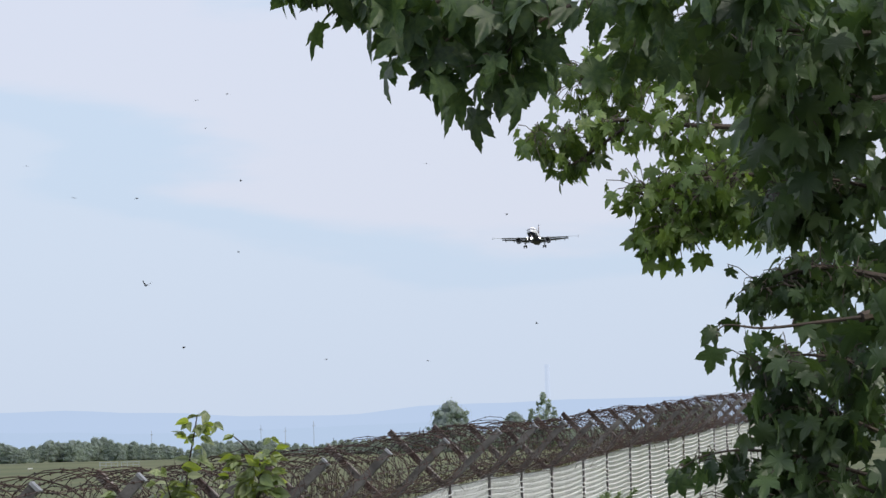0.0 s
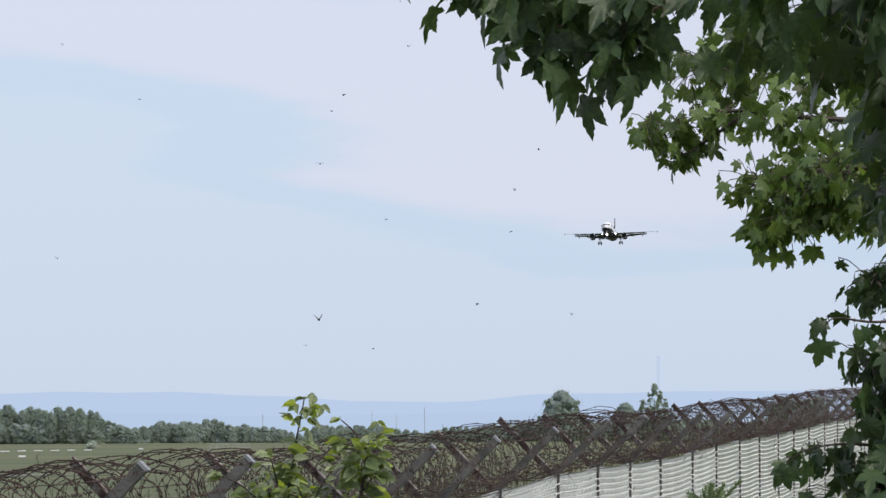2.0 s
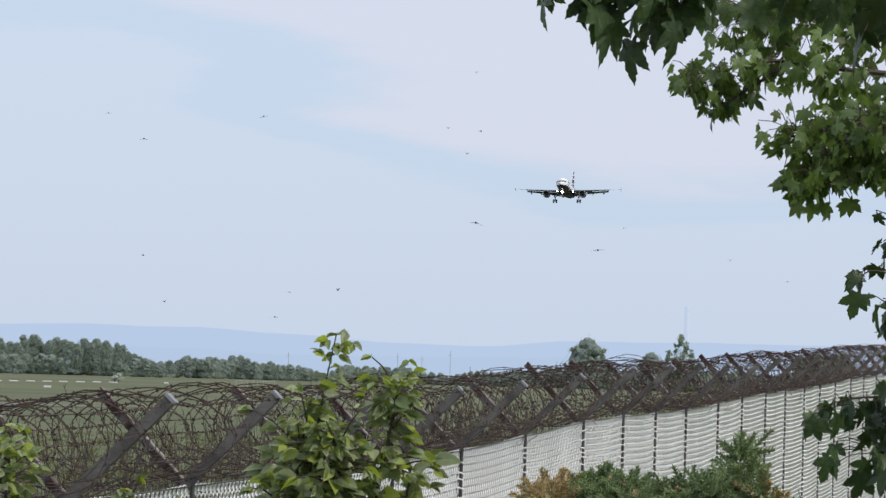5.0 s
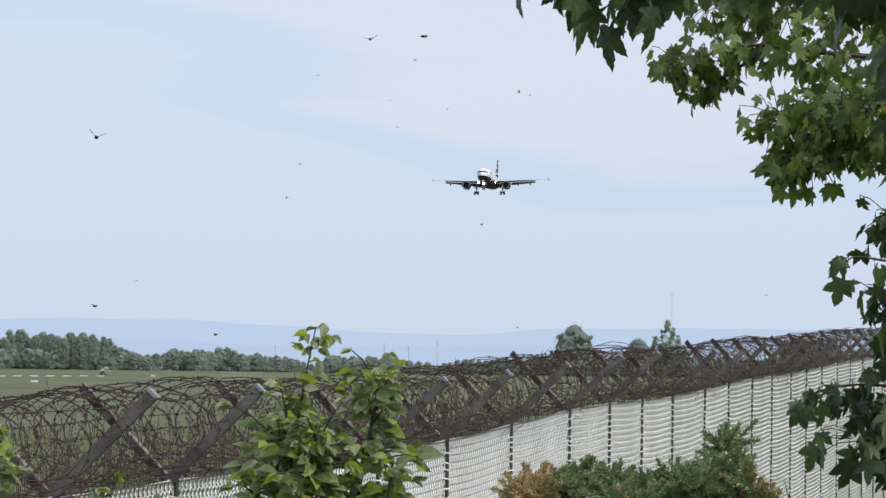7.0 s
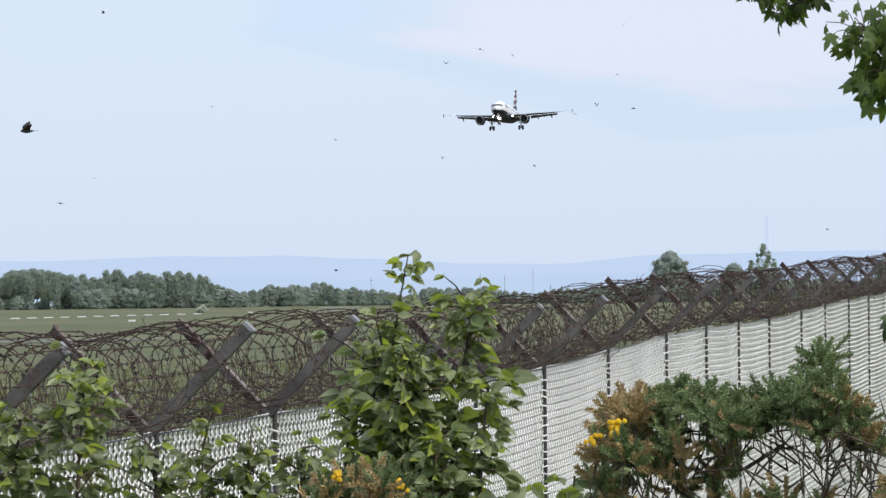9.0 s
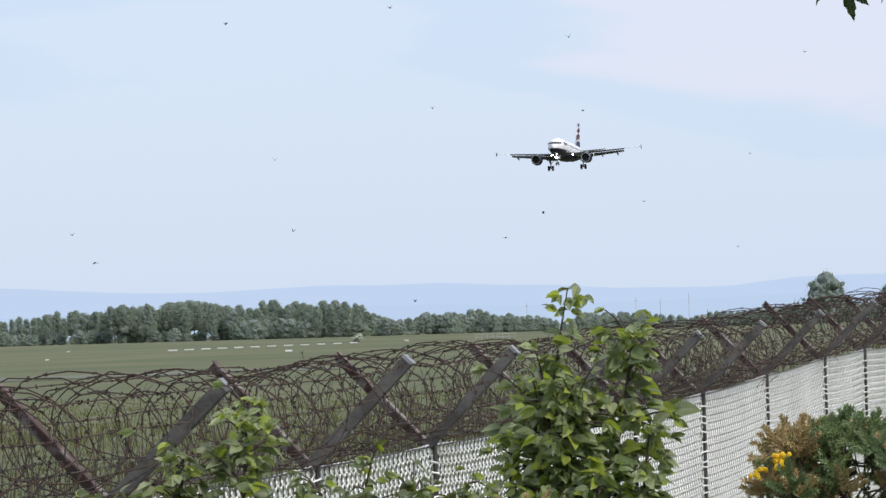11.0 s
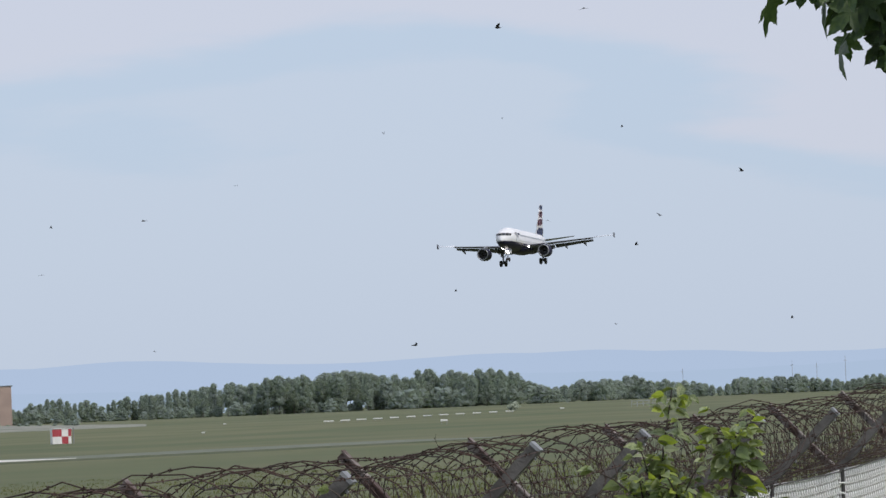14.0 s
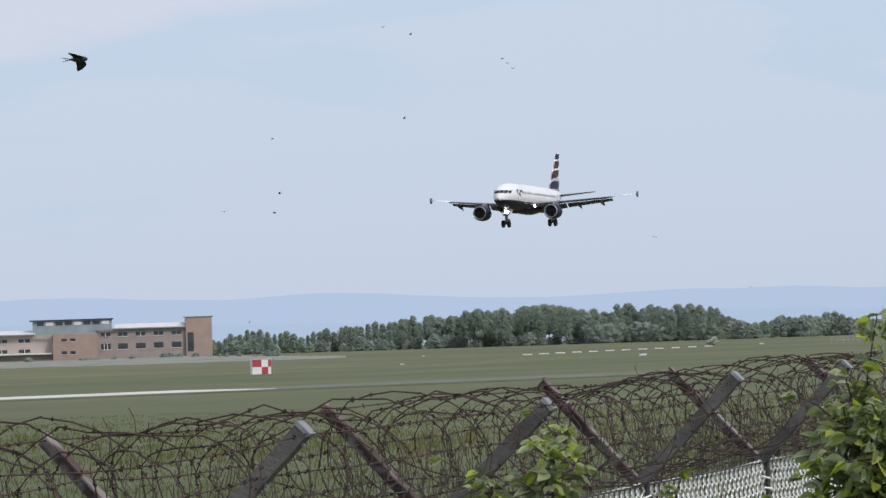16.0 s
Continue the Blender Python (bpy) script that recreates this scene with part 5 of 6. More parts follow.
def gorse(label, seed, deep, tops, clumps, full, brown, flowers, reach=0.50, bare=()):
    """A gorse bush: crowded shoots thick with short spines, some dry; full and brown give how leafy and how dry it is at a place."""
    t = thing("gorse_bush", label=label, category="bush")
    rng = random.Random(seed)
    x0, x1 = tops[0][0], tops[-1][0]
    mid = (x0 + x1) / 2
    spots = {"green": ([], []), "dry": ([], [])}
    wood_v, wood_f = [], []
    low = min(z for _, z in tops)
    for k in range(9):
        x = x0 + (x1 - x0) * (k + 0.5) / 9
        tube_into(wood_v, wood_f, smooth_line([(mid + (x - mid) * 0.4, deep + 0.08, -0.1), (mid + (x - mid) * 0.8, deep + 0.03, 1.2), (x + rng.uniform(-0.03, 0.03), deep + rng.uniform(-0.1, 0.1), low - 0.42), (x + rng.uniform(-0.05, 0.05), deep, low - 0.10)]), 0.005, 5, 0.3)
    for a, b, c in bare:
        # twiggy bare branches
        line = smooth_line([a, b, c], 6)
        tube_into(wood_v, wood_f, line, 0.0028, 5, 0.4)
        for p in line[3:]:
            for j in range(3):
                d = Vector((rng.gauss(0.2, 0.6), rng.gauss(0, 0.6), rng.gauss(0.4, 0.5))).normalized()
                tube_into(wood_v, wood_f, [p, p + d * rng.uniform(0.03, 0.08)], 0.0024, 3, 0.4)

    def spike(v, f, p, d, length, r):
        u = d.orthogonal().normalized() * r
        w = d.cross(u).normalized() * r
        first = len(v)
        v.extend([p + u, p - u * 0.5 + w * 0.87, p - u * 0.5 - w * 0.87, p + d * length])
        f.extend([(first, first + 1, first + 3), (first + 1, first + 2, first + 3), (first + 2, first, first + 3)])

    made = 0
    for attempt in range(clumps * 30):
        if made == clumps:
            break
        x = rng.uniform(x0, x1)
        top = float(np.interp(x, [a for a, _ in tops], [z for _, z in tops]))
        depth = rng.random() ** 1.2 * reach
        z = top - 0.045 - depth
        if rng.random() > full(x, z, depth) or (depth > 0.05 and noise.noise((x * 7, z * 7, 2.0 + seed)) > 0.08):
            continue
        made += 1
        heart = Vector((x, deep + rng.gauss(0, 0.08), z))
        dryness = brown(x, z, depth)
        tube_into(wood_v, wood_f, [heart + Vector((rng.uniform(-0.07, 0.07), 0.03, -rng.uniform(0.06, 0.14))), heart + Vector((rng.uniform(-0.03, 0.03), 0, -0.06)), heart], 0.0024, 4, 0.6)
        for n in range(rng.randrange(7, 13)):
            d = Vector((rng.gauss(0, 0.7), rng.gauss(0, 0.7), rng.gauss(0.65, 0.5))).normalized()
            length = rng.uniform(0.030, 0.062)
            p = heart + d * rng.uniform(0.0, 0.02)
            dry = rng.random() < dryness
            v, f = spots["dry" if dry else "green"]
            tube_into(wood_v, wood_f, [p, p + d * length], 0.0022, 3, 0.5)
            o = d.orthogonal().normalized()
            o2 = d.cross(o)
            for j in range(38):
                q = j / 38
                a = j * 2.4
                sd = (o * math.cos(a) + o2 * math.sin(a) + d * rng.uniform(0.5, 1.3)).normalized()
                spike(v, f, p + d * length * q, sd, rng.uniform(0.010, 0.017) * (1.15 - 0.4 * q), 0.0024 if not dry else 0.0034)
    tagged(raw("spine_cover", *spots["green"], gorse_mat, t, "dark green spiny shoots"), kind="stuff")
    if spots["dry"][0]:
        tagged(raw("dry_growth", *spots["dry"], dry_gorse_mat, t, "brown dried shoot tips"), kind="stuff")
    tagged(raw("branch_work", wood_v, wood_f, twig_mat, t, "dark woody branches"), kind="stuff")
    for x, z in flowers:
        bm = bmesh.new()
        for j in range(9):
            got = bmesh.ops.create_icosphere(bm, subdivisions=1, radius=0.0042)
            c = Vector((x + rng.gauss(0, 0.007), deep - 0.16 + rng.gauss(0, 0.008), z + rng.gauss(0, 0.006)))
            for vv in got["verts"]:
                vv.co = Vector((vv.co.x * 1.3, vv.co.y, vv.co.z * 1.4)) + c
        part("flower", bm, flower_mat, t, "yellow pea flower")
    return t


def gorse_fullness(x, z, depth):
    if -0.13 < x < -0.08 and z < 2.60:
        return 0.0
    if x >= -0.08 and z < 2.535:
        return 0.45
    if x > 0.12 and depth > 0.07:
        return 0.22
    if x < -0.26 and depth > 0.2:
        return 0.5
    return 1.0


def gorse_dryness(x, z, depth):
    if x < -0.19 and depth < 0.06:
        return 0.85
    if -0.26 < x < -0.13 and depth > 0.10:
        return 0.5
    if z < 2.53:
        return 0.3
    return 0.30 if x > 0.16 else 0.03


gorse("spiny dark green gorse bush with brown tips and yellow flowers", 17, 8.42,
      [(-0.315, 2.60), (-0.285, 2.66), (-0.25, 2.68), (-0.22, 2.66), (-0.18, 2.69), (-0.12, 2.705), (-0.07, 2.69), (-0.04, 2.665), (0.0, 2.70), (0.05, 2.69), (0.10, 2.72), (0.125, 2.73), (0.138, 2.775), (0.152, 2.785), (0.162, 2.73), (0.20, 2.68), (0.24, 2.60), (0.28, 2.55)],
      240, gorse_fullness, gorse_dryness, [(-0.265, 2.615), (-0.318, 2.585), (-0.275, 2.60)],
      bare=[((0.05, 8.42, 2.15), (0.13, 8.40, 2.40), (0.17, 8.38, 2.62)), ((0.08, 8.44, 2.15), (0.18, 8.42, 2.38), (0.24, 8.40, 2.56)), ((0.06, 8.42, 2.2), (0.15, 8.40, 2.46), (0.20, 8.38, 2.58)), ((0.1, 8.44, 2.1), (0.22, 8.42, 2.40), (0.275, 8.40, 2.61))])
gorse("low gorse bush with brown tips and a few yellow flowers", 18, 9.02, [(-0.96, 2.46), (-0.91, 2.52), (-0.85, 2.535), (-0.79, 2.51), (-0.73, 2.49), (-0.68, 2.44)],
      70, lambda x, z, depth: 1.0, lambda x, z, depth: 0.6 if depth < 0.06 and x < -0.8 else 0.1, [(-0.90, 2.485), (-0.76, 2.465)], reach=0.3)
gorse("dry brown gorse bush low before the fence", 19, 8.1, [(0.24, 2.46), (0.29, 2.52), (0.34, 2.56), (0.42, 2.57), (0.5, 2.55)],
      60, lambda x, z, depth: 1.0, lambda x, z, depth: 0.85, [], reach=0.3)


def tall_grass():
    """Tufts of long grass on the airfield beyond the fence."""
    rng = random.Random(33)
    verts, faces = [], []
    for k in range(34000):
        far = 20 + 170 * rng.random() ** 1.5
        az = radians(rng.uniform(-21, 9))
        x, y = far * math.sin(az), far * math.cos(az)
        if (Vector((x, y, 0)).dot(F_SIDE)) > -6.2:
            continue
        thick = noise.noise((x * 0.06, y * 0.06, 4))
        h = (0.10 + 0.26 * max(0, thick + 0.3)) * rng.uniform(0.4, 1.4) * min(1.0, 1.35 - far / 180)
        w = 0.004 + far * 0.00010
        for j in range(4):
            a = rng.uniform(0, 6.28)
            px, py = x + rng.gauss(0, 0.12), y + rng.gauss(0, 0.12)
            lx, ly = math.cos(a) * h * 0.35, math.sin(a) * h * 0.35
            first = len(verts)
            ux, uy = math.cos(a + 1.57) * w, math.sin(a + 1.57) * w
            verts += [(px - ux, py - uy, -0.02), (px + ux, py + uy, -0.02), (px + lx * 0.4 + ux * 0.7, py + ly * 0.4 + uy * 0.7, h * 0.6), (px + lx * 0.4 - ux * 0.7, py + ly * 0.4 - uy * 0.7, h * 0.6), (px + lx, py + ly, h)]
            faces += [(first, first + 1, first + 2, first + 3), (first + 3, first + 2, first + 4)]
    return tagged(raw("long_grass", verts, faces, blade_mat), "long green and straw grass beyond the fence", "grass", kind="stuff")


tall_grass()


def dry_weeds():
    """Dry dock and nettle stalks standing along the far side of the fence."""
    rng = random.Random(44)
    verts, faces = [], []
    for k in range(2600):
        s = rng.uniform(10, 75)
        if noise.noise((s * 0.5, 1.0, 8.0)) < -0.25:
            continue
        at = on_fence(s, -0.25 - abs(rng.gauss(0, 0.7)))
        h = at.z + rng.uniform(-0.45, 0.16) + 0.30 * noise.noise((s * 0.6, 3.0, 1.0)) 
        lean = Vector((rng.gauss(0, 0.06), rng.gauss(0, 0.06), 0)) * h
        foot = Vector((at.x, at.y, -0.03))
        tip = foot + lean + Vector((0, 0, h))
        w = Vector((0.004, 0.0, 0.0))
        first = len(verts)
        verts += [foot - w, foot + w, tip + w * 0.6, tip - w * 0.6]
        faces.append((first, first + 1, first + 2, first + 3))
        for j in range(5):
            p = foot.lerp(tip, rng.uniform(0.75, 1.0))
            g = rng.uniform(0, 6.28)
            o = Vector((math.cos(g), math.sin(g), rng.uniform(0.1, 0.9))) * rng.uniform(0.02, 0.06)
            n = Vector((-o.y, o.x, 0)) * 0.28 + Vector((0, 0, 0.01))
            first = len(verts)
            verts += [p, p + o * 0.5 + n, p + o, p + o * 0.5 - n]
            faces.append((first, first + 1, first + 2, first + 3))
    stem_v, stem_f = [], []
    # taller dead stems that grow up through the coils
    for k in range(950):
        s = rng.uniform(9, 36)
        at = on_fence(s, rng.uniform(-1.1, -0.05))
        top = at.z + rng.uniform(0.05, 0.52) * (0.75 + 0.5 * noise.noise((s * 0.8, 5.0, 2.0)))
        lean = Vector((rng.gauss(0, 0.07), rng.gauss(0, 0.07), 0))
        line = [Vector((at.x, at.y, -0.03)), Vector((at.x, at.y, top - 0.55))]
        line += [Vector((at.x, at.y, top - 0.25)) + lean * 0.5, Vector((at.x, at.y, top)) + lean * 1.4]
        tube_into(stem_v, stem_f, line, rng.uniform(0.0024, 0.0042), 3, 0.6)
        for j in range(2):
            p = line[2].lerp(line[3], rng.random())
            d = Vector((rng.gauss(0, 1), rng.gauss(0, 1), abs(rng.gauss(0, 1)))).normalized()
            tube_into(stem_v, stem_f, [p, p + d * rng.uniform(0.03, 0.10)], 0.0018, 3, 0.6)
    tagged(raw("dead_stems", stem_v, stem_f, twig_mat), "dark dead stems growing up through the wire coils", "weeds", kind="stuff")
    return tagged(raw("dry_weeds", verts, faces, weed_mat), "brown and olive weed stalks along the fence", "weeds", kind="stuff")


dry_weeds()


# ---- birds ----
def swallow():
    """A small dark bird: body with forked tail, two bent wings that beat."""
    t = thing("swallow", label="small dark swallow flying over the airfield", category="bird", group="swallows")
    rings = []
    for x, r, z in ((0.085, 0.003, 0.004), (0.075, 0.015, 0.004), (0.05, 0.026, 0.003), (0.02, 0.031, 0.0), (-0.03, 0.025, 0.0), (-0.07, 0.009, 0.002), (-0.085, 0.005, 0.003)):
        rings.append([(x, math.sin(g) * r, z + math.cos(g) * r * 0.9) for g in [2 * math.pi * k / 10 for k in range(10)]])
    body = part("body", loft(rings), feather_mat, t, smooth=True)
    for side in (1, -1):
        bm = bmesh.new()
        vs = [bm.verts.new(p) for p in ((-0.075, side * 0.004, 0.003), (-0.078, side * 0.016, 0.003), (-0.16, side * 0.040, 0.004), (-0.11, side * 0.008, 0.003))]
        bm.faces.new(vs)
        bmesh.ops.solidify(bm, geom=bm.faces[:], thickness=0.003)
        part("tail_feather", bm, feather_mat, body)
    for side in (1, -1):
        lead = [(0.045, 0.012), (0.060, 0.055), (0.050, 0.090), (0.005, 0.140), (-0.045, 0.172)]
        trail = [(-0.036, 0.012), (-0.034, 0.055), (-0.036, 0.090), (-0.048, 0.135), (-0.050, 0.168)]
        bm = bmesh.new()
        rows = []
        for (x0, y0), (x1, y1) in zip(lead, trail):
            rise = 0.10 * (y0 - 0.012)
            rows.append((bm.verts.new((x0, side * y0, rise)), bm.verts.new(((x0 + x1) / 2, side * (y0 + y1) / 2, rise + 0.006)), bm.verts.new((x1, side * y1, rise))))
        for a, b in zip(rows, rows[1:]):
            bm.faces.new((a[0], a[1], b[1], b[0]))
            bm.faces.new((a[1], a[2], b[2], b[1]))
        bmesh.ops.solidify(bm, geom=bm.faces[:], thickness=0.004)
        part("wing", bm, feather_mat, t)
    return t


swallows = [swallow()]
swallows[0].location = (20, 200, 30)
for k in range(18):
    swallows.append(copy_thing(swallows[0], pose(20 + k, 200, 30)))


def beat(bird, seed):
    """Wing beats, both wings together."""
    rng = random.Random(seed)
    rate, phase = rng.uniform(2.3, 3.4), rng.uniform(0, 6.28)
    wings = [c for c in bird.children if c.name.startswith("wing")]
    for side, wing in zip((1, -1), wings):
        rows = []
        for k in range(0, 81):
            t = k * 0.2
            rows.append((t, pose(0, 0, 0, side * (12 + 32 * math.sin(phase + t * rate * 2 * math.pi)), 0, 0)))
        walk(wing, rows)


# ---- motion ----
def motions():
    walk(plane, [
        (0.0, pose(-1.12, 1579.3, 85.98, 0.14, -6.05, -95.02)),
        (0.5, pose(-4.99, 1549.0, 84.03, 0.27, -5.87, -95.02)),
        (1.0, pose(-8.57, 1518.8, 82.09, 0.59, -5.70, -95.02)),
        (1.5, pose(-11.94, 1488.6, 80.12, 0.97, -5.52, -95.02)),
        (2.0, pose(-15.45, 1458.4, 78.05, 1.24, -5.34, -95.02)),
        (2.5, pose(-19.19, 1428.2, 75.83, 1.19, -5.17, -95.02)),
        (3.0, pose(-22.99, 1398.0, 73.64, 0.97, -4.99, -95.02)),
        (3.5, pose(-26.50, 1367.8, 71.60, 0.88, -4.82, -95.02)),
        (4.0, pose(-30.03, 1337.6, 69.62, 0.96, -4.64, -95.02)),
        (4.5, pose(-33.78, 1307.4, 67.66, 1.04, -4.47, -95.02)),
        (4.7, pose(-35.27, 1295.3, 66.89, 1.06, -4.40, -95.02)),
        (6.8, pose(-50.58, 1168.4, 59.43, 0.92, -3.66, -95.02)),
        (7.0, pose(-52.00, 1156.4, 58.69, 0.91, -3.59, -95.02)),
        (7.5, pose(-55.63, 1126.2, 56.94, 0.82, -3.41, -95.02)),
        (8.0, pose(-59.38, 1095.9, 55.24, 0.83, -3.24, -95.02)),
        (8.5, pose(-62.94, 1065.7, 53.49, 0.98, -3.06, -95.02)),
        (9.0, pose(-66.26, 1035.5, 51.74, 1.12, -2.88, -95.02)),
        (9.5, pose(-69.67, 1005.3, 49.97, 1.32, -2.71, -95.02)),
        (9.7, pose(-71.09, 993.2, 49.24, 1.38, -2.64, -95.02)),
        (11.8, pose(-85.94, 866.4, 40.02, 0.84, -1.90, -95.02)),
        (12.0, pose(-87.40, 854.3, 39.26, 0.83, -1.83, -95.02)),
        (12.5, pose(-91.15, 824.1, 37.37, 0.66, -1.65, -95.02)),
        (13.0, pose(-94.91, 793.9, 35.65, 0.35, -1.48, -95.02)),
        (13.5, pose(-98.44, 763.7, 34.01, 0.49, -1.30, -95.02)),
        (14.0, pose(-101.93, 733.5, 32.37, 1.03, -1.13, -95.02)),
        (14.5, pose(-105.51, 703.3, 30.69, 1.34, -0.95, -95.02)),
        (15.0, pose(-109.23, 673.0, 28.95, 0.99, -0.77, -95.02)),
        (15.5, pose(-113.03, 642.8, 27.08, 0.17, -0.60, -95.02)),
        (16.0, pose(-116.63, 612.6, 25.19, -0.44, -0.42, -95.02)),
    ])
    walk(swallows[0], [
        (0.0, pose(-33.46, 256.03, 33.80, 0, 0, 178)),
        (1.0, pose(-35.29, 256.08, 30.82, 16, 0, 178)),
        (2.0, pose(-37.11, 256.13, 27.83, -13, 0, 108)),
        (3.5, pose(-14.49, 258.92, 21.67, 16, 0, 38)),
        (4.0, pose(-13.94, 258.63, 25.66, -7, 0, 0)),
        (4.5, pose(-12.85, 258.93, 22.65, -3, 0, -70)),
        (7.0, pose(-15.76, 255.24, 22.24, 12, 0, -120)),
        (7.5, pose(-14.92, 255.35, 21.39, -3, 0, -91)),
        (8.5, pose(-16.03, 233.21, 16.55, 2, 0, -84)),
        (9.0, pose(-12.77, 233.68, 10.49, -17, 0, -154)),
        (12.0, pose(-24.02, 232.86, 8.25, 9, 0, -224)),
        (12.5, pose(-23.97, 258.87, 5.96, 1, 0, -294)),
        (13.5, pose(-18.50, 233.41, 5.14, -6, 0, -224)),
        (14.0, pose(-28.21, 254.86, 7.38, 10, 0, -241)),
        (14.5, pose(-32.11, 257.89, 10.77, -7, 0, -171)),
        (15.0, pose(-20.49, 152.43, 7.50, -2, 0, -101)),
        (15.5, pose(-25.01, 151.66, 9.94, -13, 0, -171)),
        (16.0, pose(-46.60, 251.61, 20.01, -3, 0, -241)),
    ])
    walk(swallows[1], [
        (0.0, pose(-32.10, 257.35, 21.39, -11, 0, -69)),
        (0.5, pose(-26.14, 242.21, 26.93, -9, 0, -83)),
        (1.0, pose(-30.09, 241.67, 27.79, 9, 0, -13)),
        (1.5, pose(-25.06, 257.87, 24.71, -8, 0, 57)),
        (2.0, pose(-20.16, 258.38, 23.66, -1, 0, 5)),
        (2.5, pose(-16.57, 258.62, 23.93, 17, 0, 6)),
        (3.0, pose(-16.99, 258.73, 22.16, 17, 0, 76)),
        (3.5, pose(-17.65, 258.61, 23.16, 8, 0, 6)),
        (4.5, pose(-13.85, 243.94, 18.06, 1, 0, 65)),
        (7.0, pose(-17.54, 258.85, 19.93, -8, 0, 106)),
        (7.5, pose(-18.18, 258.63, 22.35, -12, 0, 176)),
        (8.5, pose(-18.66, 258.88, 18.21, 17, 0, 106)),
        (9.0, pose(-15.45, 259.08, 18.37, 1, 0, 176)),
        (12.0, pose(-22.55, 205.65, 13.09, -14, 0, 184)),
        (12.5, pose(-28.69, 258.08, 15.91, 4, 0, 114)),
        (13.0, pose(-28.50, 258.04, 17.23, 10, 0, 44)),
        (13.5, pose(-27.56, 257.99, 19.73, 4, 0, -5)),
        (14.0, pose(-27.64, 257.96, 19.99, 15, 0, -2)),
        (14.5, pose(-26.26, 257.94, 22.32, -17, 0, -72)),
        (15.0, pose(-12.33, 140.72, 14.43, 1, 0, -83)),
        (16.0, pose(-11.62, 134.77, 14.03, -1, 0, -83)),
    ])
    walk(swallows[2], [
        (0.0, pose(-27.47, 242.76, 18.33, -16, 0, -60)),
        (0.5, pose(-16.26, 223.19, 19.53, 5, 0, -81)),
        (1.5, pose(-19.41, 190.91, 16.09, 13, 0, -151)),
        (2.0, pose(-30.44, 242.05, 23.15, 3, 0, -221)),
        (2.5, pose(-29.97, 242.04, 24.01, -9, 0, -173)),
        (3.0, pose(-32.64, 241.80, 22.76, 12, 0, -103)),
        (3.5, pose(-24.56, 222.12, 23.23, 0, 0, -79)),
        (4.0, pose(-22.72, 190.67, 14.09, 0, 0, -149)),
        (4.5, pose(-31.48, 221.73, 17.03, 9, 0, -84)),
        (7.0, pose(-8.49, 60.52, 6.27, -13, 0, -82)),
        (7.5, pose(-9.23, 66.60, 6.33, 12, 0, -91)),
        (8.0, pose(-8.54, 57.86, 5.44, 7, 0, -96)),
        (8.5, pose(-9.86, 60.35, 5.43, 10, 0, -95)),
        (9.0, pose(-9.18, 50.92, 5.05, -11, 0, -165)),
        (9.5, pose(-13.92, 69.40, 6.25, 11, 0, -235)),
        (15.5, pose(-56.51, 217.03, 10.52, -11, 0, -254)),
        (16.0, pose(-57.35, 219.91, 10.61, -15, 0, -254)),
    ])
    walk(swallows[3], [
        (0.0, pose(-21.77, 222.90, 16.94, 13, 0, 6)),
        (0.5, pose(-18.14, 223.28, 16.03, 13, 0, 6)),
        (1.5, pose(-14.11, 223.68, 14.11, 14, 0, 76)),
        (2.0, pose(-17.60, 259.34, 8.48, -1, 0, 146)),
        (3.5, pose(-19.28, 205.75, 17.04, -8, 0, 216)),
        (4.0, pose(-16.58, 178.51, 12.25, -18, 0, 146)),
        (4.5, pose(-20.50, 243.89, 7.68, 5, 0, 216)),
        (7.0, pose(-6.19, 84.98, 9.76, 8, 0, 263)),
        (8.0, pose(-27.75, 183.39, 12.22, 12, 0, 193)),
        (8.5, pose(-22.40, 136.11, 9.26, -8, 0, 263)),
        (9.5, pose(-26.59, 143.09, 5.33, -10, 0, 193)),
        (12.5, pose(-48.95, 201.19, 8.74, 5, 0, 123)),
        (13.0, pose(-58.38, 237.43, 15.04, 11, 0, 107)),
        (14.0, pose(-59.98, 237.06, 14.31, 17, 0, 177)),
        (15.5, pose(-52.82, 217.66, 16.67, -13, 0, 247)),
        (16.0, pose(-53.86, 217.53, 14.43, -1, 0, 187)),
    ])
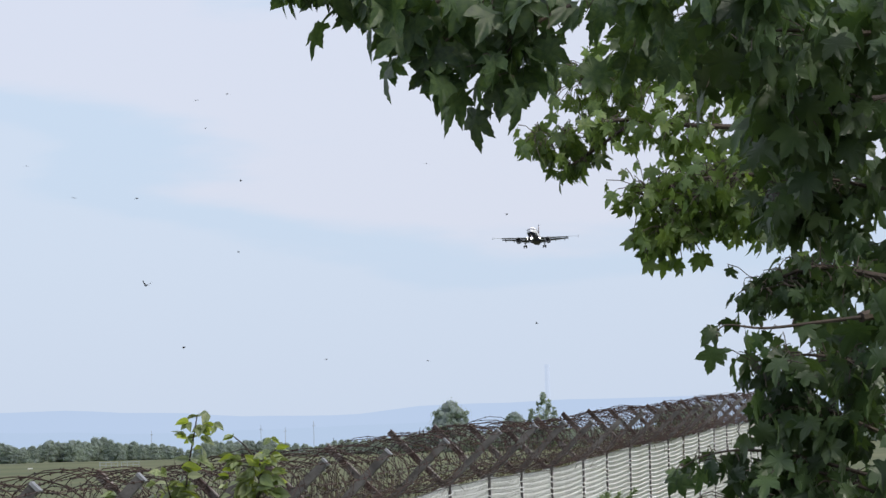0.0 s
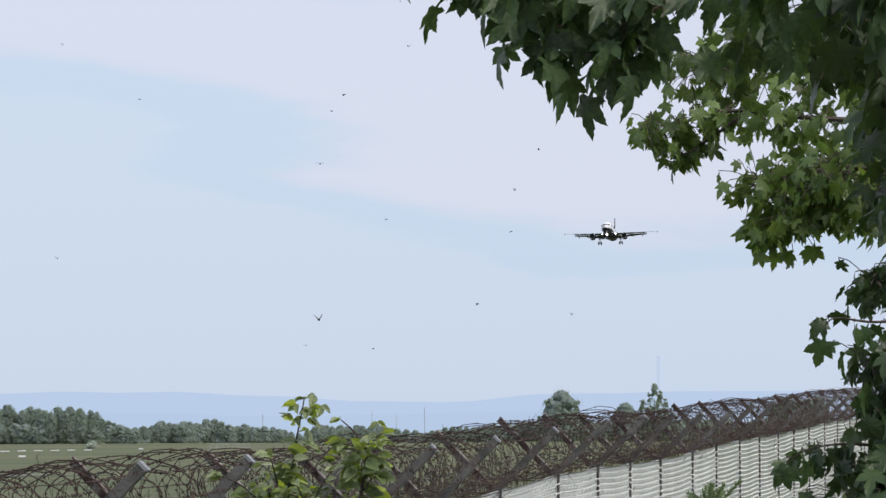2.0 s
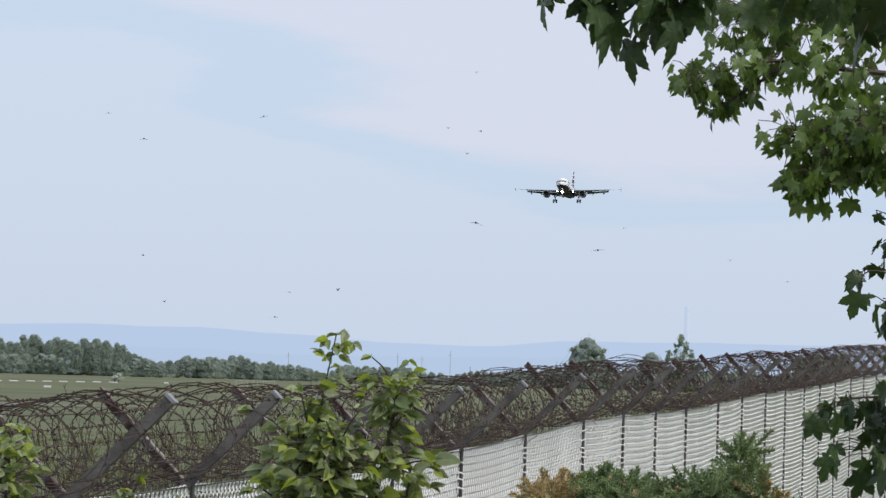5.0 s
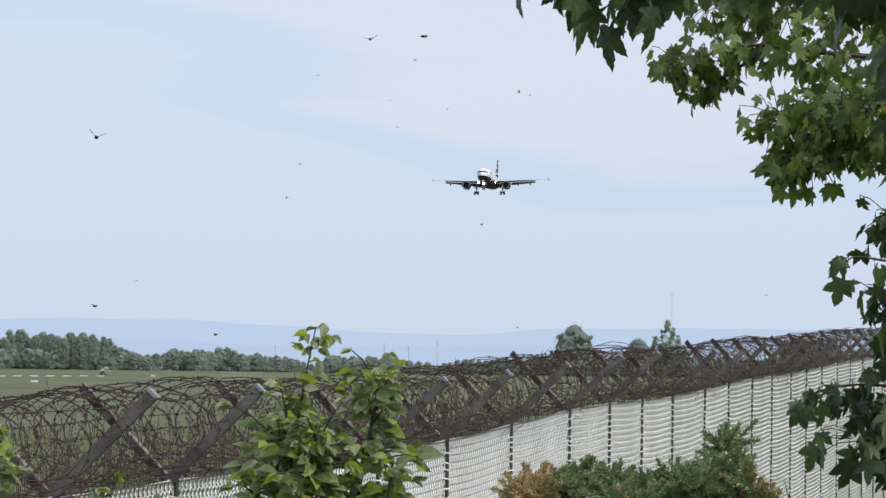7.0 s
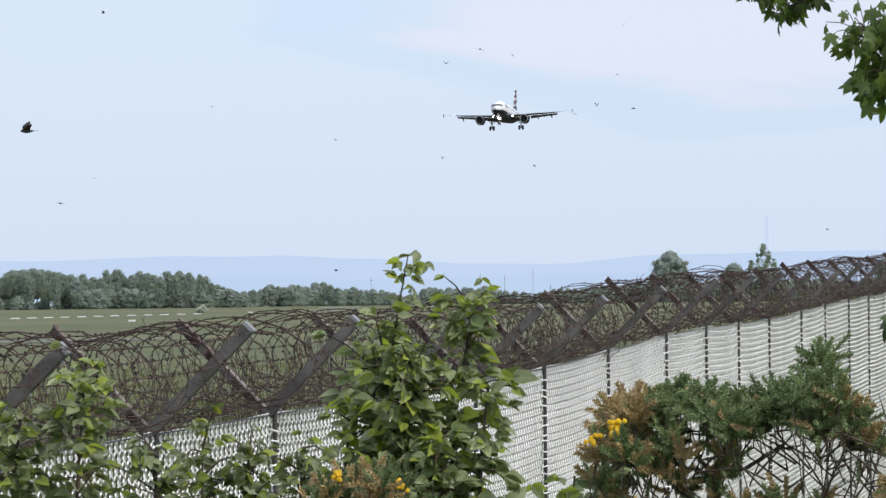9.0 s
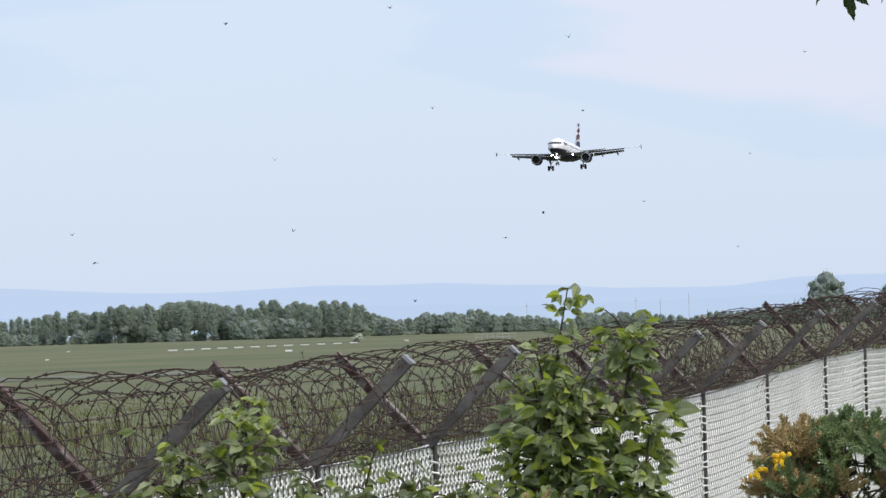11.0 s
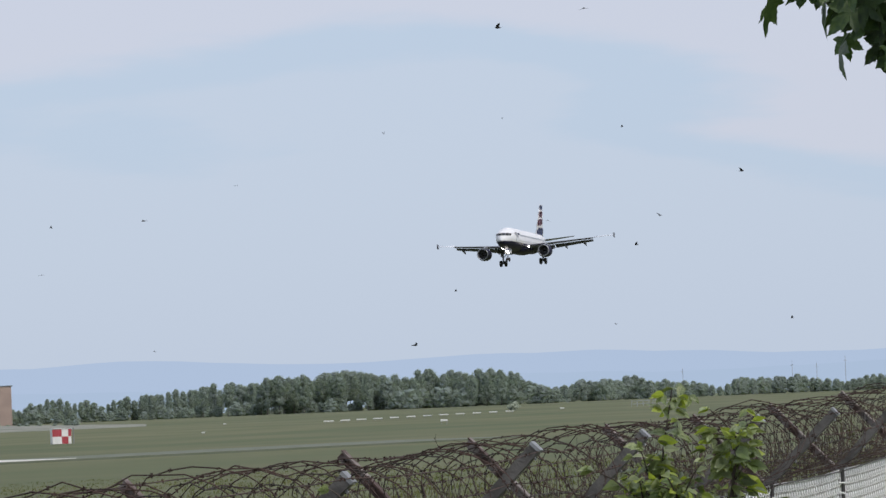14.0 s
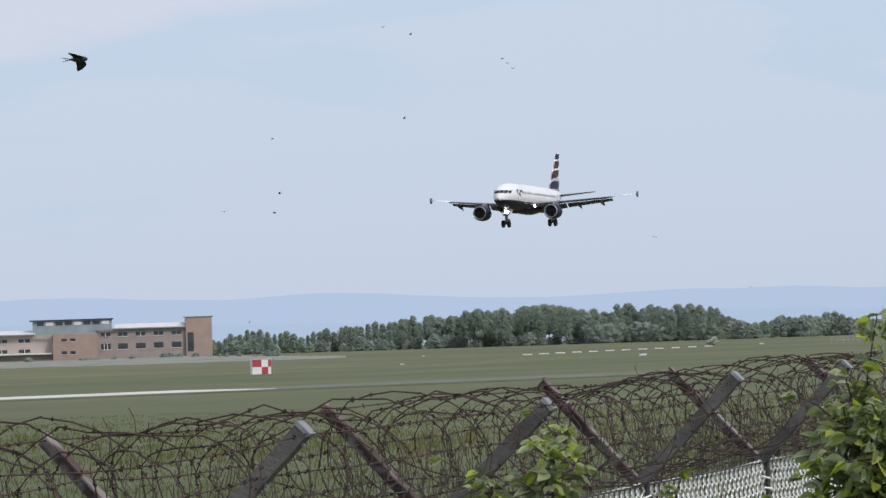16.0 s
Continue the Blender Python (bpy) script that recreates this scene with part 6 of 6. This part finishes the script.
    walk(swallows[4], [
        (0.0, pose(-10.27, 107.13, 7.34, 14, 0, 118)),
        (0.5, pose(-15.08, 116.04, 6.60, -3, 0, 188)),
        (1.0, pose(-11.18, 99.06, 5.91, 3, 0, 258)),
        (1.5, pose(-10.91, 111.62, 6.15, -17, 0, 299)),
        (2.0, pose(-7.52, 92.51, 5.55, 6, 0, 289)),
        (2.5, pose(-6.64, 99.47, 5.73, 15, 0, 359)),
        (3.0, pose(-5.17, 99.56, 5.79, 12, 0, 363)),
        (3.5, pose(-3.83, 99.62, 5.66, 14, 0, 433)),
        (4.0, pose(-2.85, 107.63, 5.89, 6, 0, 434)),
        (4.5, pose(-1.57, 107.66, 5.79, -9, 0, 454)),
        (7.0, pose(-13.08, 243.95, 18.48, 10, 0, 455)),
        (7.5, pose(-15.12, 259.01, 19.84, -10, 0, 462)),
        (8.0, pose(-16.21, 259.14, 16.52, 12, 0, 532)),
        (8.5, pose(-19.17, 259.01, 14.94, -16, 0, 602)),
        (9.5, pose(-19.87, 243.91, 9.33, 12, 0, 605)),
        (13.0, pose(-37.00, 220.20, 25.24, -12, 0, 625)),
        (13.5, pose(-26.18, 176.96, 17.93, -4, 0, 555)),
        (14.0, pose(-35.19, 256.98, 20.87, -7, 0, 485)),
        (14.5, pose(-34.93, 241.40, 23.66, 7, 0, 555)),
        (15.0, pose(-24.73, 146.98, 15.78, -12, 0, 497)),
        (15.5, pose(-49.17, 254.74, 19.90, -4, 0, 467)),
        (16.0, pose(-46.75, 219.12, 15.33, -18, 0, 537)),
    ])
    walk(swallows[5], [
        (0.0, pose(-15.54, 178.79, 7.55, -9, 0, 4)),
        (0.5, pose(-10.91, 179.11, 8.15, -3, 0, -66)),
        (1.0, pose(-8.40, 158.13, 6.58, -14, 0, -71)),
        (2.0, pose(-7.09, 168.06, 8.34, 5, 0, -1)),
        (2.5, pose(-9.01, 223.58, 19.79, -4, 0, -71)),
        (3.0, pose(-8.96, 148.69, 16.68, 8, 0, -95)),
        (3.5, pose(-13.84, 166.96, 18.99, 6, 0, -165)),
        (4.0, pose(-19.28, 190.43, 21.84, -2, 0, -178)),
        (4.5, pose(-17.83, 166.79, 16.62, 13, 0, -108)),
        (7.0, pose(-13.84, 148.83, 9.08, 5, 0, -75)),
        (7.5, pose(-12.94, 148.91, 9.21, 11, 0, -5)),
        (8.0, pose(-12.14, 148.97, 9.30, -6, 0, -75)),
        (8.5, pose(-10.03, 134.08, 10.03, 2, 0, -5)),
        (9.0, pose(-10.07, 148.98, 12.02, -11, 0, -74)),
        (9.5, pose(-8.24, 127.65, 11.78, 18, 0, -4)),
        (12.0, pose(-23.05, 205.85, 4.27, -9, 0, 66)),
        (12.5, pose(-16.09, 178.79, 4.18, -9, 0, -4)),
        (14.5, pose(-22.78, 114.82, 5.30, -15, 0, 66)),
        (15.0, pose(-36.02, 188.89, 7.15, -9, 0, 106)),
        (15.5, pose(-43.14, 187.33, 9.35, 9, 0, 176)),
        (16.0, pose(-45.94, 186.72, 10.21, 7, 0, 192)),
    ])
    walk(swallows[6], [
        (0.0, pose(-16.98, 205.67, 20.77, -13, 0, 97)),
        (0.5, pose(-21.80, 242.74, 25.92, -4, 0, 107)),
        (1.0, pose(-28.42, 242.18, 24.58, -3, 0, 177)),
        (1.5, pose(-29.20, 189.47, 18.47, 6, 0, 247)),
        (2.5, pose(-25.71, 190.55, 7.91, -2, 0, 288)),
        (3.0, pose(-25.24, 177.56, 10.75, 3, 0, 270)),
        (4.0, pose(-25.96, 155.84, 14.33, 12, 0, 278)),
        (4.5, pose(-22.28, 156.47, 13.44, 8, 0, 285)),
        (7.5, pose(-18.07, 126.94, 4.23, -5, 0, 355)),
        (8.0, pose(-34.32, 221.60, 11.25, -2, 0, 425)),
        (8.5, pose(-30.49, 189.51, 15.26, -5, 0, 355)),
        (12.5, pose(-35.65, 188.29, 19.40, -14, 0, 425)),
        (13.0, pose(-38.93, 220.26, 21.00, -11, 0, 456)),
        (13.5, pose(-42.83, 255.74, 21.91, -8, 0, 456)),
        (14.5, pose(-42.63, 256.01, 18.49, -7, 0, 526)),
        (15.0, pose(-46.69, 254.87, 24.32, -7, 0, 552)),
        (16.0, pose(-47.58, 254.99, 20.62, 3, 0, 532)),
    ])
    walk(swallows[7], [
        (0.0, pose(-18.66, 232.67, 21.48, 17, 0, -86)),
        (0.5, pose(-17.39, 214.11, 19.08, 10, 0, -84)),
        (1.0, pose(-15.25, 198.32, 17.89, 10, 0, -81)),
        (1.5, pose(-14.80, 198.42, 16.95, 9, 0, -87)),
        (2.0, pose(-13.97, 172.78, 14.51, 3, 0, -87)),
        (2.5, pose(-14.21, 184.80, 14.60, 15, 0, -157)),
        (3.0, pose(-14.56, 184.79, 14.19, 7, 0, -227)),
        (3.5, pose(-21.92, 255.21, 15.55, 0, 0, -266)),
        (4.0, pose(-19.00, 255.50, 14.21, -15, 0, -336)),
        (4.5, pose(-11.79, 233.54, 15.17, -0, 0, -406)),
        (7.0, pose(-14.75, 223.52, 16.18, -10, 0, -450)),
        (7.5, pose(-11.53, 191.66, 14.24, -13, 0, -445)),
        (8.0, pose(-9.73, 167.68, 13.58, 0, 0, -515)),
        (8.5, pose(-13.21, 191.54, 14.52, 10, 0, -537)),
        (9.0, pose(-12.75, 167.54, 12.60, -7, 0, -473)),
        (12.0, pose(-24.18, 165.92, 17.43, 10, 0, -460)),
        (12.5, pose(-16.22, 148.35, 13.34, 1, 0, -530)),
        (13.0, pose(-18.31, 205.95, 15.44, -13, 0, -600)),
        (13.5, pose(-20.94, 205.49, 18.41, 17, 0, -530)),
        (14.0, pose(-14.47, 106.28, 12.78, -4, 0, -531)),
        (15.5, pose(-49.26, 201.12, 8.34, -7, 0, -601)),
        (16.0, pose(-46.20, 186.60, 9.32, 12, 0, -531)),
    ])
    walk(swallows[8], [
        (0.0, pose(-19.29, 258.28, 25.69, -14, 0, -165)),
        (0.5, pose(-19.39, 258.26, 25.88, 8, 0, -95)),
        (1.0, pose(-15.30, 258.47, 26.54, -11, 0, -25)),
        (1.5, pose(-12.72, 258.52, 27.55, -4, 0, -59)),
        (2.0, pose(-15.23, 258.36, 27.74, -10, 0, -129)),
        (2.5, pose(-17.15, 258.71, 22.24, 12, 0, -90)),
        (3.0, pose(-14.85, 178.70, 11.51, -4, 0, -160)),
        (3.5, pose(-24.39, 258.84, 5.91, 17, 0, -93)),
        (4.5, pose(-15.86, 157.60, 4.18, 5, 0, -83)),
        (7.0, pose(-20.03, 223.23, 14.04, 7, 0, -13)),
        (7.5, pose(-13.71, 206.42, 13.41, 1, 0, -74)),
        (8.0, pose(-7.37, 179.16, 11.59, -7, 0, -77)),
        (8.5, pose(-5.09, 168.05, 10.44, -4, 0, -78)),
        (9.0, pose(-5.04, 168.05, 10.64, 16, 0, -8)),
        (9.5, pose(-6.34, 206.63, 15.96, -11, 0, 62)),
        (12.0, pose(-4.92, 223.90, 17.00, 18, 0, 97)),
        (12.5, pose(-13.09, 259.40, 14.65, 9, 0, 124)),
        (13.5, pose(-28.48, 258.30, 11.11, -5, 0, 185)),
        (14.0, pose(-32.62, 257.70, 14.23, 5, 0, 115)),
        (14.5, pose(-28.11, 258.39, 9.76, -4, 0, 45)),
        (15.5, pose(-27.45, 258.54, 4.63, -4, 0, -25)),
        (16.0, pose(-30.90, 242.83, 5.68, 0, 0, -95)),
    ])
    walk(swallows[9], [
        (0.0, pose(-4.10, 258.52, 44.17, -17, 0, -179)),
        (3.5, pose(-17.39, 258.21, 27.91, -0, 0, -179)),
        (4.5, pose(-32.77, 257.85, 9.06, 17, 0, -109)),
        (8.0, pose(-15.26, 148.82, 4.04, -8, 0, -172)),
        (13.0, pose(-46.09, 255.87, 5.52, 9, 0, -242)),
        (15.5, pose(-67.56, 251.01, 8.60, -2, 0, -172)),
        (16.0, pose(-64.30, 251.92, 4.56, -10, 0, -242)),
    ])
    walk(swallows[10], [
        (0.0, pose(-18.60, 258.78, 20.14, 15, 0, 0)),
        (0.5, pose(-16.91, 258.79, 21.42, -17, 0, 0)),
        (1.0, pose(-15.23, 258.80, 22.69, -7, 0, 3)),
        (1.5, pose(-10.32, 259.11, 21.70, 18, 0, 3)),
        (2.5, pose(-3.85, 259.45, 19.37, -9, 0, 3)),
        (3.0, pose(0.61, 259.70, 15.41, 13, 0, 3)),
        (3.5, pose(2.28, 259.76, 13.77, 4, 0, 2)),
        (4.5, pose(4.69, 259.86, 9.85, 11, 0, -68)),
        (7.0, pose(-8.64, 259.27, 20.41, 5, 0, -138)),
        (7.5, pose(-7.80, 259.40, 18.68, -5, 0, -68)),
        (8.0, pose(-8.01, 259.36, 19.24, 9, 0, -93)),
        (12.0, pose(-10.41, 206.87, 4.93, -17, 0, -90)),
        (12.5, pose(-8.60, 149.30, 7.01, -2, 0, -91)),
        (13.0, pose(-11.61, 148.99, 9.71, -5, 0, -110)),
        (13.5, pose(-11.65, 141.04, 10.48, -1, 0, -85)),
        (14.0, pose(-10.95, 141.10, 10.54, -13, 0, -15)),
        (14.5, pose(-13.67, 178.67, 13.69, -10, 0, 55)),
        (15.0, pose(-14.10, 191.36, 16.28, 2, 0, 92)),
        (16.0, pose(-14.30, 197.23, 17.48, -4, 0, 92)),
    ])
    walk(swallows[11], [
        (0.0, pose(-13.50, 260.72, 8.66, 10, 0, -36)),
        (0.5, pose(-11.93, 259.60, 10.97, 4, 0, -36)),
        (1.0, pose(-6.73, 255.89, 18.60, 13, 0, -7)),
        (3.0, pose(-10.18, 259.40, 17.37, 8, 0, 63)),
        (3.5, pose(-8.44, 259.60, 14.64, 4, 0, 4)),
        (4.0, pose(-4.89, 259.73, 13.77, -8, 0, 2)),
        (4.5, pose(-2.59, 259.78, 13.30, 10, 0, 72)),
        (7.0, pose(-11.61, 259.58, 12.08, -9, 0, 142)),
        (7.5, pose(-9.02, 259.67, 12.30, -15, 0, 212)),
        (12.0, pose(-13.91, 144.44, 14.33, 17, 0, 266)),
        (12.5, pose(-14.41, 172.64, 15.90, 1, 0, 196)),
        (13.0, pose(-26.87, 231.51, 25.53, 10, 0, 126)),
        (13.5, pose(-24.38, 213.04, 23.61, 1, 0, 196)),
        (14.0, pose(-16.54, 143.95, 16.78, 4, 0, 266)),
        (14.5, pose(-18.81, 198.11, 16.50, -17, 0, 196)),
        (15.0, pose(-21.81, 232.78, 15.82, -11, 0, 135)),
        (16.0, pose(-33.60, 212.78, 4.33, 6, 0, 205)),
    ])
    walk(swallows[12], [
        (0.0, pose(-6.98, 259.85, 8.38, 3, 0, -179)),
        (0.5, pose(-9.43, 259.80, 6.58, -12, 0, -109)),
        (3.5, pose(-0.45, 259.70, 15.46, 16, 0, -39)),
        (4.0, pose(-1.04, 259.68, 15.65, -12, 0, 1)),
        (4.5, pose(6.97, 259.80, 10.38, 0, 0, -69)),
        (12.0, pose(-4.96, 256.38, 6.73, -13, 0, -139)),
        (13.0, pose(-10.97, 256.17, 8.27, 8, 0, -104)),
        (13.5, pose(-10.43, 233.89, 7.05, -8, 0, -120)),
        (14.5, pose(-24.29, 232.86, 6.89, -13, 0, -190)),
        (15.0, pose(-28.53, 258.35, 9.12, -16, 0, -120)),
        (16.0, pose(-32.14, 212.95, 8.17, -12, 0, -95)),
    ])
    walk(swallows[13], [
        (0.0, pose(-6.72, 259.28, 20.96, -11, 0, -92)),
        (0.5, pose(-9.20, 185.22, 12.77, 1, 0, -162)),
        (1.5, pose(-17.11, 258.99, 18.17, -2, 0, -232)),
        (2.0, pose(-16.04, 214.07, 20.96, 16, 0, -162)),
        (3.0, pose(-23.24, 254.28, 26.85, 16, 0, -108)),
        (3.5, pose(-21.41, 197.32, 22.68, 11, 0, -178)),
        (4.0, pose(-30.25, 257.56, 21.56, 6, 0, -248)),
        (4.5, pose(-30.64, 232.01, 10.85, 12, 0, -185)),
        (7.5, pose(-33.26, 257.82, 7.50, 16, 0, -255)),
        (8.0, pose(-27.58, 258.50, 6.80, -17, 0, -185)),
        (8.5, pose(-25.55, 166.28, 7.71, -14, 0, -172)),
        (9.0, pose(-42.04, 256.46, 10.79, -5, 0, -242)),
        (12.5, pose(-52.94, 218.00, 8.35, -15, 0, -172)),
        (13.5, pose(-37.44, 163.95, 9.57, 4, 0, -102)),
        (14.5, pose(-29.39, 124.63, 9.62, -9, 0, -172)),
        (15.5, pose(-52.44, 217.76, 16.50, -8, 0, -242)),
        (16.0, pose(-52.02, 238.45, 21.95, -8, 0, -271)),
    ])
    walk(swallows[14], [
        (0.0, pose(-1.68, 259.58, 17.62, -14, 0, 3)),
        (0.5, pose(-1.04, 259.61, 17.04, 9, 0, -67)),
        (1.0, pose(-3.08, 259.40, 20.30, 5, 0, -137)),
        (2.0, pose(-21.92, 259.01, 8.71, 4, 0, -105)),
        (2.5, pose(-17.22, 206.41, 4.83, -17, 0, -75)),
        (3.0, pose(-17.95, 244.10, 7.13, -3, 0, -5)),
        (4.5, pose(-23.61, 243.63, 6.30, 7, 0, 65)),
        (7.0, pose(-22.12, 258.39, 21.48, -12, 0, 135)),
        (8.0, pose(-24.50, 243.37, 12.75, -4, 0, 177)),
        (8.5, pose(-25.41, 258.54, 13.33, -17, 0, 247)),
        (12.0, pose(-35.71, 204.00, 7.03, -15, 0, 253)),
        (12.5, pose(-36.50, 221.20, 12.51, -10, 0, 198)),
        (13.0, pose(-37.11, 203.53, 13.08, -3, 0, 128)),
        (14.0, pose(-52.17, 254.31, 17.24, -1, 0, 108)),
        (14.5, pose(-53.59, 253.94, 18.45, 14, 0, 178)),
        (15.5, pose(-51.91, 217.75, 18.54, -7, 0, 248)),
        (16.0, pose(-50.41, 238.83, 21.46, -17, 0, 178)),
    ])
    walk(swallows[15], [
        (0.0, pose(0.04, 259.89, 10.58, 12, 0, -180)),
        (1.0, pose(-3.44, 259.87, 10.54, -16, 0, -178)),
        (1.5, pose(-7.14, 259.68, 13.66, -15, 0, -108)),
        (2.5, pose(-8.08, 191.80, 14.79, 17, 0, -173)),
        (3.0, pose(-9.82, 259.37, 18.06, 9, 0, -243)),
        (3.5, pose(-8.82, 259.40, 18.21, -6, 0, -173)),
        (4.5, pose(-5.32, 122.22, 6.91, -13, 0, -103)),
        (7.0, pose(-5.14, 86.43, 9.95, -4, 0, -173)),
        (7.5, pose(-13.76, 243.62, 22.58, -6, 0, -243)),
        (8.0, pose(-10.68, 223.51, 19.79, 13, 0, -173)),
        (9.0, pose(-6.99, 179.19, 11.32, -3, 0, -243)),
        (9.5, pose(-8.32, 244.50, 11.57, -15, 0, -259)),
        (12.5, pose(-22.09, 259.02, 7.45, 15, 0, -189)),
        (13.0, pose(-20.56, 178.30, 6.49, 4, 0, -173)),
        (13.5, pose(-36.41, 257.19, 14.23, -14, 0, -243)),
        (14.0, pose(-38.65, 257.01, 9.97, -14, 0, -174)),
        (14.5, pose(-39.74, 256.83, 10.53, -1, 0, -171)),
        (15.0, pose(-46.05, 255.87, 6.47, -15, 0, -167)),
        (16.0, pose(-47.89, 254.92, 20.92, 5, 0, -153)),
    ])
    walk(swallows[16], [
        (0.0, pose(-18.90, 259.26, 15.63, 4, 0, -0)),
        (7.0, pose(-9.33, 259.23, 20.58, -17, 0, -0)),
        (8.0, pose(-7.96, 259.23, 21.29, 11, 0, -70)),
        (12.0, pose(-9.21, 224.14, 8.35, 10, 0, -91)),
        (12.5, pose(-8.55, 224.21, 6.45, 15, 0, -88)),
        (13.0, pose(-8.72, 206.95, 4.34, 6, 0, -109)),
        (14.0, pose(-20.00, 191.17, 9.98, 7, 0, -179)),
        (14.5, pose(-23.74, 243.48, 11.95, -12, 0, -249)),
        (15.0, pose(-19.84, 243.80, 12.75, -17, 0, -319)),
        (16.0, pose(-13.98, 244.27, 13.94, -16, 0, -355)),
    ])
    walk(swallows[17], [
        (0.0, pose(30.82, 262.39, 4.00, 17, 0, -176)),
        (7.0, pose(-9.25, 259.82, 5.58, 5, 0, -176)),
        (7.5, pose(-21.19, 259.06, 9.25, 16, 0, -176)),
        (8.0, pose(-25.89, 258.52, 12.68, -5, 0, -158)),
        (9.0, pose(-34.11, 253.88, 15.12, 9, 0, -98)),
        (13.0, pose(-35.30, 188.95, 9.85, -16, 0, -73)),
        (14.5, pose(-11.58, 178.89, 12.55, -12, 0, -3)),
        (15.0, pose(-15.04, 206.27, 14.50, -8, 0, 67)),
        (16.0, pose(-15.79, 212.20, 14.92, 2, 0, 97)),
    ])
    walk(swallows[18], [
        (0.0, pose(-78.23, 29.96, 9.32, 0, 0, 20)),
        (14.0, pose(-32.23, 39.96, 6.32, 0, 0, 15)),
        (15.0, pose(-18.23, 39.96, 5.32, 10, 0, 8)),
        (15.5, pose(-14.18, 37.31, 5.49, -10, 0, 5)),
        (16.0, pose(-10.14, 34.46, 5.54, -25, 0, 2)),
    ])
    for number, bird in enumerate(swallows):
        beat(bird, number)


motions()
